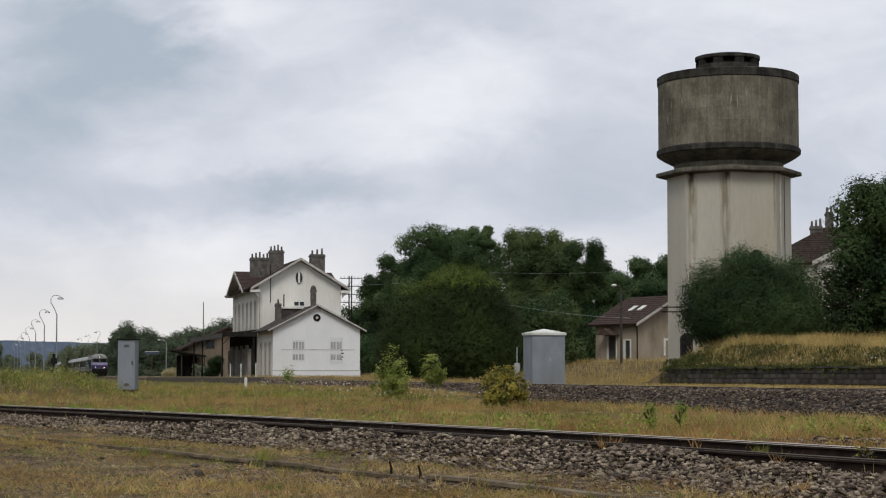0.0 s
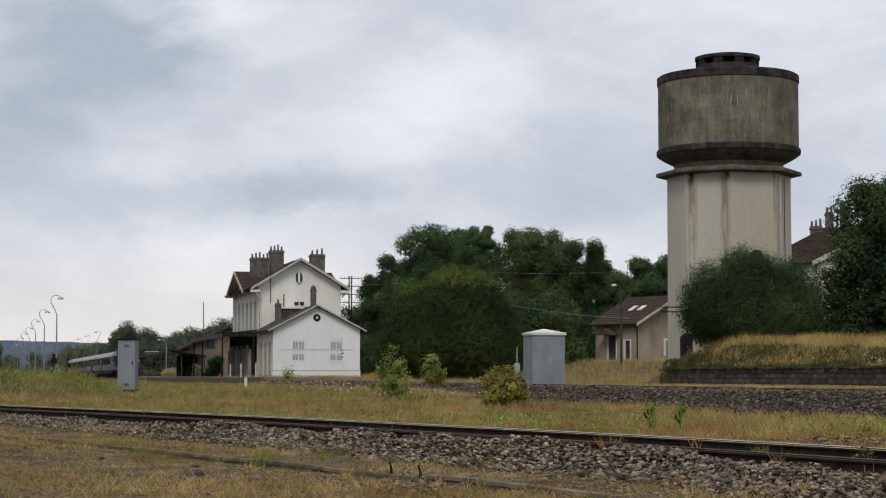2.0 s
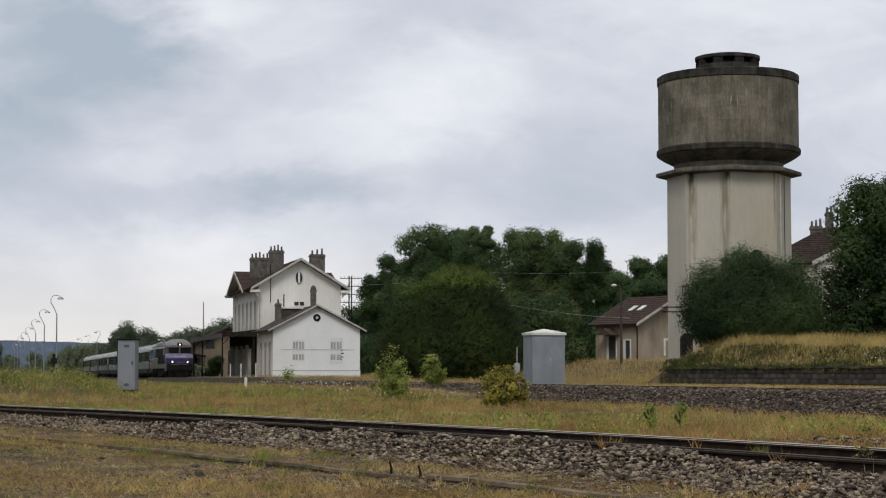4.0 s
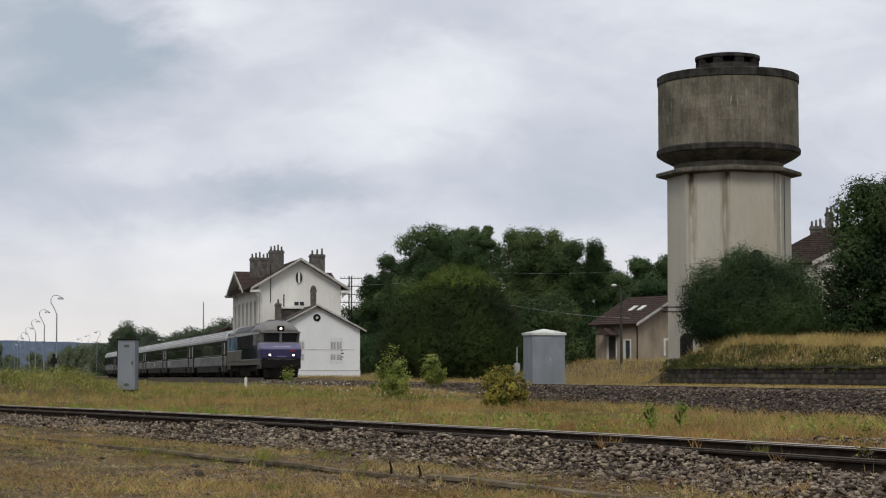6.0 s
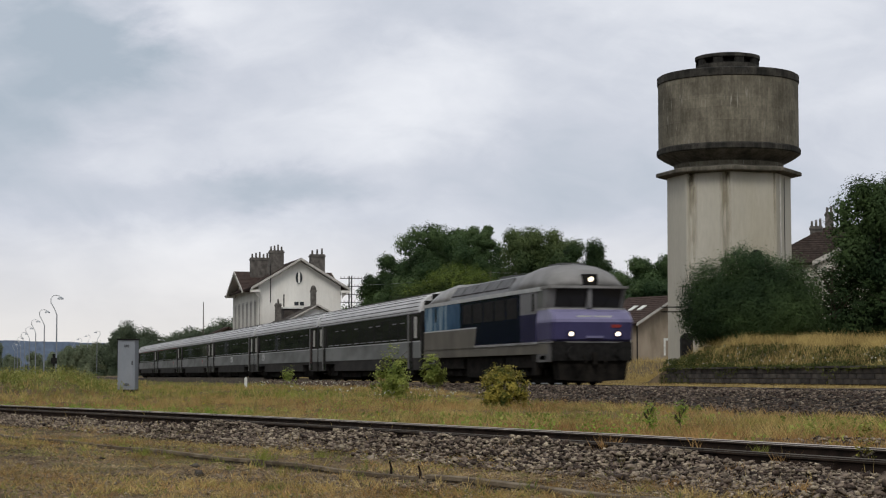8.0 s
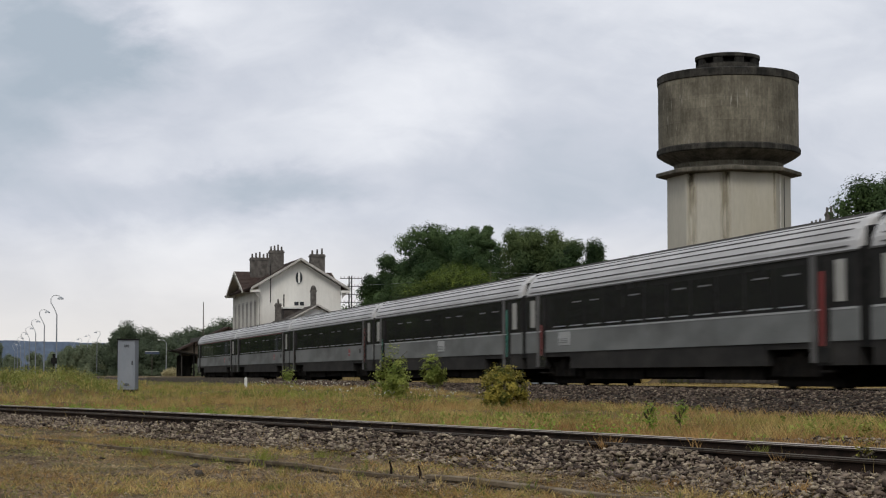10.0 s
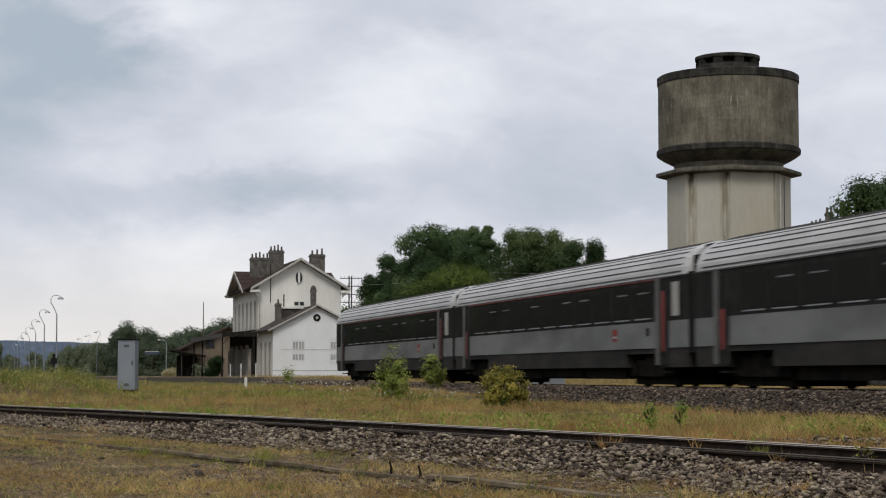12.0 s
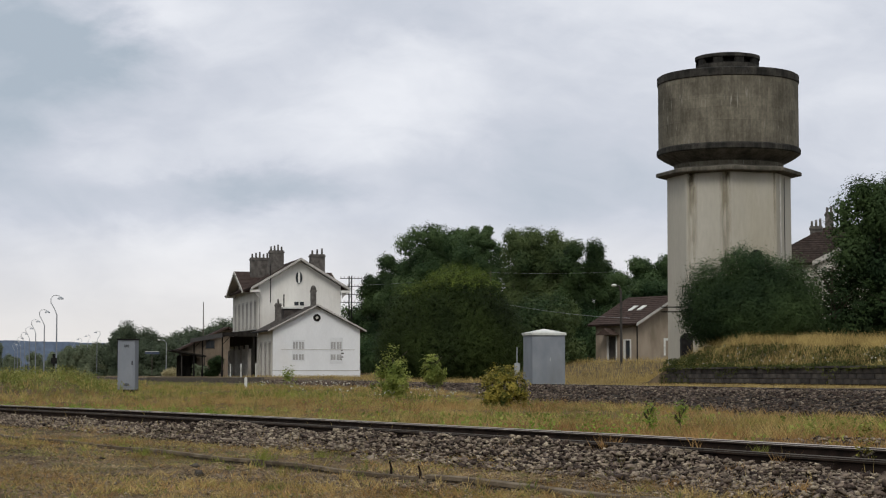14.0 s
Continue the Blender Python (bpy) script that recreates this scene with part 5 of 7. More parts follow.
    for h in holes:
        w = part("window", boxes((X0 + 0.02, X0 + 0.09, h[0] + 0.005, h[1] - 0.005, h[2] + 0.005, h[3] - 0.005)), M_SHUTTER, st, "tall window with closed faded shutters")
        part("window_frame", boxes((X0 - 0.03, X0 + 0.06, h[0] - 0.16, h[0] + 0.02, h[2], h[3] + 0.16), (X0 - 0.03, X0 + 0.06, h[1] - 0.02, h[1] + 0.16, h[2], h[3] + 0.16), (X0 - 0.03, X0 + 0.06, h[0] + 0.02, h[1] - 0.02, h[3] - 0.02, h[3] + 0.16), (X0, X0 + 0.018, (h[0] + h[1]) / 2 - 0.03, (h[0] + h[1]) / 2 + 0.03, h[2], h[3])), M_TRIM, w)
        part("sill", boxes((X0 - 0.12, X0 + 0.1, h[0] - 0.1, h[1] + 0.1, h[2] - 0.1, h[2])), M_TRIM, w)
    part("floor_band", boxes((X0 - 0.06, X0, YB + 0.4, YC - 0.4, 4.85, 5.0)), M_TRIM, st)
    for s in (-1, 1):
        e = XM + s * 5.05
        roof_plane(st, "main_roof", ((e, YB - 0.7, 9.05), (e, YC + 0.7, 9.05), (XM, YC + 0.7, 12.1), (XM, YB - 0.7, 12.1)), 0.16, M_TILE, 18, 1, "brown tiled main roof")
        part("bargeboard", prism(bmesh.new(), ((e, 8.84), (XM, 11.90), (XM, 12.13), (e, 9.1)), along_y, YB - 0.78, YB - 0.68), M_TRIM, st, "pale cut bargeboard")
        part("soffit", prism(bmesh.new(), ((e, 8.85), (XM, 11.9), (XM, 11.95), (e, 8.9)), along_y, YB - 0.68, YB), M_TRIM, st)
        part("cornice_return", boxes((min(e, XM + s * 4.1), max(e, XM + s * 4.1), YB - 0.74, YB + 0.1, 8.62, 8.86)), M_WARM, st, "white boxed eave return", bevel=0.03)
        part("eave_bracket", prism(bmesh.new(), ((XM + s * 4.2, 8.0), (XM + s * 4.2, 8.9), (XM + s * 4.95, 8.9)), along_y, YB - 0.6, YB - 0.5), M_TRIM, st, "curved eave bracket")
    # cross gable over the facade
    part("cross_gable", prism(bmesh.new(), ((191.3, 9.0), (202.1, 9.0), (202.1, 9.15), (196.7, 10.95), (191.3, 9.15)), along_x, X0 - 0.1, X0 + 0.3), M_CREAM, st, "wide gable over the platform facade")
    for s in (-1, 1):
        roof_plane(st, "cross_roof", ((X0 - 1.0, 196.7 + s * 6.7, 8.95), (XM, 196.7 + s * 6.7, 8.95), (XM, 196.7, 11.3), (X0 - 1.0, 196.7, 11.3)), 0.14, M_TILE, 14, 1)
        bm = bmesh.new()
        q = [(X0 - 0.98, 196.7 + s * 6.6, 8.80), (X0 - 0.1, 196.7 + s * 6.6, 8.80), (X0 - 0.1, 196.7, 11.12), (X0 - 0.98, 196.7, 11.12)]
        hull(bm, [q, [(x, y, z - 0.05) for x, y, z in q]])
        part("soffit", bm, M_CREAM, st, "cream boarded soffit")
        part("bargeboard", prism(bmesh.new(), ((196.7 + s * 6.75, 8.7), (196.7, 11.05), (196.7, 11.34), (196.7 + s * 6.75, 8.98)), along_x, X0 - 1.08, X0 - 1.0), M_TRIM, st, "pale cut bargeboard")
        roof_plane(st, "cross_roof", ((X1 + 1.0, 196.7 + s * 6.7, 8.95), (XM, 196.7 + s * 6.7, 8.95), (XM, 196.7, 11.3), (X1 + 1.0, 196.7, 11.3)), 0.14, M_TILE, 14, 1)
        part("bargeboard", prism(bmesh.new(), ((196.7 + s * 6.75, 8.7), (196.7, 11.05), (196.7, 11.34), (196.7 + s * 6.75, 8.98)), along_x, X1 + 1.0, X1 + 1.08), M_TRIM, st, "pale cut bargeboard")
    part("cross_gable", prism(bmesh.new(), ((191.3, 9.0), (202.1, 9.0), (202.1, 9.15), (196.7, 10.95), (191.3, 9.15)), along_x, X1 - 0.3, X1 + 0.1), M_CREAM, st, "wide gable over the street facade")
    ow = part("oval_window", lathe(bmesh.new(), [(0.36, -0.04), (0.36, 0.1)], 24), M_GLASS, st, "narrow oval attic window")
    ow.matrix_basis = Matrix.Translation((XM - 0.1, YB, 10.15)) @ Matrix.Rotation(radians(90), 4, "X") @ Matrix.Diagonal((0.95, 1.7, 1, 1))
    part("window_bar", boxes((XM - 0.2, XM, YB - 0.14, YB - 0.1, 9.62, 10.7)), M_WARM, ow.parent, "pale upright bar of the oval window")
    for x in (29.95, 30.5):
        part("small_window", boxes((x, x + 0.42, YB - 0.05, YB + 0.02, 7.35, 7.7)), M_GLASS, st, "small dark window")
    chimney(st, 27.75, 195.0, 9.6, 12.7, 2.0, 0.9, 5)
    chimney(st, 28.75, 190.0, 10.0, 13.15, 1.45, 0.9, 4)
    chimney(st, 32.7, 188.2, 10.0, 12.7, 1.5, 0.9, 3)
    chimney(st, 30.6, 200.0, 11.4, 12.3, 0.5, 0.9, 2)
    part("flue_pipe", tube(bmesh.new(), [(27.5, YB - 0.12, 7.6), (27.5, YB - 0.12, 11.4)], 0.04, 8), M_BLACK, st)
    part("drainpipe", tube(bmesh.new(), [(26.4, YB - 0.1, GZ), (26.4, YB - 0.1, 8.9)], 0.06, 8), M_TRIM, st)
    return st


build_station()


def build_canopy():
    ca = thing("platform_canopy", "dark platform canopy on slim iron posts", "canopy")
    part("canopy_roof", prism(bmesh.new(), ((22.8, 4.28), (26.5, 4.75), (26.5, 4.92), (22.8, 4.52)), along_y, 186.2, 216), M_DARK_BOARD, ca, "dark sloping canopy roof")
    part("fascia", boxes((22.74, 22.8, 186.1, 216, 4.1, 4.55)), M_WOOD_DARK, ca)
    part("end_board", boxes((22.8, 26.3, 186.08, 186.18, 4.2, 4.6)), M_DARK_BOARD, ca)
    # added dark screen: the canopy's shade on the facade, put into its colour
    sc = part("timber_screen", boxes((25.9, 26.1, 186.3, 205, GZ, 4.5)), M_DARK_BOARD, ca, "dark screen added for the shade under the canopy")
    for i in range(9):
        part("screen_post", boxes((25.55, 25.9, 187.6 + i * 2.0, 187.75 + i * 2.0, GZ, 3.0 + 0.4 * (i % 2))), M_TRIM if i % 3 else M_SHUTTER, sc, "weathered pale screen post")
    for y in (188.7, 206.7, 215.4):
        p = part("post", tube(bmesh.new(), [(23.1, y, GZ - 0.05), (23.1, y, 4.35)], 0.08, 10), M_BLACK, ca, "slim iron post")
        part("post_base", tube(bmesh.new(), [(23.1, y, GZ - 0.05), (23.1, y, GZ + 0.7)], 0.13, 10), M_BLACK, p)
        part("post_bracket", tube(bmesh.new(), [(23.1, y, 3.4), (24.0, y, 4.4)], 0.04, 6), M_BLACK, p)
    return ca


build_canopy()


def build_tower():
    to = thing("water_tower", "tall concrete railway water tower with stained tank", "water tower", pose(46.5, 112.17, 0, rz=-HEADING))
    corner = Matrix.Rotation(radians(-6), 4, "Z")
    bm = lathe(bmesh.new(), [(4.0, 0.6), (3.97, 13.1)], 8)
    bmesh.ops.transform(bm, matrix=corner, verts=bm.verts)
    shaft = part("shaft", bm, M_SHAFT, to, "pale cream rendered octagonal shaft with rust streaks", bevel=0.03)
    bm = lathe(bmesh.new(), [(3.97, 13.1), (4.66, 13.16), (4.69, 13.18), (4.69, 13.36), (4.6, 13.42), (3.62, 13.62)], 8)
    bmesh.ops.transform(bm, matrix=corner, verts=bm.verts)
    part("cornice", bm, M_CONCRETE_MID, to, "flat projecting cornice", bevel=0.02)
    part("neck", lathe(bmesh.new(), [(3.49, 13.6), (3.53, 13.9)], 48), M_CONCRETE, to)
    part("tank_base", lathe(bmesh.new(), [(3.53, 13.88), (3.58, 13.92), (4.16, 14.22), (4.56, 14.48)], 64), M_CONCRETE_MID, to, "flaring concrete underside of the tank")
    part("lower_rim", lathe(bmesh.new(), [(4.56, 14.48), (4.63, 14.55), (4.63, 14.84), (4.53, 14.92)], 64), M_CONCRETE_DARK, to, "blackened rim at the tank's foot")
    part("tank", lathe(bmesh.new(), [(4.51, 14.93), (4.512, 16.3), (4.518, 16.33), (4.51, 16.36), (4.513, 17.7), (4.519, 17.73), (4.51, 17.76), (4.51, 19.12)], 64), M_CONCRETE, to, "weathered grey-brown board-marked tank")
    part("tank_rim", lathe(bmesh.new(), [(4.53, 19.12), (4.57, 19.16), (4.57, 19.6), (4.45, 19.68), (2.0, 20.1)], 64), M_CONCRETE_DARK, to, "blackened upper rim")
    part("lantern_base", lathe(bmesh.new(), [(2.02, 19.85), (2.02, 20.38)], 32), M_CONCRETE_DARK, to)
    for i in range(9):
        p = part("lantern_pier", boxes((-0.3, 0.3, -0.12, 0.12, 20.36, 20.75)), M_CONCRETE_DARK, to)
        p.matrix_basis = Matrix.Rotation(2 * math.pi * (i + 0.35) / 9, 4, "Z") @ Matrix.Translation((0, -1.9, 0))
    part("lantern_core", lathe(bmesh.new(), [(1.55, 20.36), (1.55, 20.75)], 24), M_BLACK, to)
    part("lantern_cap", lathe(bmesh.new(), [(2.06, 20.73), (2.1, 20.77), (2.1, 20.97), (1.64, 21.07)], 32), M_CONCRETE_DARK, to)
    # runs of rust and lime below the cornice
    def facet(a0, a1, u, z):
        p0, p1 = [Vector((3.985 * math.cos(radians(a)), 3.985 * math.sin(radians(a)), 0)) for a in (a0, a1)]
        q = p0.lerp(p1, u)
        return (q.x * 1.0015, q.y * 1.0015, z)
    for a0, u0, u1, z0, z1, mat in ((-141, 0.02, 0.20, 12.0, 13.09, M_STAIN_DARK), (-141, 0.0, 0.27, 5.5, 13.08, M_STAIN), (-141, 0.72, 0.998, 5.5, 13.08, M_STAIN), (-141, 0.78, 0.99, 12.3, 13.09, M_STAIN_DARK), (-96, 0.93, 0.995, 8.5, 13.08, M_STAIN)):
        a = [facet(a0, a0 + 45, u, z) for u, z in ((u0, z0), (u1, z0), (u1, z1), (u0, z1))]
        part("stain", hull(bmesh.new(), [[(x * (1.002 + 0.001 * (mat is M_STAIN_DARK)), y * (1.002 + 0.001 * (mat is M_STAIN_DARK)), z) for x, y, z in a], a]), mat, shaft, "rusty run of dirt")
    # openings, pipe and bracket
    win = part("arched_window", prism(bmesh.new(), [(0.126 + 0.42 * math.cos(a * math.pi / 8), 7.85 + 0.34 * math.sin(a * math.pi / 8)) for a in range(9)] + [(-0.294, 7.0), (0.546, 7.0)], along_y, -3.715, -3.3), M_BLACK, to, "dark arched opening")
    win.matrix_basis = Matrix.Rotation(radians(16.5), 4, "Z")
    part("door_niche", prism(bmesh.new(), [(-3.1 + 0.4 * math.cos(a * math.pi / 8), 2.6 + 0.4 * math.sin(a * math.pi / 8)) for a in range(9)] + [(-3.5, 0.8), (-2.7, 0.8)], along_y, -2.7, -2.0), M_BLACK, to, "dark arched doorway")
    part("downpipe", tube(bmesh.new(), [(2.82, -2.92, 0.8), (2.82, -2.92, 13.0)], 0.05, 8), M_TRIM, to)
    part("rain_pipe", tube(bmesh.new(), [(3.27, -1.80, 0.8), (3.27, -1.80, 12.9)], 0.022, 6), M_BLACK, to)
    for z in (4.3, 4.6):
        part("wire_bracket", boxes((-4.7, -3.1, -2.2, -2.12, z, z + 0.07)), M_BLACK, to, "iron wire bracket")
    return to


build_tower()


def build_lodge():
    lo = thing("small_lodge", "small tan plastered lodge with brown tiled roof", "lodge", pose(56.28, 157.12, 1.7, rz=-68.7))
    W, D, E, R = 5.8, 8.8, 3.45, 5.85
    holes = [(-4.05, -2.95, 0, 2.15), (-1.75, -1.0, 0.05, 1.75)]
    bm = bmesh.new()
    wall_with_holes(bm, -W, 0, -0.6, E, 0, 0.3, holes, lambda p, q, s: (p, s, q))
    part("front_wall", bm, M_PLASTER, lo)
    for x in (-0.3, -W):
        bm = bmesh.new()
        prism(bm, ((0.3, -0.6), (D - 0.3, -0.6), (D - 0.3, E), (D / 2, R - 0.2), (0.3, E)), along_x, x, x + 0.3)
        part("gable_wall", bm, M_PLASTER, lo)
    part("back_wall", boxes((-W, 0, D - 0.3, D, -0.6, E)), M_PLASTER, lo)
    d = part("door", boxes((-4.05, -2.95, 0.12, 0.18, 0, 2.15)), M_WOOD_DARK, lo, "dark recessed door")
    part("door_frame", boxes((-4.2, -4.04, -0.04, 0.1, 0, 2.2), (-2.96, -2.8, -0.04, 0.1, 0, 2.2)), M_LID, d)
    w = part("window", boxes((-1.75, -1.0, 0.14, 0.18, 0.05, 1.75)), M_GLASS, lo)
    part("window_frame", boxes((-1.9, -1.74, -0.04, 0.1, 0.0, 1.85), (-1.01, -0.85, -0.04, 0.1, 0.0, 1.85), (-1.74, -1.01, -0.04, 0.1, 1.74, 1.85)), M_LID, w, "white window frame")
    w = part("window", boxes((-0.02, 0.03, 3.3, 4.9, 0.5, 1.75)), M_PLASTER, lo, "boarded gable window")
    part("window_frame", boxes((0.0, 0.05, 3.1, 3.3, 0.4, 1.9), (0.0, 0.05, 4.9, 5.1, 0.4, 1.9), (0.0, 0.05, 3.1, 5.1, 1.75, 1.95)), M_LID, w, "white window frame")
    part("porch_roof", prism(bmesh.new(), ((-4.6, 2.25), (-2.4, 2.25), (-3.5, 2.85)), along_y, -1.0, 0), M_TILE, lo, "small dark door canopy")
    for s, y in ((0, -0.6), (1, D + 0.6)):
        roof = roof_plane(lo, "roof", ((-W - 0.5, y, E - 0.25), (0.6, y, E - 0.25), (0.6, D / 2, R), (-W - 0.5, D / 2, R)), 0.15, M_TILE, 14, 1, "brown tiled roof")
        if s == 0:
            k = (R - E + 0.25) / (D / 2 + 0.6)
            for x in (-3.3, -2.1):
                y0, y1 = 1.75, 2.5
                bm = bmesh.new()
                q = [(x, y0, E - 0.25 + k * (y0 + 0.6)), (x + 0.55, y0, E - 0.25 + k * (y0 + 0.6)), (x + 0.55, y1, E - 0.25 + k * (y1 + 0.6)), (x, y1, E - 0.25 + k * (y1 + 0.6))]
                hull(bm, [[(a, b, c + 0.06) for a, b, c in q], [(a, b, c + 0.13) for a, b, c in q]])
                part("skylight", bm, M_LID, roof, "pale skylight")
    part("verge_board", prism(bmesh.new(), ((-0.6, E - 0.45), (D / 2, R - 0.2), (D / 2, R + 0.02), (-0.6, E - 0.2)), along_x, 0.55, 0.63), M_TRIM, lo, "grey verge board")
    part("drainpipe", tube(bmesh.new(), [(0.05, -0.08, -0.4), (0.05, -0.08, E - 0.3)], 0.06, 8), M_BLACK, lo)
    return lo


build_lodge()


def build_cabinets():
    c = thing("relay_cabinet", "tall grey steel relay cabinet with white pitched lid", "cabinet", pose(23.94, 79.05, -0.14, rz=2.3))
    part("body", boxes((-0.76, 0.76, -0.62, 0.62, 0, 2.27)), M_GREYPAINT, c, bevel=0.02)
    bm = bmesh.new()
    w, d = 0.81, 0.68
    hull(bm, [[(-k * w, -k * d, z), (k * w, -k * d, z), (k * w, k * d, z), (-k * w, k * d, z)] for k, z in ((1, 2.24), (1, 2.34), (0.04, 2.52))])
    part("lid", bm, M_LID, c, "white pitched lid")
    part("door", boxes((-0.735, 0.735, -0.63, -0.615, 0.06, 2.17)), M_GREYPAINT, c, "flat steel door", bevel=0.006)
    part("shadow_gap", boxes((-0.775, 0.775, -0.635, 0.635, 2.2, 2.235)), M_GALV, c)
    part("handle", boxes((0.05, 0.08, -0.645, -0.62, 1.1, 1.25)), M_GALV, c)
    d = thing("signal_cabinet", "narrow grey metal signal cabinet in grass", "cabinet", pose(4.47, 61.7, -0.18, rz=-22))
    part("body", boxes((-0.29, 0.29, -0.2, 0.2, 0.02, 1.66)), M_GREYDOOR, d, bevel=0.015)
    part("cap", boxes((-0.32, 0.32, -0.23, 0.23, 1.66, 1.70)), M_BLACK, d)
    part("plinth", boxes((-0.3, 0.3, -0.21, 0.21, -0.05, 0.05)), M_BLACK, d)
    dr = part("door", boxes((-0.25, 0.25, -0.215, -0.2, 0.12, 1.6)), M_GREYDOOR, d, "faded grey door", bevel=0.006)
    for z in (0.17, 1.43):
        for k in range(3):
            part("vent_slot", boxes((-0.07, 0.09, -0.222, -0.214, z + k * 0.03, z + k * 0.03 + 0.014)), M_BLACK, dr)
    part("hinge_bar", boxes((-0.315, -0.29, -0.2, -0.1, 0.75, 1.62)), M_BLACK, d)
    part("lock", boxes((0.19, 0.22, -0.235, -0.215, 0.85, 0.98)), M_BLACK, dr)


build_cabinets()

# ---- trees and bushes ----
def lobes(rng, k, rx, ry, z0, z1, rough=1.0, broad=1.15):
    """Sub-crowns of a tree: places and sizes that give an uneven outline."""
    a = rng.uniform(0, 2 * np.pi, k) + np.arange(k) * 2.4
    r = np.sqrt(rng.uniform(0.05, 1, k)) * 0.62
    h = rng.uniform(0.08, 0.9, k)
    r = r * np.sqrt(np.clip(broad - h * h, 0.15, 1))
    c = np.c_[np.cos(a) * r * rx, np.sin(a) * r * ry, z0 + (z1 - z0) * h * 0.86]
    s = rng.uniform(0.30, 0.48, k) * rough
    return c, np.c_[s * rx, s * ry, s * (z1 - z0) * 0.5]


def crown_points(rng, n, centres, sizes, clumps, spread, core=0.2):
    """Leaf places: small clumps over the skin and inside of each sub-crown."""
    share = np.prod(sizes, axis=1) ** 0.6
    share[-1] = core / (1 - core) * share[:-1].sum()
    k = rng.choice(len(centres), clumps, p=share / share.sum())
    d = rng.normal(size=(clumps, 3))
    d /= np.linalg.norm(d, axis=1)[:, None]
    c = centres[k] + d * sizes[k] * (rng.uniform(0.35, 1.0, clumps)[:, None] ** 0.45)
    idx = rng.integers(0, clumps, n)
    r = np.clip(rng.normal(size=(n, 3)), -1.5, 1.5) * spread * rng.uniform(0.6, 1.35, clumps)[idx][:, None]
    r[:, 2] *= 0.8
    return c[idx] + r


def tree(name, label, x, y, z, height, rx, material, seed, n=9000, clumps=60, leaf=0.22, spread=0.6, trunk=0.22, base=0.25, cat="tree", ry=None, k=12, dome=False, group="", tri=False, broad=1.15):
    rng = np.random.default_rng(seed)
    t = thing(name, label, cat, pose(x, y, z), group=group)
    bm = bmesh.new()
    top = height * 0.75
    tube(bm, [(0, 0, -0.2), (0.04 * rx, 0.02 * rx, top * 0.35), (-0.04 * rx, 0, top * 0.7), (0, 0.04 * rx, top)], trunk, 9, trunk * 0.2)
    for i in range(7):
        a = 2 * math.pi * i / 7 + seed
        h = height * (0.2 + 0.06 * i)
        tube(bm, [(0, 0, h), (math.cos(a) * rx * 0.3, math.sin(a) * rx * 0.3, h + height * 0.1), (math.cos(a) * rx * 0.6, math.sin(a) * rx * 0.6, h + height * 0.2)], trunk * 0.4, 6, 0.01)
    part("trunk", bm, M_BARK, t, "dark trunk and limbs")
    ry = ry or rx
    if dome:
        d = rng.normal(size=(k, 3))
        d /= np.linalg.norm(d, axis=1)[:, None]
        d[:, 2] = np.abs(d[:, 2]) * 1.15 - 0.15
        z0 = height * base
        centres = np.c_[d[:, 0] * rx * 0.74, d[:, 1] * ry * 0.74, z0 + (height - z0) * np.clip(d[:, 2], 0, 1) * 0.78]
        sizes = np.full((k, 3), 0.28) * [rx, ry, (height - z0) * 0.75]
        centres = np.concatenate([centres, [[0, 0, z0 + (height - z0) * 0.42]]])
        sizes = np.concatenate([sizes, [[rx * 0.9, ry * 0.9, (height - z0) * 0.53]]])
    else:
        centres, sizes = lobes(rng, k, rx, ry, height * base, height, broad=broad)
        sizes = np.concatenate([sizes, [[rx * 0.5, ry * 0.5, height * (1 - base) * 0.38]]])
        centres = np.concatenate([centres, [[0, 0, height * (base + 0.45 * (1 - base))]]])
    if tri:
        centres[:-1, :2] *= 1.2
        sizes[:-1] *= 0.78
        if broad > 1.2:
            # rounded lumps that reach up to the full height
            sizes[:-1, 2] = sizes[:-1, 0] * 0.95
            z0 = height * base
            centres[:-1, 2] = z0 + (centres[:-1, 2] - z0) / (0.9 * 0.86) * (1 - 0.3 * rx / (height - z0))
        # lumps of foliage: a skin of leaves over each, larger leaves inside to close it
        share = np.prod(sizes, axis=1) ** 0.67
        w = rng.choice(len(sizes), n, p=share / share.sum())
        d = rng.normal(size=(n, 3))
        d /= np.linalg.norm(d, axis=1)[:, None]
        inner = rng.uniform(0, 1, n) < 0.25
        depth = np.where(inner, rng.uniform(0.35, 0.8, n), rng.uniform(0.84, 1.06, n))
        # each lump is knobbly
        knob = 1 + 0.13 * np.sin(d[:, 0] * 7 + w * 1.7) * np.sin(d[:, 1] * 7 - w) + 0.10 * np.sin(d[:, 2] * 9 + w * 2.3)
        pts = centres[w] + d * sizes[w] * (depth * knob)[:, None] + rng.normal(0, spread * 0.25, (n, 3))
        pts[:, 2] = np.maximum(pts[:, 2], ground_z(x + pts[:, 0], y + pts[:, 1]) - z + rng.uniform(0.02, 0.4, n))
        v, f = leaves(rng, pts, leaf * np.where(inner, 1.9, 1.0), out=d + np.array([0, 0, 0.3]), tri=True)
    else:
        pts = crown_points(rng, n, centres, sizes, clumps, spread, 0.6 if dome else 0.2)
        pts[:, 2] = np.maximum(pts[:, 2], ground_z(x + pts[:, 0], y + pts[:, 1]) - z + rng.uniform(0.02, 0.4, n))
        way = pts - [0, 0, height * 0.3]
        way = way / (np.linalg.norm(way, axis=1)[:, None] + 1e-6) + [0, 0, 0.25]
        v, f = leaves(rng, pts, leaf, out=way)
    cr = new("crown", mesh_np("crown", v, f, material))
    cr.parent = t
    return t


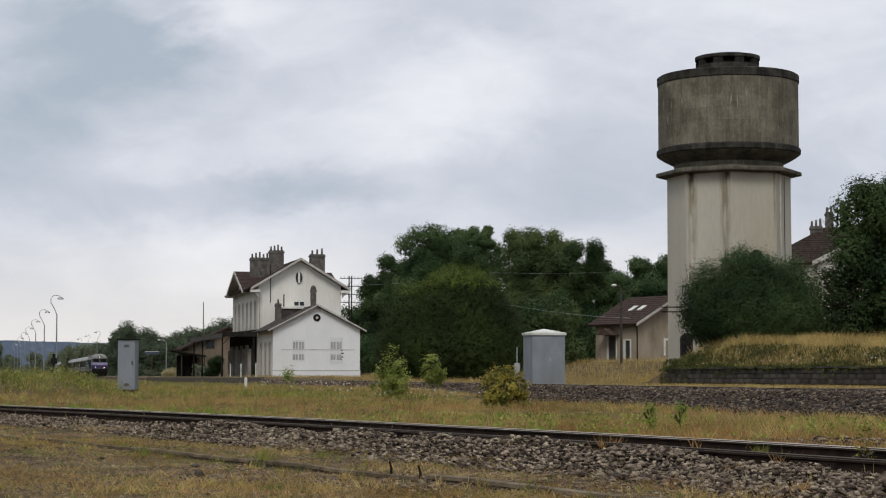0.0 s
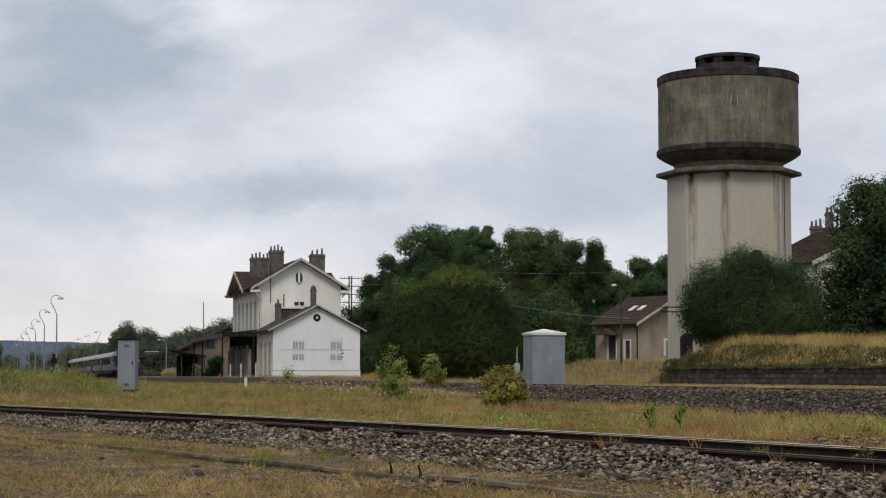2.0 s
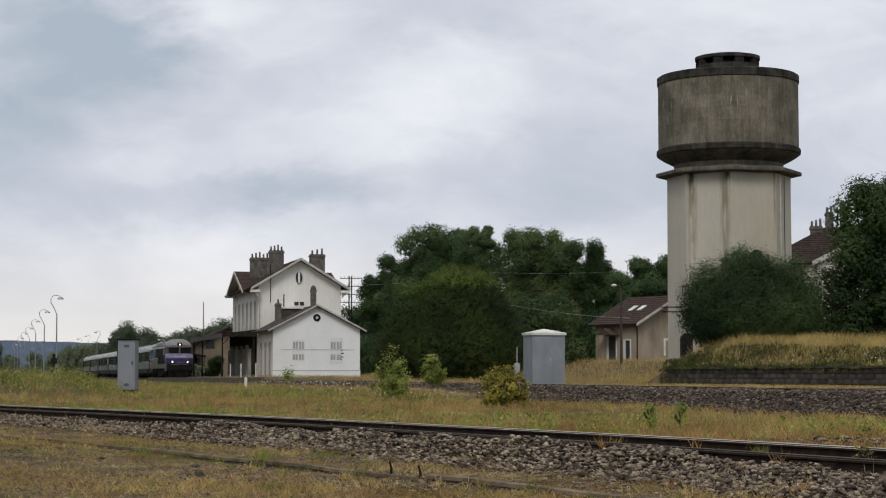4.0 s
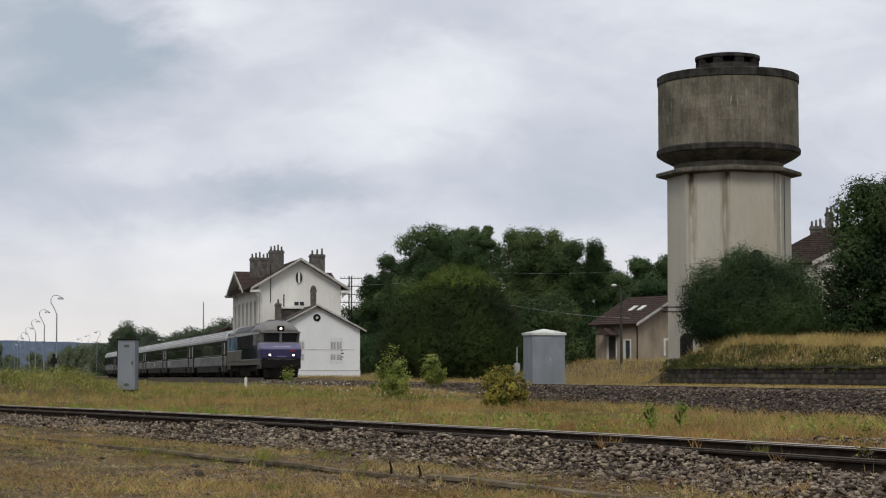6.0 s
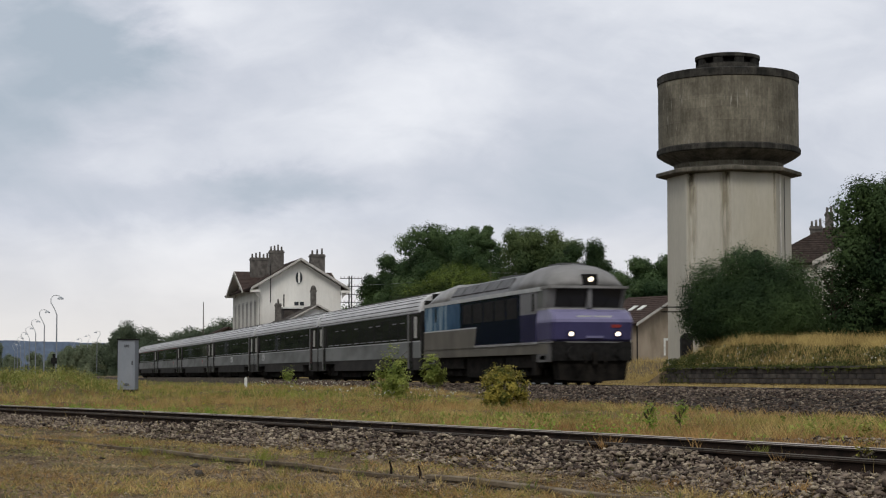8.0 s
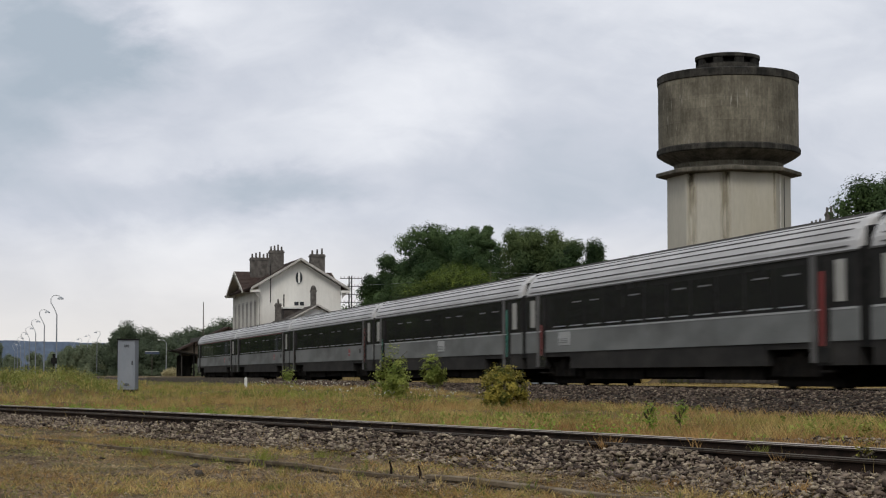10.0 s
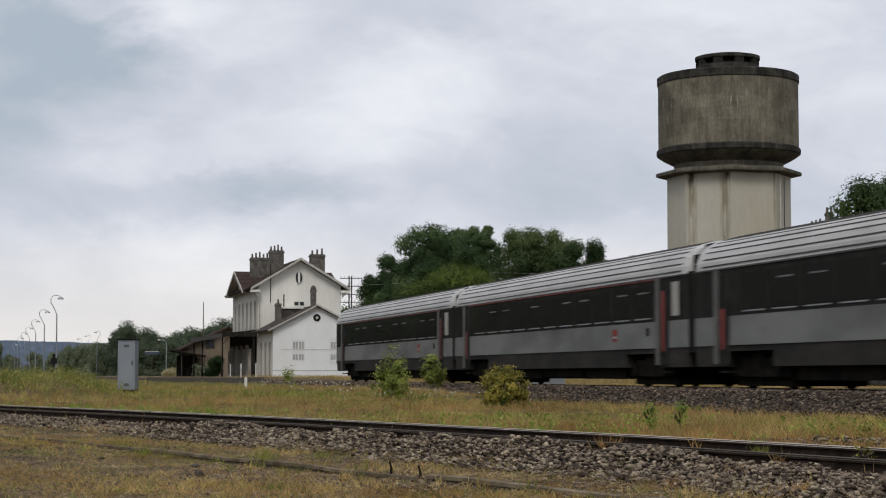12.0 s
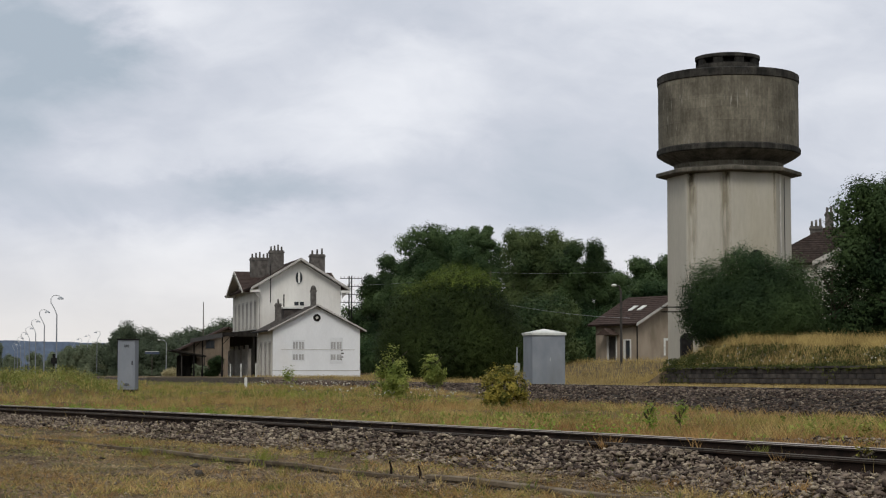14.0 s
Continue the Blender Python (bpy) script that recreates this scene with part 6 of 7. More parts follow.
def shoot_crown(name, label, cat, x, y, lumps, material, seed, shoots, per, leaf, reach, spring, lit_top=None, trunk=0.2):
    """A dense crown of leafy shoots over a few overlapping lumps (centre, radii), dark inside."""
    rng = np.random.default_rng(seed)
    z = float(ground_z(x, y))
    t = thing(name, label, cat, pose(x, y, z))
    bm = bmesh.new()
    for i in range(6):
        a = 2 * math.pi * i / 6 + seed
        r = lumps[0][3]
        tube(bm, [(0.2 * math.cos(a), 0.2 * math.sin(a), -0.2), (math.cos(a) * r * 0.25, math.sin(a) * r * 0.25, lumps[0][2] * 0.7), (math.cos(a) * r * 0.55, math.sin(a) * r * 0.55, lumps[0][2] * 1.3)], trunk, 7, 0.02)
    part("trunk", bm, M_BARK, t, "dark forked stems")
    area = np.array([l[3] * l[5] for l in lumps])
    which = rng.choice(len(lumps), shoots, p=area / area.sum())
    L = np.array(lumps)
    d = rng.normal(size=(shoots, 3))
    d /= np.linalg.norm(d, axis=1)[:, None]
    c, r = L[which, :3], L[which, 3:]
    root = c + d * r * rng.uniform(0.78, 0.95, shoots)[:, None]
    keep = np.ones(shoots, bool)
    for j, l in enumerate(L):
        inside = (((root - l[:3]) / l[3:]) ** 2).sum(1) < 0.5
        keep &= ~(inside & (which != j))
    keep &= root[:, 2] > 0.05
    root, d = root[keep], d[keep]
    way = d + np.array([0, 0, spring]) + rng.normal(0, 0.35, d.shape)
    way /= np.linalg.norm(way, axis=1)[:, None]
    size = reach * rng.uniform(0.5, 1.3, len(root))
    u = np.tile(np.linspace(0.0, 1.0, per), len(root))
    k = np.repeat(np.arange(len(root)), per)
    pts = root[k] + way[k] * (u * size[k])[:, None] + rng.normal(0, 0.05 + 0.05 * reach, (len(k), 3))
    pts[:, 2] = np.maximum(pts[:, 2], 0.03)
    out = d[k] + np.array([0, 0, 0.35])
    v, f = leaves(rng, pts, leaf, out=out, tri=True)
    # inner leaves close the crown
    m = len(pts) // 5
    w = rng.choice(len(L), m, p=area / area.sum())
    e = rng.normal(size=(m, 3))
    e /= np.linalg.norm(e, axis=1)[:, None]
    core = L[w, :3] + e * L[w, 3:] * rng.uniform(0.55, 0.8, m)[:, None]
    core[:, 2] = np.maximum(core[:, 2], 0.05)
    v2, f2 = leaves(rng, core, leaf * 2.4, out=e, tri=True)
    cr = new("crown", mesh_np("crown", np.concatenate([v, v2]), np.concatenate([f, f2 + len(v)]), material))
    cr.parent = t
    if lit_top is not None:
        # lighter leaves over the crown's top: the sky's light put into their colour
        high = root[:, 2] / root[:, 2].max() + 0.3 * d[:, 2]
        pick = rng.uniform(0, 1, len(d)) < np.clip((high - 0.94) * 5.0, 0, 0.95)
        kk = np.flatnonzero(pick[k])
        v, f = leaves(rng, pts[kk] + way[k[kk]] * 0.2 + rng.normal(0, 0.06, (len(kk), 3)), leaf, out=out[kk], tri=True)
        sh = new("fresh_growth", mesh_np("fresh_growth", v, f, lit_top))
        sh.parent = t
        sh["label"] = "lighter yellow-green top leaves, sky light put into their colour"
    return t


def plant(x, y, **kw):
    return tree(x=x, y=y, z=float(ground_z(x, y)), **kw)


# paler copy of the willow leaves, standing for its sky-lit top
M_LEAF_LIT_TOP = leafy("lit_willow_leaves", (0.108, 0.162, 0.026), (0.20, 0.255, 0.046), 0.6, 0.35, 0.5, vary=0.12)
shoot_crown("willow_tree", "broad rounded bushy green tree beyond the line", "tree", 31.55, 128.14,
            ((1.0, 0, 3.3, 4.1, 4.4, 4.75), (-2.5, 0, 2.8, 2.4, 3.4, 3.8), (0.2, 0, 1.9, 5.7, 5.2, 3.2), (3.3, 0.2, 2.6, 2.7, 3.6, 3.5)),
            M_LEAF_WILLOW, 2, 17000, 11, 0.052, 0.42, 0.5, M_LEAF_LIT_TOP)
WOOD = ((48.1, 230.2, 12.0, 3.2),
        (48.6, 219.9, 12.9, 3.4),
        (48.9, 209.4, 15.2, 4.2),
        (52.6, 215.5, 16.0, 4.4),
        (53.0, 205.3, 15.3, 3.7),
        (59.4, 220.1, 14.6, 4.2),
        (58.6, 200.3, 14.3, 3.5),
        (61.6, 206.2, 15.0, 4.6),
        (62.0, 198.9, 14.2, 3.6),
        (60.8, 186.9, 12.0, 3.1),
        (54.2, 210.0, 15.4, 2.6),
        (55.0, 206.0, 14.9, 1.5),
        (66.6, 194.8, 11.0, 3.2),
        (66.9, 189.6, 9.6, 3.0),
        (60.6, 165.3, 9.6, 3.0),
        (48.6, 158.5, 6.0, 3.4),
        (61.0, 185.8, 6.0, 4.0),
        (45.3, 153.6, 5.6, 4.0),
        (46.8, 235.6, 8.0, 3.5),
        (43.3, 210.7, 4.0, 3.4),
        (32.6, 146.5, 3.4, 2.4),
        (34.6, 146.0, 3.8, 3.6),
        (39.0, 144.9, 4.0, 3.6))
for i, (x, y, h, r) in enumerate(WOOD):
    plant(x, y, name="oak_tree", label="tall dark green tree in the wood behind the line" if h > 8 else "low dark green thicket at the wood's edge", group="trees of the wood", height=h * 1.08, rx=r, material=M_LEAF_OLIVE if i in (6, 7, 8, 15, 17) else M_LEAF_MID if i % 3 else M_LEAF_DARK, seed=20 + i, n=46000 if h > 8 else 20000, leaf=0.105, spread=0.45, base=0.02, k=44, tri=True, broad=1.5)
FAR_WOOD = ((1.4, 308.4, 4.2, 1.6),
            (18.7, 448.4, 5.2, 2.4),
            (21.5, 437.4, 6.0, 3.0),
            (23.8, 405.9, 6.6, 3.6),
            (26.0, 390.0, 9.2, 5),
            (29.1, 384.1, 10.4, 5.5),
            (33.4, 393.3, 9.0, 5),
            (37.2, 397.5, 8.2, 5),
            (39.4, 386.8, 8.8, 5),
            (41.6, 381.0, 9.6, 5),
            (46.0, 390.2, 10.2, 5.5),
            (47.8, 379.5, 11.4, 5.5),
            (49.5, 368.8, 11.4, 5.0),
            (21.7, 530.0, 7.5, 4.5),
            (26.3, 528.9, 8.3, 5.0),
            (30.4, 507.3, 7.2, 4.5),
            (38.5, 402.4, 8.6, 5.0),
            (40.4, 391.6, 9.0, 5.0),
            (42.1, 380.9, 9.2, 5.0),
            (43.8, 370.2, 9.4, 5.0),
            (46.5, 369.5, 10.0, 5.0),
            (28.0, 338.0, 5.7, 3.6),
            (29.8, 327.3, 5.2, 3.8),
            (32.0, 321.6, 5.5, 4.0),
            (35.6, 331.0, 6.2, 4.2),
            (37.7, 325.4, 6.4, 4.2),
            (40.8, 329.7, 6.9, 4.2))
FAR_WOOD += tuple((0.3 + 5.2 * k + 1.5 * math.sin(k * 2.1), 690 + 24 * math.sin(k * 1.7), 6.6 + 1.6 * math.sin(k * 2.9), 4.6) for k in range(7))
for i, (x, y, h, r) in enumerate(FAR_WOOD):
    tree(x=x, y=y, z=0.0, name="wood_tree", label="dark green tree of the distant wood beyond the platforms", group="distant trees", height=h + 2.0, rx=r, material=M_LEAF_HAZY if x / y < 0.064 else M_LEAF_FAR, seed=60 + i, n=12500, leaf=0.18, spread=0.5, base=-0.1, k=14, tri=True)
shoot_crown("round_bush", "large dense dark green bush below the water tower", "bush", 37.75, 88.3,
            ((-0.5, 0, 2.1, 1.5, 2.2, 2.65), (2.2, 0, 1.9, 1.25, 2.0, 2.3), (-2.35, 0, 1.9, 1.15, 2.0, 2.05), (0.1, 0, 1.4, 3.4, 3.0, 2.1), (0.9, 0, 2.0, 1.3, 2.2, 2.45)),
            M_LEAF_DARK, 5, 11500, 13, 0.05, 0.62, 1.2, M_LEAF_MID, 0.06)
plant(46.45, 91.1, name="ash_tree", label="tall dark leafy tree beside the house", height=10.3, rx=3.3, material=M_LEAF_DARK, seed=6, n=40000, leaf=0.08, spread=0.7, tri=True, base=0.0, k=34, broad=1.4)
plant(43.27, 90.28, name="ash_tree", label="lower dark leafy tree beside the house", height=6.6, rx=2.0, material=M_LEAF_DARK, seed=16, n=9500, clumps=230, leaf=0.08, spread=0.26, base=-0.02, k=12)
plant(43.78, 91.21, name="ash_tree", label="low dark leafy growth at the foot of the trees", height=3.9, rx=2.0, material=M_LEAF_DARK, seed=17, n=8000, clumps=200, leaf=0.085, spread=0.25, base=-0.1, k=12)
plant(45.90, 91.72, name="ash_tree", label="low dark leafy growth at the foot of the trees", height=4.4, rx=2.4, material=M_LEAF_DARK, seed=18, n=7000, clumps=150, leaf=0.085, spread=0.25, base=-0.1, k=12)
plant(46.10, 88.59, name="ash_tree", label="low dark leafy growth at the foot of the trees", height=5.0, rx=2.4, material=M_LEAF_DARK, seed=19, n=7000, clumps=150, leaf=0.085, spread=0.25, base=-0.1, k=12)
plant(26.0, 219.5, name="shrub", label="dark green shrub growing behind the platform canopy", cat="shrub", height=2.7, rx=1.3, material=M_LEAF_DARK, seed=41, n=8000, leaf=0.09, spread=0.3, base=-0.05, k=12, trunk=0.04, tri=True)
plant(24.4, 222.0, name="shrub", label="low green shrub growing behind the platform canopy", cat="shrub", height=1.6, rx=1.2, material=M_LEAF_HAZY, seed=42, n=5000, leaf=0.09, spread=0.3, base=-0.05, k=12, trunk=0.04, tri=True)
plant(11.46, 52.79, name="sapling", label="light green leafy sapling in the grass", cat="sapling", height=1.85, rx=0.62, material=M_LEAF_FRESH, seed=7, n=3400, clumps=150, leaf=0.04, spread=0.075, base=0.0, trunk=0.015)
plant(16.24, 68.09, name="sapling", label="small green sapling on the ballast edge", cat="sapling", height=1.7, rx=0.62, material=M_LEAF_FRESH, seed=8, n=2600, clumps=120, leaf=0.045, spread=0.08, base=0.0, trunk=0.015)
plant(12.09, 43.37, name="yellow_bush", label="low yellow-green bush at the ballast edge", cat="bush", height=1.12, rx=0.7, material=M_LEAF_YELLOW, seed=9, n=8500, clumps=260, leaf=0.032, spread=0.055, base=-0.05, k=22, dome=True, trunk=0.02)
plant(11.75, 74.37, name="weed", label="straggly green weed at the ballast edge", cat="weed", height=1.0, rx=0.4, material=M_LEAF_FRESH, seed=12, n=260, clumps=22, leaf=0.05, spread=0.09, base=0.05, trunk=0.012)
plant(8.2, 22.46, name="weed", label="bright green feathery weed beside the siding", cat="weed", height=0.56, rx=0.13, material=M_WEED_BRIGHT, seed=13, n=620, clumps=75, leaf=0.015, spread=0.022, base=-0.1, trunk=0.003)
plant(8.58, 22.36, name="weed", label="bright green feathery weed beside the siding", cat="weed", height=0.56, rx=0.13, material=M_WEED_BRIGHT, seed=14, n=620, clumps=75, leaf=0.015, spread=0.022, base=-0.1, trunk=0.003)
plant(7.45, 15.0, name="weed", label="yellow-flowered weed growing against the rail", cat="weed", height=0.2, rx=0.16, material=M_LEAF_YELLOW, seed=15, n=260, clumps=22, leaf=0.016, spread=0.025, base=0.1, trunk=0.006)


def build_unseen_woods():
    """Unseen woods added behind the camera and along its left, to darken reflections."""
    rng = np.random.default_rng(77)
    n = 26000
    az = np.radians(rng.uniform(45, 330, n))
    r = rng.uniform(75, 84, n)
    pts = np.c_[np.sin(az) * r, np.cos(az) * r, np.zeros(n)]
    pts = pts[np.abs(pts[:, 0] - TRACK_X) > 5]
    m = 26000
    y = rng.uniform(55, 520, m)
    left = np.c_[rng.uniform(-26, -16, m) - 0.02 * y, y, np.zeros(m)]
    pts = np.concatenate([pts, left])
    s = pts[:, 0] * 0.31 + pts[:, 1] * 0.17
    top = 12.5 + 2.5 * np.sin(s) + 1.5 * np.sin(s * 2.7)
    pts[:, 2] = rng.uniform(0, 1, len(pts)) ** 0.8 * top - 0.5
    v, f = leaves(rng, pts, 1.3)
    y = rng.uniform(500, 2400, 12000)
    far = np.c_[rng.uniform(-40, -28, 12000) - 0.012 * y, y, rng.uniform(-0.5, 16, 12000)]
    v2, f2 = leaves(rng, far, 3.4)
    v, f = np.concatenate([v, v2]), np.concatenate([f, f2 + len(v)])
    ob = new("rear_woods", mesh_np("rear_woods", v, f, M_LEAF_DARK))
    tagged(ob, "unseen dense dark green woods, added to darken reflections", "woods", kind="stuff")


build_unseen_woods()


# ---- grass ----
def grass(name, label, rng, x, y, height, width, material, lean=0.4):
    v, f = blades(rng, x, y, ground_z(x, y) - 0.01, height, width, lean)
    ob = new(name, mesh_np(name, v, f, material))
    return tagged(ob, label, "grass", kind="stuff")


def view_points(rng, n, d0, d1, power=1.0, wide=0.26):
    """Places spread over the stretch of ground between two depths."""
    d = d0 + (d1 - d0) * rng.uniform(0, 1, n) ** power
    b = rng.uniform(-wide, wide, n)
    s, c = math.sin(radians(HEADING)), math.cos(radians(HEADING))
    return b * d * c + d * s, -b * d * s + d * c


def siding_distance(x, y):
    """How far a place lies in front of the siding's far rail (negative: beyond it)."""
    return (curve_x(y, SIDING) - x) / math.hypot(1, 0.36)


def patchy(x, y, s, seed):
    """Slow variation over the ground, 0 to 1."""
    return 0.5 + 0.2 * np.sin(x * s + seed) * np.cos(y * s * 0.8 - seed) + 0.17 * np.sin((x + y) * s * 0.43 + seed * 2) + 0.13 * np.sin(x * s * 2.7 - seed) * np.sin(y * s * 2.3 + seed)


def tufts(rng, x, y, per, spread):
    """Blades gathered in tufts: their places and the tuft that each belongs to."""
    k = np.repeat(np.arange(len(x)), per)
    a, r = rng.uniform(0, 2 * np.pi, len(k)), np.abs(rng.normal(0, 1, len(k))) * spread
    return x[k] + np.cos(a) * r, y[k] + np.sin(a) * r, k


def build_grass():
    rng = np.random.default_rng(21)
    rows = (("dry_grass", "dry straw-coloured grass between the tracks", M_DRY, 18500, 0.05, 0.27, 1.0, 0.3, 0.75),
            ("green_grass", "green weeds and grass between the tracks", M_GREEN, 12500, 0.04, 0.22, 4.0, 0.15, 0.75),
            ("brown_grass", "reddish brown seeding grass between the tracks", M_RUST, 13500, 0.06, 0.28, 7.0, 0.2, 0.55))
    for name, label, mat, n, hmin, hmax, seed, base, scale in rows:
        x, y = view_points(rng, n, 15, 75, 1.25)
        d = siding_distance(x, y)
        p = patchy(x, y, scale, seed)
        k = (d < -0.5) & (x < 15.2) & (rng.uniform(0, 1, n) < base + 2.0 * np.clip(p - 0.35, 0, 1))
        x, y, p = x[k], y[k], p[k]
        th = rng.uniform(0.35, 1.0, len(x)) ** 1.4 * (0.5 + 0.8 * p)
        bx, by, t = tufts(rng, x, y, 14, 0.09)
        k = siding_distance(bx, by) < -0.35
        bx, by, t = bx[k], by[k], t[k]
        grass(name, label, rng, bx, by, (hmin + (hmax - hmin) * rng.uniform(0.2, 1, len(bx)) ** 1.3) * th[t], rng.uniform(0.003, 0.008, len(bx)), mat, 0.9)
    # broad-leaved weeds low in the strip
    x, y = view_points(rng, 1500, 17, 70, 1.2)
    k = (siding_distance(x, y) < -0.6) & (x < 14.8) & (patchy(x, y, 0.6, 2.4) > 0.56)
    bx, by, t = tufts(rng, x[k], y[k], 16, 0.1)
    v, f = leaves(rng, np.c_[bx, by, ground_z(bx, by) + rng.uniform(0.01, 0.16, len(bx))], 0.028)
    tagged(new("low_weeds", mesh_np("low_weeds", v, f, M_LEAF_FRESH)), "low broad-leaved green weeds among the grass", "weeds", kind="stuff")
    # dead straw lying on the gravelly ground before the siding
    n = 190000
    x, y = view_points(rng, n, 10.5, 34, 1.1)
    k = (siding_distance(x, y) > 2.5) & (rng.uniform(0, 1, n) < 0.15 + 1.6 * np.clip(patchy(x, y, 1.3, 2.0) - 0.3, 0, 1))
    x, y = x[k], y[k]
    v, f = litter(rng, x, y, ground_z(x, y) + rng.uniform(0.0, 0.018, len(x)), rng.uniform(0.015, 0.055, len(x)), rng.uniform(0.001, 0.0032, len(x)))
    tagged(new("straw_litter", mesh_np("straw_litter", v, f, M_LITTER)), "flattened dead straw lying on gravelly ground", "straw", kind="stuff")
    for name, label, mat, n, hmin, hmax, seed in (("short_dry_grass", "short brown dry grass on gravelly ground", M_RUST, 12000, 0.012, 0.06, 2.0), ("short_straw", "cut straw-coloured grass on gravelly ground", M_DRY, 10000, 0.014, 0.075, 5.0), ("short_green_grass", "sparse short green grass on gravelly ground", M_GREEN, 6500, 0.012, 0.06, 9.0)):
        x, y = view_points(rng, n, 10.5, 32, 1.1)
        d = siding_distance(x, y)
        p = patchy(x, y, 1.7, seed)
        k = (d > 2.6) & (rng.uniform(0, 1, n) < 0.1 + 2.2 * np.clip(p - 0.4, 0, 1))
        bx, by, t = tufts(rng, x[k], y[k], 14, 0.07)
        th = rng.uniform(0.4, 1.3, k.sum())
        grass(name, label, rng, bx, by, rng.uniform(hmin, hmax, len(bx)) * th[t], rng.uniform(0.0025, 0.007, len(bx)), mat, 1.5)
    ex = rng.uniform(10.5, 30, 130)
    off = rng.normal(0, 0.4, 130)
    ox = curve_x(ex, EDGE) + off
    bx, by, t = tufts(rng, ox, ex, 26, 0.05)
    th = rng.uniform(0.3, 0.9, 130)
    for name, label, mat, keep in (("edge_weeds", "green weeds along the old buried rail", M_GREEN, t % 3 == 0), ("edge_straw", "straw tufts along the old buried rail", M_DRY, t % 3 != 0)):
        grass(name, label, rng, bx[keep], by[keep], rng.uniform(0.04, 0.17, keep.sum()) * th[t[keep]], rng.uniform(0.003, 0.007, keep.sum()), mat, 0.9)
    n = 46000
    x, y = view_points(rng, n, 10.5, 30, 1.0)
    k = (siding_distance(x, y) > 2.8) & (patchy(x, y, 1.1, 3.0) + rng.normal(0, 0.08, n) > 0.47)
    x, y = x[k], y[k]
    sv, sf = stones(rng, x, y, ground_z(x, y) + 0.002, rng.uniform(0.006, 0.022, len(x)), 0.45)
    tagged(new("gravel", mesh_np("gravel", sv, sf, M_STONE)), "scattered grey gravel in short grass", "gravel", kind="stuff")
    # stalks standing in the ballast and between the rails
    n = 2200
    y = rng.uniform(9, 42, n)
    d = rng.uniform(-0.4, 3.4, n)
    c = np.array([siding_place(a, b) for a, b in zip(y, d)])
    k = patchy(c[:, 0], c[:, 1], 2.6, 6.0) > 0.6
    c = c[k]
    v, f = blades(rng, c[:, 0], c[:, 1], np.full(len(c), -0.45), rng.uniform(0.05, 0.2, len(c)), rng.uniform(0.002, 0.005, len(c)), 0.6)
    tagged(new("ballast_stalks", mesh_np("ballast_stalks", v, f, M_DRY)), "thin dry stalks among the ballast stones", "grass", kind="stuff")
    x, y = view_points(rng, 110000, 60, 190, 1.4)
    k = (x > 23) & ((x < QUAY_X - 0.2) | (x > QUAY_X + 1.9))
    x, y = x[k], y[k]
    grass("meadow_grass", "tall dry meadow grass beyond the line", rng, x, y, rng.uniform(0.12, 0.6, len(x)) * np.where(x > QUAY_X, 0.6 + 0.7 * patchy(x, y, 0.9, 1.0), np.where(y < 93, 0.17, 0.5)), rng.uniform(0.01, 0.024, len(x)), M_DRY, 0.7)
    # brambles along the top of the quay, hanging over its coping in places
    n = 24000
    y = rng.uniform(56, 88.4, n)
    u = rng.uniform(0, 1, n)
    x = QUAY_X - 0.22 + 2.5 * u
    hang = patchy(x * 0, y, 1.4, 2.0)
    top = ground_z(np.maximum(x, QUAY_X + 0.1), y)
    lift = rng.uniform(0, 1, n) * (0.05 + 0.36 * patchy(x, y, 1.3, 3.0)) * np.interp(x, [QUAY_X - 0.2, QUAY_X + 0.4, QUAY_X + 2.3], [0.5, 0.9, 0.55])
    drop = np.where(x < QUAY_X - 0.05, rng.uniform(0, 1, n) * 0.6 * np.clip(hang - 0.5, 0, 1) * 2.2, 0)
    v, f = leaves(rng, np.c_[x, y, top + lift - drop], 0.055)
    tagged(new("quay_brambles", mesh_np("quay_brambles", v, f, M_WEED)), "dark green brambles along the top of the quay", "brambles", kind="stuff")
    # a heap of dry growth beside the platform
    a, r = rng.uniform(0, 2 * np.pi, 5200), np.sqrt(rng.uniform(0, 1, 5200))
    x, y = 25.9 + np.cos(a) * r * 2.2, 262 + np.sin(a) * r * 1.4
    v, f = blades(rng, x, y, 0.1 + 1.0 * np.sqrt(1 - r * r) * rng.uniform(0, 1, 5200), rng.uniform(0.25, 0.6, 5200), rng.uniform(0.04, 0.09, 5200), 1.1)
    tagged(new("dry_thicket", mesh_np("dry_thicket", v, f, M_PALE)), "low heap of pale dry growth beside the platform", "thicket", kind="stuff")
    y = rng.uniform(56, 96, 34000)
    x = QUAY_X + 0.15 + 6.5 * rng.uniform(0, 1, 34000) ** 0.8
    grass("bank_straw", "tall golden grass on the bank above the quay", rng, x, y, rng.uniform(0.2, 0.7, len(x)) * (0.25 + 1.1 * patchy(x, y, 1.2, 1.0)), rng.uniform(0.007, 0.015, len(x)), M_DRY, 0.7)
    x, y = rng.uniform(QUAY_X + 0.1, QUAY_X + 1.7, 260), rng.uniform(60, 92, 260)
    k = patchy(x, y, 1.7, 5.0) > 0.52
    x, y = x[k], y[k]
    v, f = leaves(rng, np.c_[x, y, ground_z(x, y) + rng.uniform(0.25, 0.6, len(x))], 0.045)
    tagged(new("bank_flowers", mesh_np("bank_flowers", v, f, M_FLOWER)), "small white umbel flowers on the bank", "flowers", kind="stuff")
    # overgrown end of the quay
    n = 3600
    y = rng.uniform(84.5, 88.6, n)
    x = QUAY_X + rng.uniform(-0.15, 1.2, n)
    v, f = leaves(rng, np.c_[x, y, ground_z(x, y) + rng.uniform(0, 1, n) ** 1.5 * (0.2 + 0.6 * patchy(x, y, 1.1, 1.0))], 0.06)
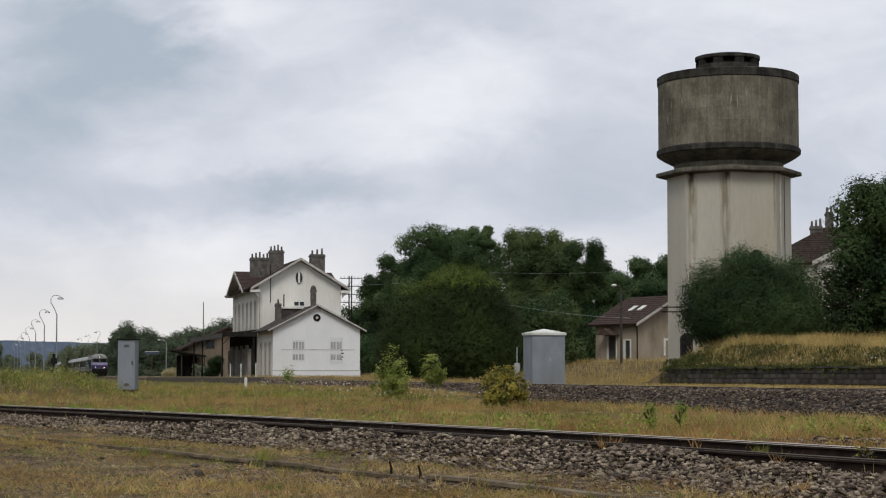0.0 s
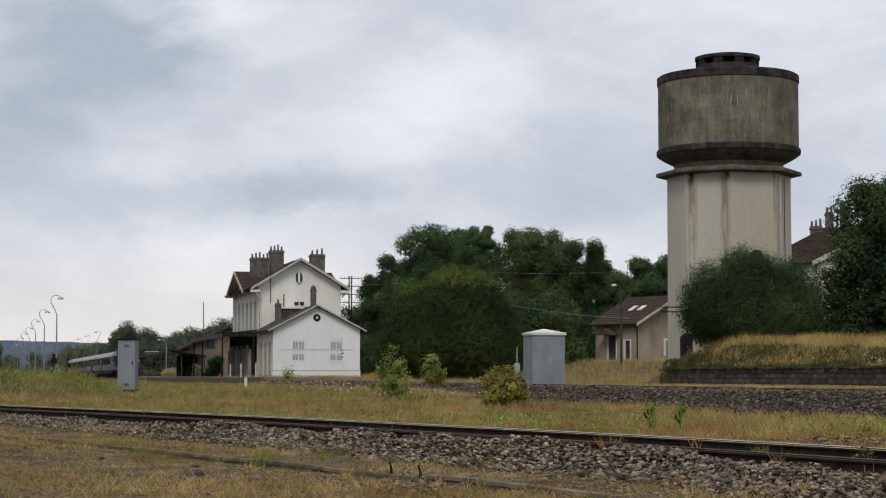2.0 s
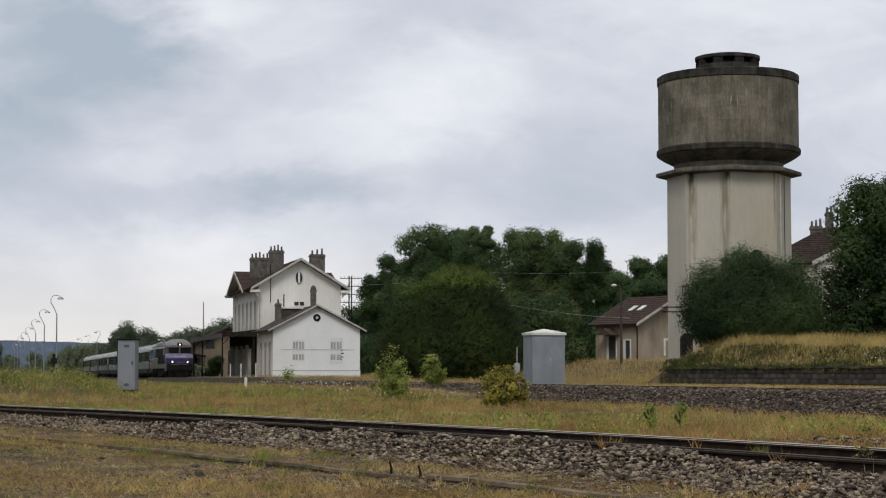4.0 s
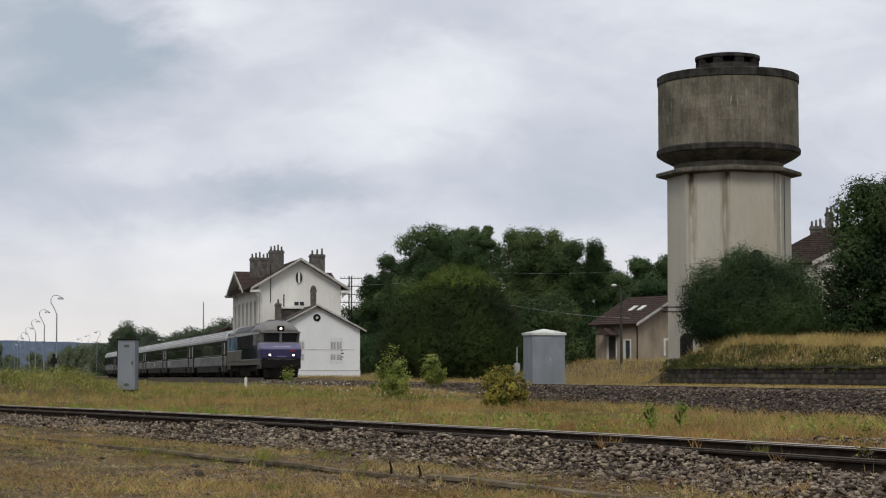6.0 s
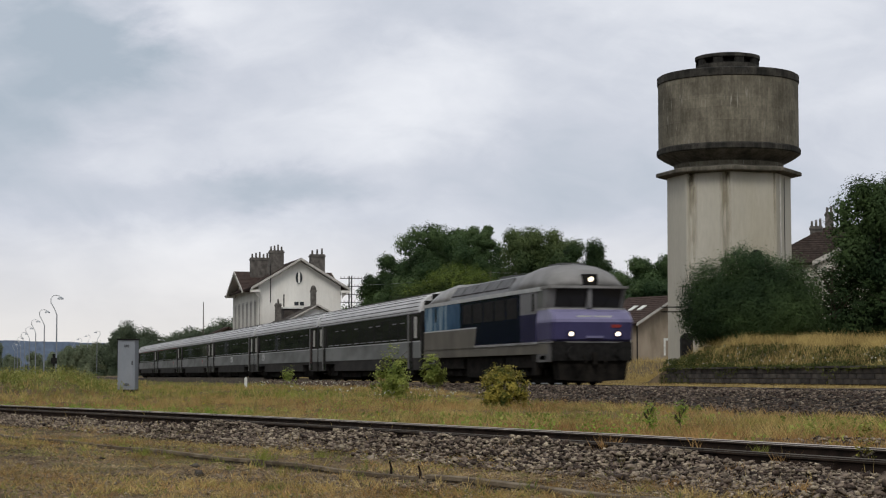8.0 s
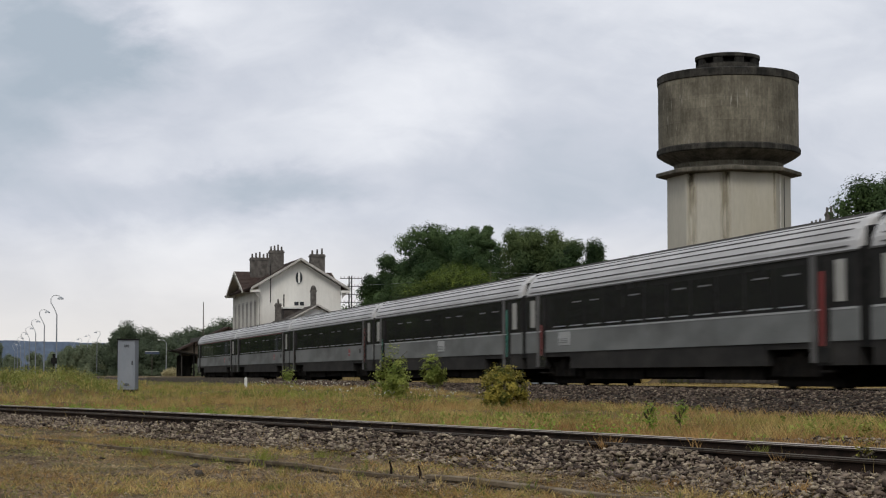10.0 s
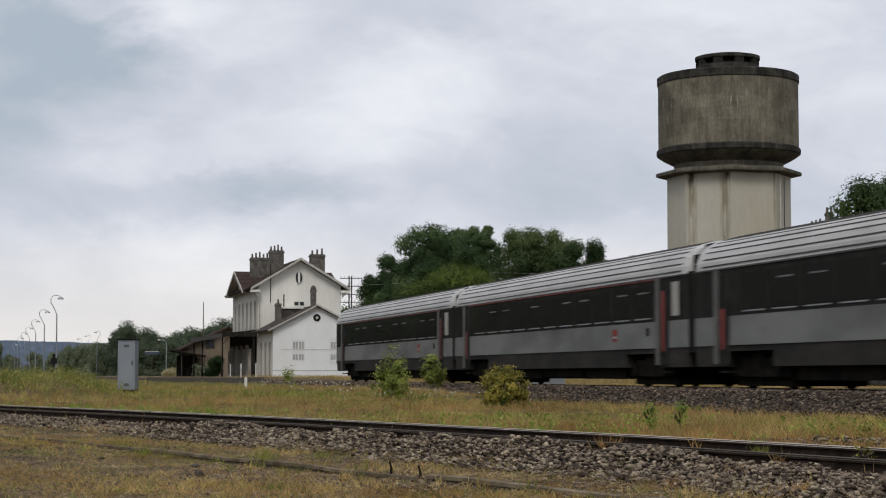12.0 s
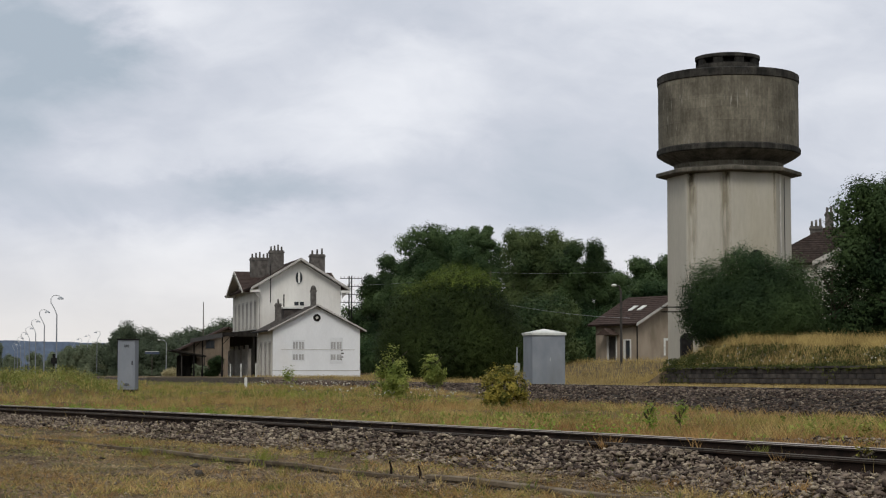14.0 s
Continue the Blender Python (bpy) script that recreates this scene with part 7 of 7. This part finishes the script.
    tagged(new("quay_end_bramble", mesh_np("quay_end_bramble", v, f, M_WEED)), "bramble thicket over the end of the quay", "brambles", kind="stuff")
    for name, label, mat, n, d0, seed, sc in (("far_grass", "high green and golden grass beside the platform", M_GREEN, 7000, 54, 3.0, 1.0), ("far_straw", "high straw-coloured grass beside the platform", M_DRY, 5200, 50, 6.0, 0.9)):
        x, y = view_points(rng, n, d0, 190, 1.4)
        p = patchy(x, y, 0.5, seed)
        k = (x < 13.3) & (x > -30) & (rng.uniform(0, 1, n) < 0.2 + 1.8 * np.clip(p - 0.3, 0, 1))
        x, y, p = x[k], y[k], p[k]
        th = rng.uniform(0.4, 1.1, len(x)) * (0.4 + 0.9 * p) * np.where(x < 4.2, 0.75, 0.45) * sc
        bx, by, t = tufts(rng, x, y, 16, 0.2)
        grass(name, label, rng, bx, by, rng.uniform(0.15, 0.62, len(bx)) * th[t], rng.uniform(0.008, 0.02, len(bx)), mat, 0.8)
    # leafy growth on the mound beside the signal cabinet
    x, y = rng.uniform(-9, 4.2, 900), rng.uniform(58, 78, 900)
    bx, by, t = tufts(rng, x, y, 26, 0.16)
    th = rng.uniform(0.12, 0.5, len(x))
    v, f = leaves(rng, np.c_[bx, by, ground_z(bx, by) + rng.uniform(0.0, 1, len(bx)) * th[t]], 0.035)
    tagged(new("mound_weeds", mesh_np("mound_weeds", v, f, M_MOUND)), "olive-gold weeds on the grassy mound", "weeds", kind="stuff")

    # tufts standing alone among the stones and on the trodden ground
    for name, label, mat, spots in (("green_tuft", "tuft of green grass on the gravelly ground", M_GREEN, ((2.45, 16.97, 0.16), (1.49, 18.34, 0.13), (1.89, 12.68, 0.06), (7.16, 16.56, 0.14), (3.1, 17.5, 0.10), (5.2, 15.2, 0.09))),
                                    ("straw_tuft", "tuft of tall dry reddish grass among the stones", M_RUST, ((5.79, 17.02, 0.26), (7.11, 17.95, 0.30), (4.60, 12.15, 0.10), (5.16, 11.26, 0.12), (3.66, 11.87, 0.10), (4.86, 17.25, 0.16), (6.4, 14.3, 0.18), (5.6, 13.4, 0.14)))):
        for x, y, h in spots:
            m = 90
            a, r = rng.uniform(0, 2 * np.pi, m), np.abs(rng.normal(0, 0.07, m))
            bx, by = x + np.cos(a) * r, y + np.sin(a) * r
            v, f = blades(rng, bx, by, np.full(m, GROUND + 0.01), h * rng.uniform(0.35, 1.0, m), rng.uniform(0.002, 0.005, m), 0.8)
            tagged(new(name, mesh_np(name, v, f, mat)), label, "grass tuft")
    y = rng.uniform(20, 44, 420)
    c = np.array([siding_place(a, b) for a, b in zip(y, rng.uniform(-0.75, -0.15, 420))])
    c = c[patchy(c[:, 0], c[:, 1], 1.1, 4.0) > 0.5]
    bx, by, t = tufts(rng, c[:, 0], c[:, 1], 18, 0.07)
    v, f = leaves(rng, np.c_[bx, by, -0.43 + rng.uniform(0.0, 1.0, len(bx)) * rng.uniform(0.05, 0.26, len(c))[t]], 0.02)
    tagged(new("rail_weeds", mesh_np("rail_weeds", v, f, M_WEED_BRIGHT)), "low green weeds along the foot of the rail", "weeds", kind="stuff")
    # spilt stones beyond the rail
    m = 420
    u, w = rng.uniform(0, 1, m), rng.normal(0, 0.16, m)
    x, y = 8.80 + 0.9 * u + w * 0.9, 20.3 - 3.4 * u + w * 0.4
    sv, sf = stones(rng, x, y, GROUND + 0.11 * np.exp(-(w / 0.16) ** 2) * (0.4 + 0.6 * np.sin(u * 3.1) ** 2), rng.uniform(0.016, 0.042, m))
    tagged(new("spilt_stones", mesh_np("spilt_stones", sv, sf, M_STONE)), "small heap of spilt ballast beyond the siding", "ballast", kind="stuff")
    for x, y, k in ((1.62, 14.6, 0.05), (1.75, 16.0, 0.03), (1.05, 17.6, 0.035)):
        sv, sf = stones(rng, np.array([x]), np.array([y]), np.array([GROUND + 0.02]), np.array([k * 1.4]), 0.6)
        tagged(new("clod", mesh_np("clod", sv, sf, M_TIMBER)), "dark clod of earth lying on the ground", "clod")


build_grass()

# ---- house behind the tree ----
def build_house():
    """Hipped main range with a gabled wing towards the line; local x runs along the front."""
    ho = thing("old_house", "pale old house with brown tiled roof and chimneys", "house", pose(61.0, 135.0, 1.5, rz=-25))
    E, R, D = 7.6, 10.7, 9.0
    x0, x1, h0, h1 = -2.6, 14.0, 2.8, 8.6
    part("front_wall", boxes((x0 + 0.4, x1 - 0.4, 0.4, 0.75, -1.4, E)), M_CREAM, ho)
    part("back_wall", boxes((x0 + 0.4, x1 - 0.4, D - 0.75, D - 0.4, -1.4, E)), M_CREAM, ho)
    for x in (x0 + 0.4, x1 - 0.75):
        part("end_wall", boxes((x, x + 0.35, 0.75, D - 0.75, -1.4, E)), M_CREAM, ho)
    m = D / 2
    for q in (((x0, 0, E), (x1, 0, E), (h1, m, R), (h0, m, R)), ((x0, D, E), (x1, D, E), (h1, m, R), (h0, m, R)),
              ((x0, 0, E), (x0, D, E), (h0, m + 0.05, R), (h0, m - 0.05, R)), ((x1, 0, E), (x1, D, E), (h1, m + 0.05, R), (h1, m - 0.05, R))):
        roof_plane(ho, "roof", q, 0.16, M_TILE_DARK, 16, 1, "brown tiled hipped roof")
    # gabled wing
    a, b, c, top, low = 2.15, 8.6, 5.375, 9.35, 7.75
    part("gable_wall", prism(bmesh.new(), ((a, -1.4), (b, -1.4), (b, low), (c, top - 0.12), (a, low)), along_y, -2.0, -1.65), M_CREAM, ho, "pale gable wall")
    for x in (a, b - 0.35):
        part("wing_wall", boxes((x, x + 0.35, -1.65, 0.4, -1.4, low - 0.1)), M_CREAM, ho)
    for e in (-1, 1):
        foot = c + e * 3.6
        roof_plane(ho, "wing_roof", ((foot, -2.3, low - 0.22), (foot, 2.4, low - 0.22), (c, 2.4, top), (c, -2.3, top)), 0.12, M_TILE_DARK, 10, 1, "brown tiled wing roof")
        part("verge_board", prism(bmesh.new(), ((foot, low - 0.5), (c, top - 0.3), (c, top + 0.06), (foot, low - 0.14)), along_y, -2.42, -2.31), M_TRIM, ho, "white verge board")
    for z in (0.6, 4.2):
        w = part("window", boxes((6.2, 7.3, -2.03, -1.99, z, z + 1.7)), M_GLASS, ho)
        part("sill", boxes((6.1, 7.4, -2.12, -2.0, z - 0.12, z)), M_TRIM, w)
    chimney(ho, 2.1, m - 0.3, R - 1.2, R + 0.1, 1.0, 0.6, 3)
    chimney(ho, 3.15, m + 0.3, R - 0.6, R + 1.25, 0.65, 0.6, 2)


build_house()


# ---- quay wall of stone blocks ----
def build_quay():
    q = thing("wall_quay", "low dark stone quay wall below the grassy bank", "quay wall", kind="structure")
    part("core", boxes((QUAY_X + 0.02, QUAY_X + 0.3, 40, 87.9, -0.6, 0.62)), M_CONCRETE_DARK, q)
    m = surface("quay_stone", (0.032, 0.028, 0.025), (0.085, 0.072, 0.06), 3, 0.95, 0.5, per_object=0.45, c3=(0.03, 0.034, 0.02))
    rng = random.Random(4)
    kinds = []
    for w in (0.62, 0.75, 0.9):
        bm = boxes((-0.09, 0.09, 0.012, w - 0.012, 0.01, 0.205))
        finish(bm, 0.018)
        me = bpy.data.meshes.new("block")
        bm.to_mesh(me)
        bm.free()
        me.materials.append(m)
        kinds.append((w, me))
    for r in range(3):
        y = 54.0 + 0.3 * r
        while y < 87.2:
            w, me = rng.choice(kinds)
            piece("block", me, q, pose(QUAY_X + rng.uniform(-0.025, 0.02), y, -0.03 + 0.215 * r))
            y += w
    bm = boxes((-0.16, 0.2, 0.01, 1.19, 0, 0.075))
    finish(bm, 0.015)
    me = bpy.data.meshes.new("coping")
    bm.to_mesh(me)
    bm.free()
    me.materials.append(m)
    for i in range(28):
        piece("coping", me, q, pose(QUAY_X, 54 + i * 1.2, 0.625 + rng.uniform(-0.008, 0.008)))


build_quay()


# ---- lamps ----
def gooseneck(x, y, side, top=8.6):
    g = thing("platform_lamp", "tall slender gooseneck lamp post on the platform", "street lamp", pose(x, y, -0.1), group="gooseneck lamps")
    h = top + 0.1
    part("post", tube(bmesh.new(), [(0, 0, 0), (0, 0, h - 4.2), (0, 0, h - 2.0)], 0.085, 8, 0.06), M_GREYDOOR, g)
    arc = [(0, h - 2.0), (-0.28, h - 1.35), (-0.62, h - 0.75), (-0.62, h - 0.3), (-0.40, h - 0.05), (-0.05, h), (0.25, h - 0.08)]
    part("arm", tube(bmesh.new(), [(-side * a, 0, b) for a, b in arc], 0.05, 8, 0.04), M_GALV, g, "curved arm")
    part("shade", lathe(bmesh.new(), [(0.34, h - 0.42), (0.3, h - 0.3), (0.1, h - 0.12)], 16, -side * 0.35), M_GALV, g, "shallow lamp shade")


for i in range(8):
    gooseneck(6.9, 197 + 43.5 * i, -1)
for i in range(4):
    gooseneck(22.6, 403 + 40 * i, 1, 9.7)


def short_lamp(x, y, z, h, lean, label, metal=None):
    g = thing("lamp_post", label, "street lamp", pose(x, y, z))
    part("post", tube(bmesh.new(), [(0, 0, -0.3), (0, 0, h - 0.5), (lean * 0.3, 0, h - 0.1), (lean, 0, h)], 0.12 if metal else 0.05, 8, 0.03), metal or M_GALV, g)
    part("lamp_head", lathe(bmesh.new(), [(0.06, h - 0.14), (0.2, h - 0.1), (0.22, h), (0.08, h + 0.08)], 12, lean * 1.15), M_LID, g, "white lamp head")


short_lamp(24.4, 263.8, 0.1, 5.2, -0.9, "short lamp post with white head on the platform")
short_lamp(48.92, 140.4, 1.2, 6.3, -0.5, "dark pole with a small white lamp by the lodge", M_WOOD_DARK)


# ---- poles, wires, signs ----
def build_pole(x, y, z, h, arms, label, wide=1.6):
    p = thing("telegraph_pole", label, "pole", pose(x, y, z, rz=-HEADING))
    part("mast", tube(bmesh.new(), [(0, 0, -0.4), (0, 0, h)], 0.09, 8, 0.06), M_TIMBER, p)
    for k in range(arms):
        a = part("crossarm", boxes((-wide / 2, wide / 2, -0.05, 0.05, h - 0.25 - 0.65 * k, h - 0.15 - 0.65 * k)), M_TIMBER, p)
        for i in range(4):
            xx = -wide / 2 + 0.1 + i * (wide - 0.2) / 3
            part("insulator", tube(bmesh.new(), [(xx, 0, h - 0.16 - 0.65 * k), (xx, 0, h + 0.0 - 0.65 * k)], 0.026, 6), M_LID, a)


build_pole(29.2, 260.5, 0.0, 10.5, 0, "thin dark telegraph pole behind the platform", 0.5)
build_pole(51.7, 190.2, 1.0, 10.4, 0, "telegraph pole in front of the wood", 1.5)


def build_frame():
    f = thing("wire_frame", "lattice telegraph frame with rows of insulators", "telegraph frame", pose(40.27, 209.4, 0.6, rz=-HEADING))
    for x in (-0.15, 0.15):
        part("mast", tube(bmesh.new(), [(x, 0, 0), (x, 0, 11.1)], 0.07, 8), M_BLACK, f)
    part("side_mast", tube(bmesh.new(), [(1.3, 0, 7.2), (1.3, 0, 11.0)], 0.035, 6), M_BLACK, f)
    for k in range(12):
        part("lacing", tube(bmesh.new(), [(-0.15, 0, 0.6 + k * 0.85), (0.15, 0, 1.4 + k * 0.85)], 0.02, 5), M_BLACK, f)
    for z in (10.75, 9.85, 8.9, 8.0):
        a = part("crossarm", boxes((-1.2, 1.35, -0.04, 0.04, z, z + 0.07)), M_BLACK, f)
        for i in range(7):
            x = -1.1 + i * 0.4
            part("insulator", tube(bmesh.new(), [(x, 0, z + 0.06), (x, 0, z + 0.26)], 0.05, 6), M_TRIM, a)


build_frame()


def wire(name, a, b, sag, label, r=0.007):
    pts = []
    for i in range(15):
        t = i / 14
        pts.append((a[0] + (b[0] - a[0]) * t, a[1] + (b[1] - a[1]) * t, a[2] + (b[2] - a[2]) * t - sag * 4 * t * (1 - t)))
    tagged(part(name, tube(bmesh.new(), pts, r, 5), M_GALV, None), label, "cable")


wire("overhead_cable", (39.0, 142.0, 6.1), (55.4, 156.6, 5.4), 0.25, "thin pale cable slung towards the lodge", 0.011)
wire("overhead_cable", (40.3, 209.4, 10.6), (51.7, 190.2, 11.2), 0.3, "thin telegraph wire before the wood")
wire("overhead_cable", (51.7, 190.2, 11.2), (66.0, 174.0, 11.0), 0.3, "thin telegraph wire before the wood")


def build_sign():
    s = thing("platform_sign", "blue and white station name board on a post", "sign", pose(22.3, 262.3, 0.1))
    part("board", boxes((-1.0, 1.0, -0.03, 0.03, 3.15, 3.55)), surface("blue_enamel", (0.04, 0.055, 0.09), (0.055, 0.075, 0.115), 2, 0.4, 0.02), s)
    part("edge_strip", boxes((-1.0, 1.0, -0.036, -0.03, 3.49, 3.55)), M_LID, s)
    part("post", tube(bmesh.new(), [(0, 0.06, -0.1), (0, 0.06, 3.4)], 0.05, 8), M_TIMBER, s)
    g = thing("track_signal", "small dark track signal beside the platform", "signal", pose(6.6, 195, 0.75))
    part("post", tube(bmesh.new(), [(0, 0, 0), (0, 0, 0.8)], 0.07, 8), M_BLACK, g)
    part("signal_head", boxes((-0.3, 0.3, -0.12, 0.12, 0.75, 1.35)), M_BLACK, g, bevel=0.05)
    part("signal_cap", boxes((-0.14, 0.14, -0.12, 0.12, 1.35, 1.75)), M_BLACK, g, bevel=0.04)
    k = thing("distance_post", "short white painted distance post", "post", pose(9.43, 69.76, -0.2))
    part("stone", boxes((-0.05, 0.05, -0.05, 0.05, -0.1, 0.42)), M_LID, k, bevel=0.02)
    part("cap", prism(bmesh.new(), ((-0.05, 0.42), (0.05, 0.42), (0.0, 0.48)), along_y, -0.05, 0.05), M_LID, k)
    b = thing("meter_post", "thin grey meter post beside the relay cabinet", "post", pose(24.3, 84.65, -0.1))
    part("stem", tube(bmesh.new(), [(0, 0, -0.1), (0, 0, 1.75)], 0.025, 6), M_GALV, b)
    part("box", boxes((-0.12, 0.12, -0.08, 0.08, 0.4, 1.0)), M_GALV, b, bevel=0.02)


build_sign()


# ---- platform, shed and shelter beyond the station ----
def build_platform():
    p = thing("platform", "low asphalt platform with pale kerb before the station", "platform", kind="structure")
    part("slab", boxes((22.0, 26.3, 160, 430, -0.5, 0.13)), surface("platform_asphalt", (0.10, 0.09, 0.075), (0.16, 0.145, 0.12), 1, 0.9, 0.2), p, bevel=0.01)
    part("kerb", boxes((21.75, 22.0, 160, 430, -0.5, 0.15)), M_TRIM, p, bevel=0.02)
    f = thing("far_platform", "long low platform with weathered edge across the tracks", "platform", kind="structure")
    part("slab", boxes((3.5, 9.0, 186, 540, -0.6, 0.05)), surface("platform_concrete", (0.128, 0.116, 0.089), (0.198, 0.180, 0.141), 0.9, 0.95, 0.3, spec=0.2), f, bevel=0.02)
    c = thing("crossing_board", "long brown weathered timber crossing edge in grass", "timber", kind="structure")
    o = part("plank", boxes((-0.12, 0.12, 0, 19.5, -0.35, 0.0)), M_TIMBER, c, bevel=0.02)
    o.matrix_basis = pose(17.2, 119.2, 0.17, rz=17)
    s = thing("goods_shed", "tan goods shed with dark overhanging roof and lean-to", "shed")
    part("gable_wall", prism(bmesh.new(), ((22.9, -0.1), (34.0, -0.1), (34.0, 3.6), (28.5, 6.0), (22.9, 3.6)), along_y, 228, 228.3), surface("shed_plaster", (0.155, 0.120, 0.085), (0.225, 0.178, 0.130), 0.8, 0.9, 0.2, c3=(0.10, 0.08, 0.06), streak=0.2), s, "tan plastered gable wall")
    w = part("window", boxes((25.95, 26.85, 227.95, 228.02, 3.6, 4.5)), M_GLASS, s)
    part("window_frame", boxes((25.85, 25.95, 227.92, 228.0, 3.5, 4.6), (26.85, 26.95, 227.92, 228.0, 3.5, 4.6), (25.95, 26.85, 227.92, 228.0, 4.5, 4.6), (26.37, 26.43, 227.92, 227.95, 3.6, 4.5)), M_WOOD_DARK, w)
    part("side_wall", boxes((22.9, 23.2, 228.3, 231, -0.1, 3.6)), M_DARK_BOARD, s, "very dark side wall")
    for a in (22.5, 34.5):
        roof_plane(s, "roof", ((a, 227.2, 3.45), (a, 231.5, 3.45), (28.5, 231.5, 6.25), (28.5, 227.2, 6.25)), 0.16, M_TILE, 10, 1, "dark brown roof")
    part("lean_to_roof", prism(bmesh.new(), ((21.2, 3.22), (25.3, 2.5), (25.3, 2.65), (21.2, 3.37)), along_y, 222, 227.8), M_DARK_BOARD, s, "dark low lean-to roof")
    # added near-black panel, standing for the shade below the lean-to
    part("board_wall", boxes((22.3, 24.7, 227.4, 227.6, 0.1, 2.72)), M_DARK_BOARD, s, "dark panel added for the shade below the lean-to")
    for x in (22.4, 25.1):
        part("post", tube(bmesh.new(), [(x, 222.4, 0.1), (x, 222.4, 2.62)], 0.07, 8), M_WOOD_DARK, s)
    for x, y in ((23.4, 184.5), (23.6, 178.0), (23.9, 170.0)):
        b = thing("platform_bollard", "short pale post at the platform end", "post", pose(x, y, 0.13))
        part("stem", tube(bmesh.new(), [(0, 0, -0.05), (0, 0, 1.3)], 0.06, 8), M_LID, b)


build_platform()


# ---- flowers ----
def build_flowers():
    rng = np.random.default_rng(31)
    n = 900
    y = rng.uniform(50, 78, n)
    x = rng.uniform(10.5, 14.5, n) - (y - 50) * 0.02
    keep = np.sin(x * 3.1 + y * 1.7) + np.sin(y * 0.9) > 0.4
    x, y = x[keep], y[keep]
    z = ground_z(x, y) + rng.uniform(0.05, 0.3, len(x))
    v, f = leaves(rng, np.c_[x, y, z], 0.035)
    tagged(new("white_flowers", mesh_np("white_flowers", v, f, M_FLOWER)), "small white wild flowers along the ballast", "flowers", kind="stuff")
    x, y = rng.uniform(-2, 12, 300), rng.uniform(22, 60, 300)
    keep = (siding_distance(x, y) < -0.8) & (x < 14)
    x, y = x[keep], y[keep]
    v, f = leaves(rng, np.c_[x, y, ground_z(x, y) + rng.uniform(0.1, 0.3, len(x))], 0.014)
    tagged(new("yellow_flowers", mesh_np("yellow_flowers", v, f, M_YFLOWER)), "tiny yellow wild flowers in the grass", "flowers", kind="stuff")


build_flowers()


# ---- what moves ----
# place of the leading buffers along the line at each whole second; it slows a little on the way
RUN = (343.0, 306.5, 269.8, 233.6, 198.0, 162.6, 127.7, 93.5, 59.1, 24.7, -9.7, -44.2, -78.65, -113.05, -147.5)
LAG = 1.05               # the half seconds fall a little behind


def motions():
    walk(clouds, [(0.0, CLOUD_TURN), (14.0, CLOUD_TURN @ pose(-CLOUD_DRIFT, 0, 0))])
    for vehicle, behind in train:
        rows = []
        for i in range(29):
            y = RUN[i // 2] if i % 2 == 0 else (RUN[i // 2] + RUN[i // 2 + 1]) / 2 + LAG
            rows.append((i * 0.5, pose(TRACK_X, y + behind, 0)))
        walk(vehicle, rows)


CLOUD_DRIFT = 58.0
motions()
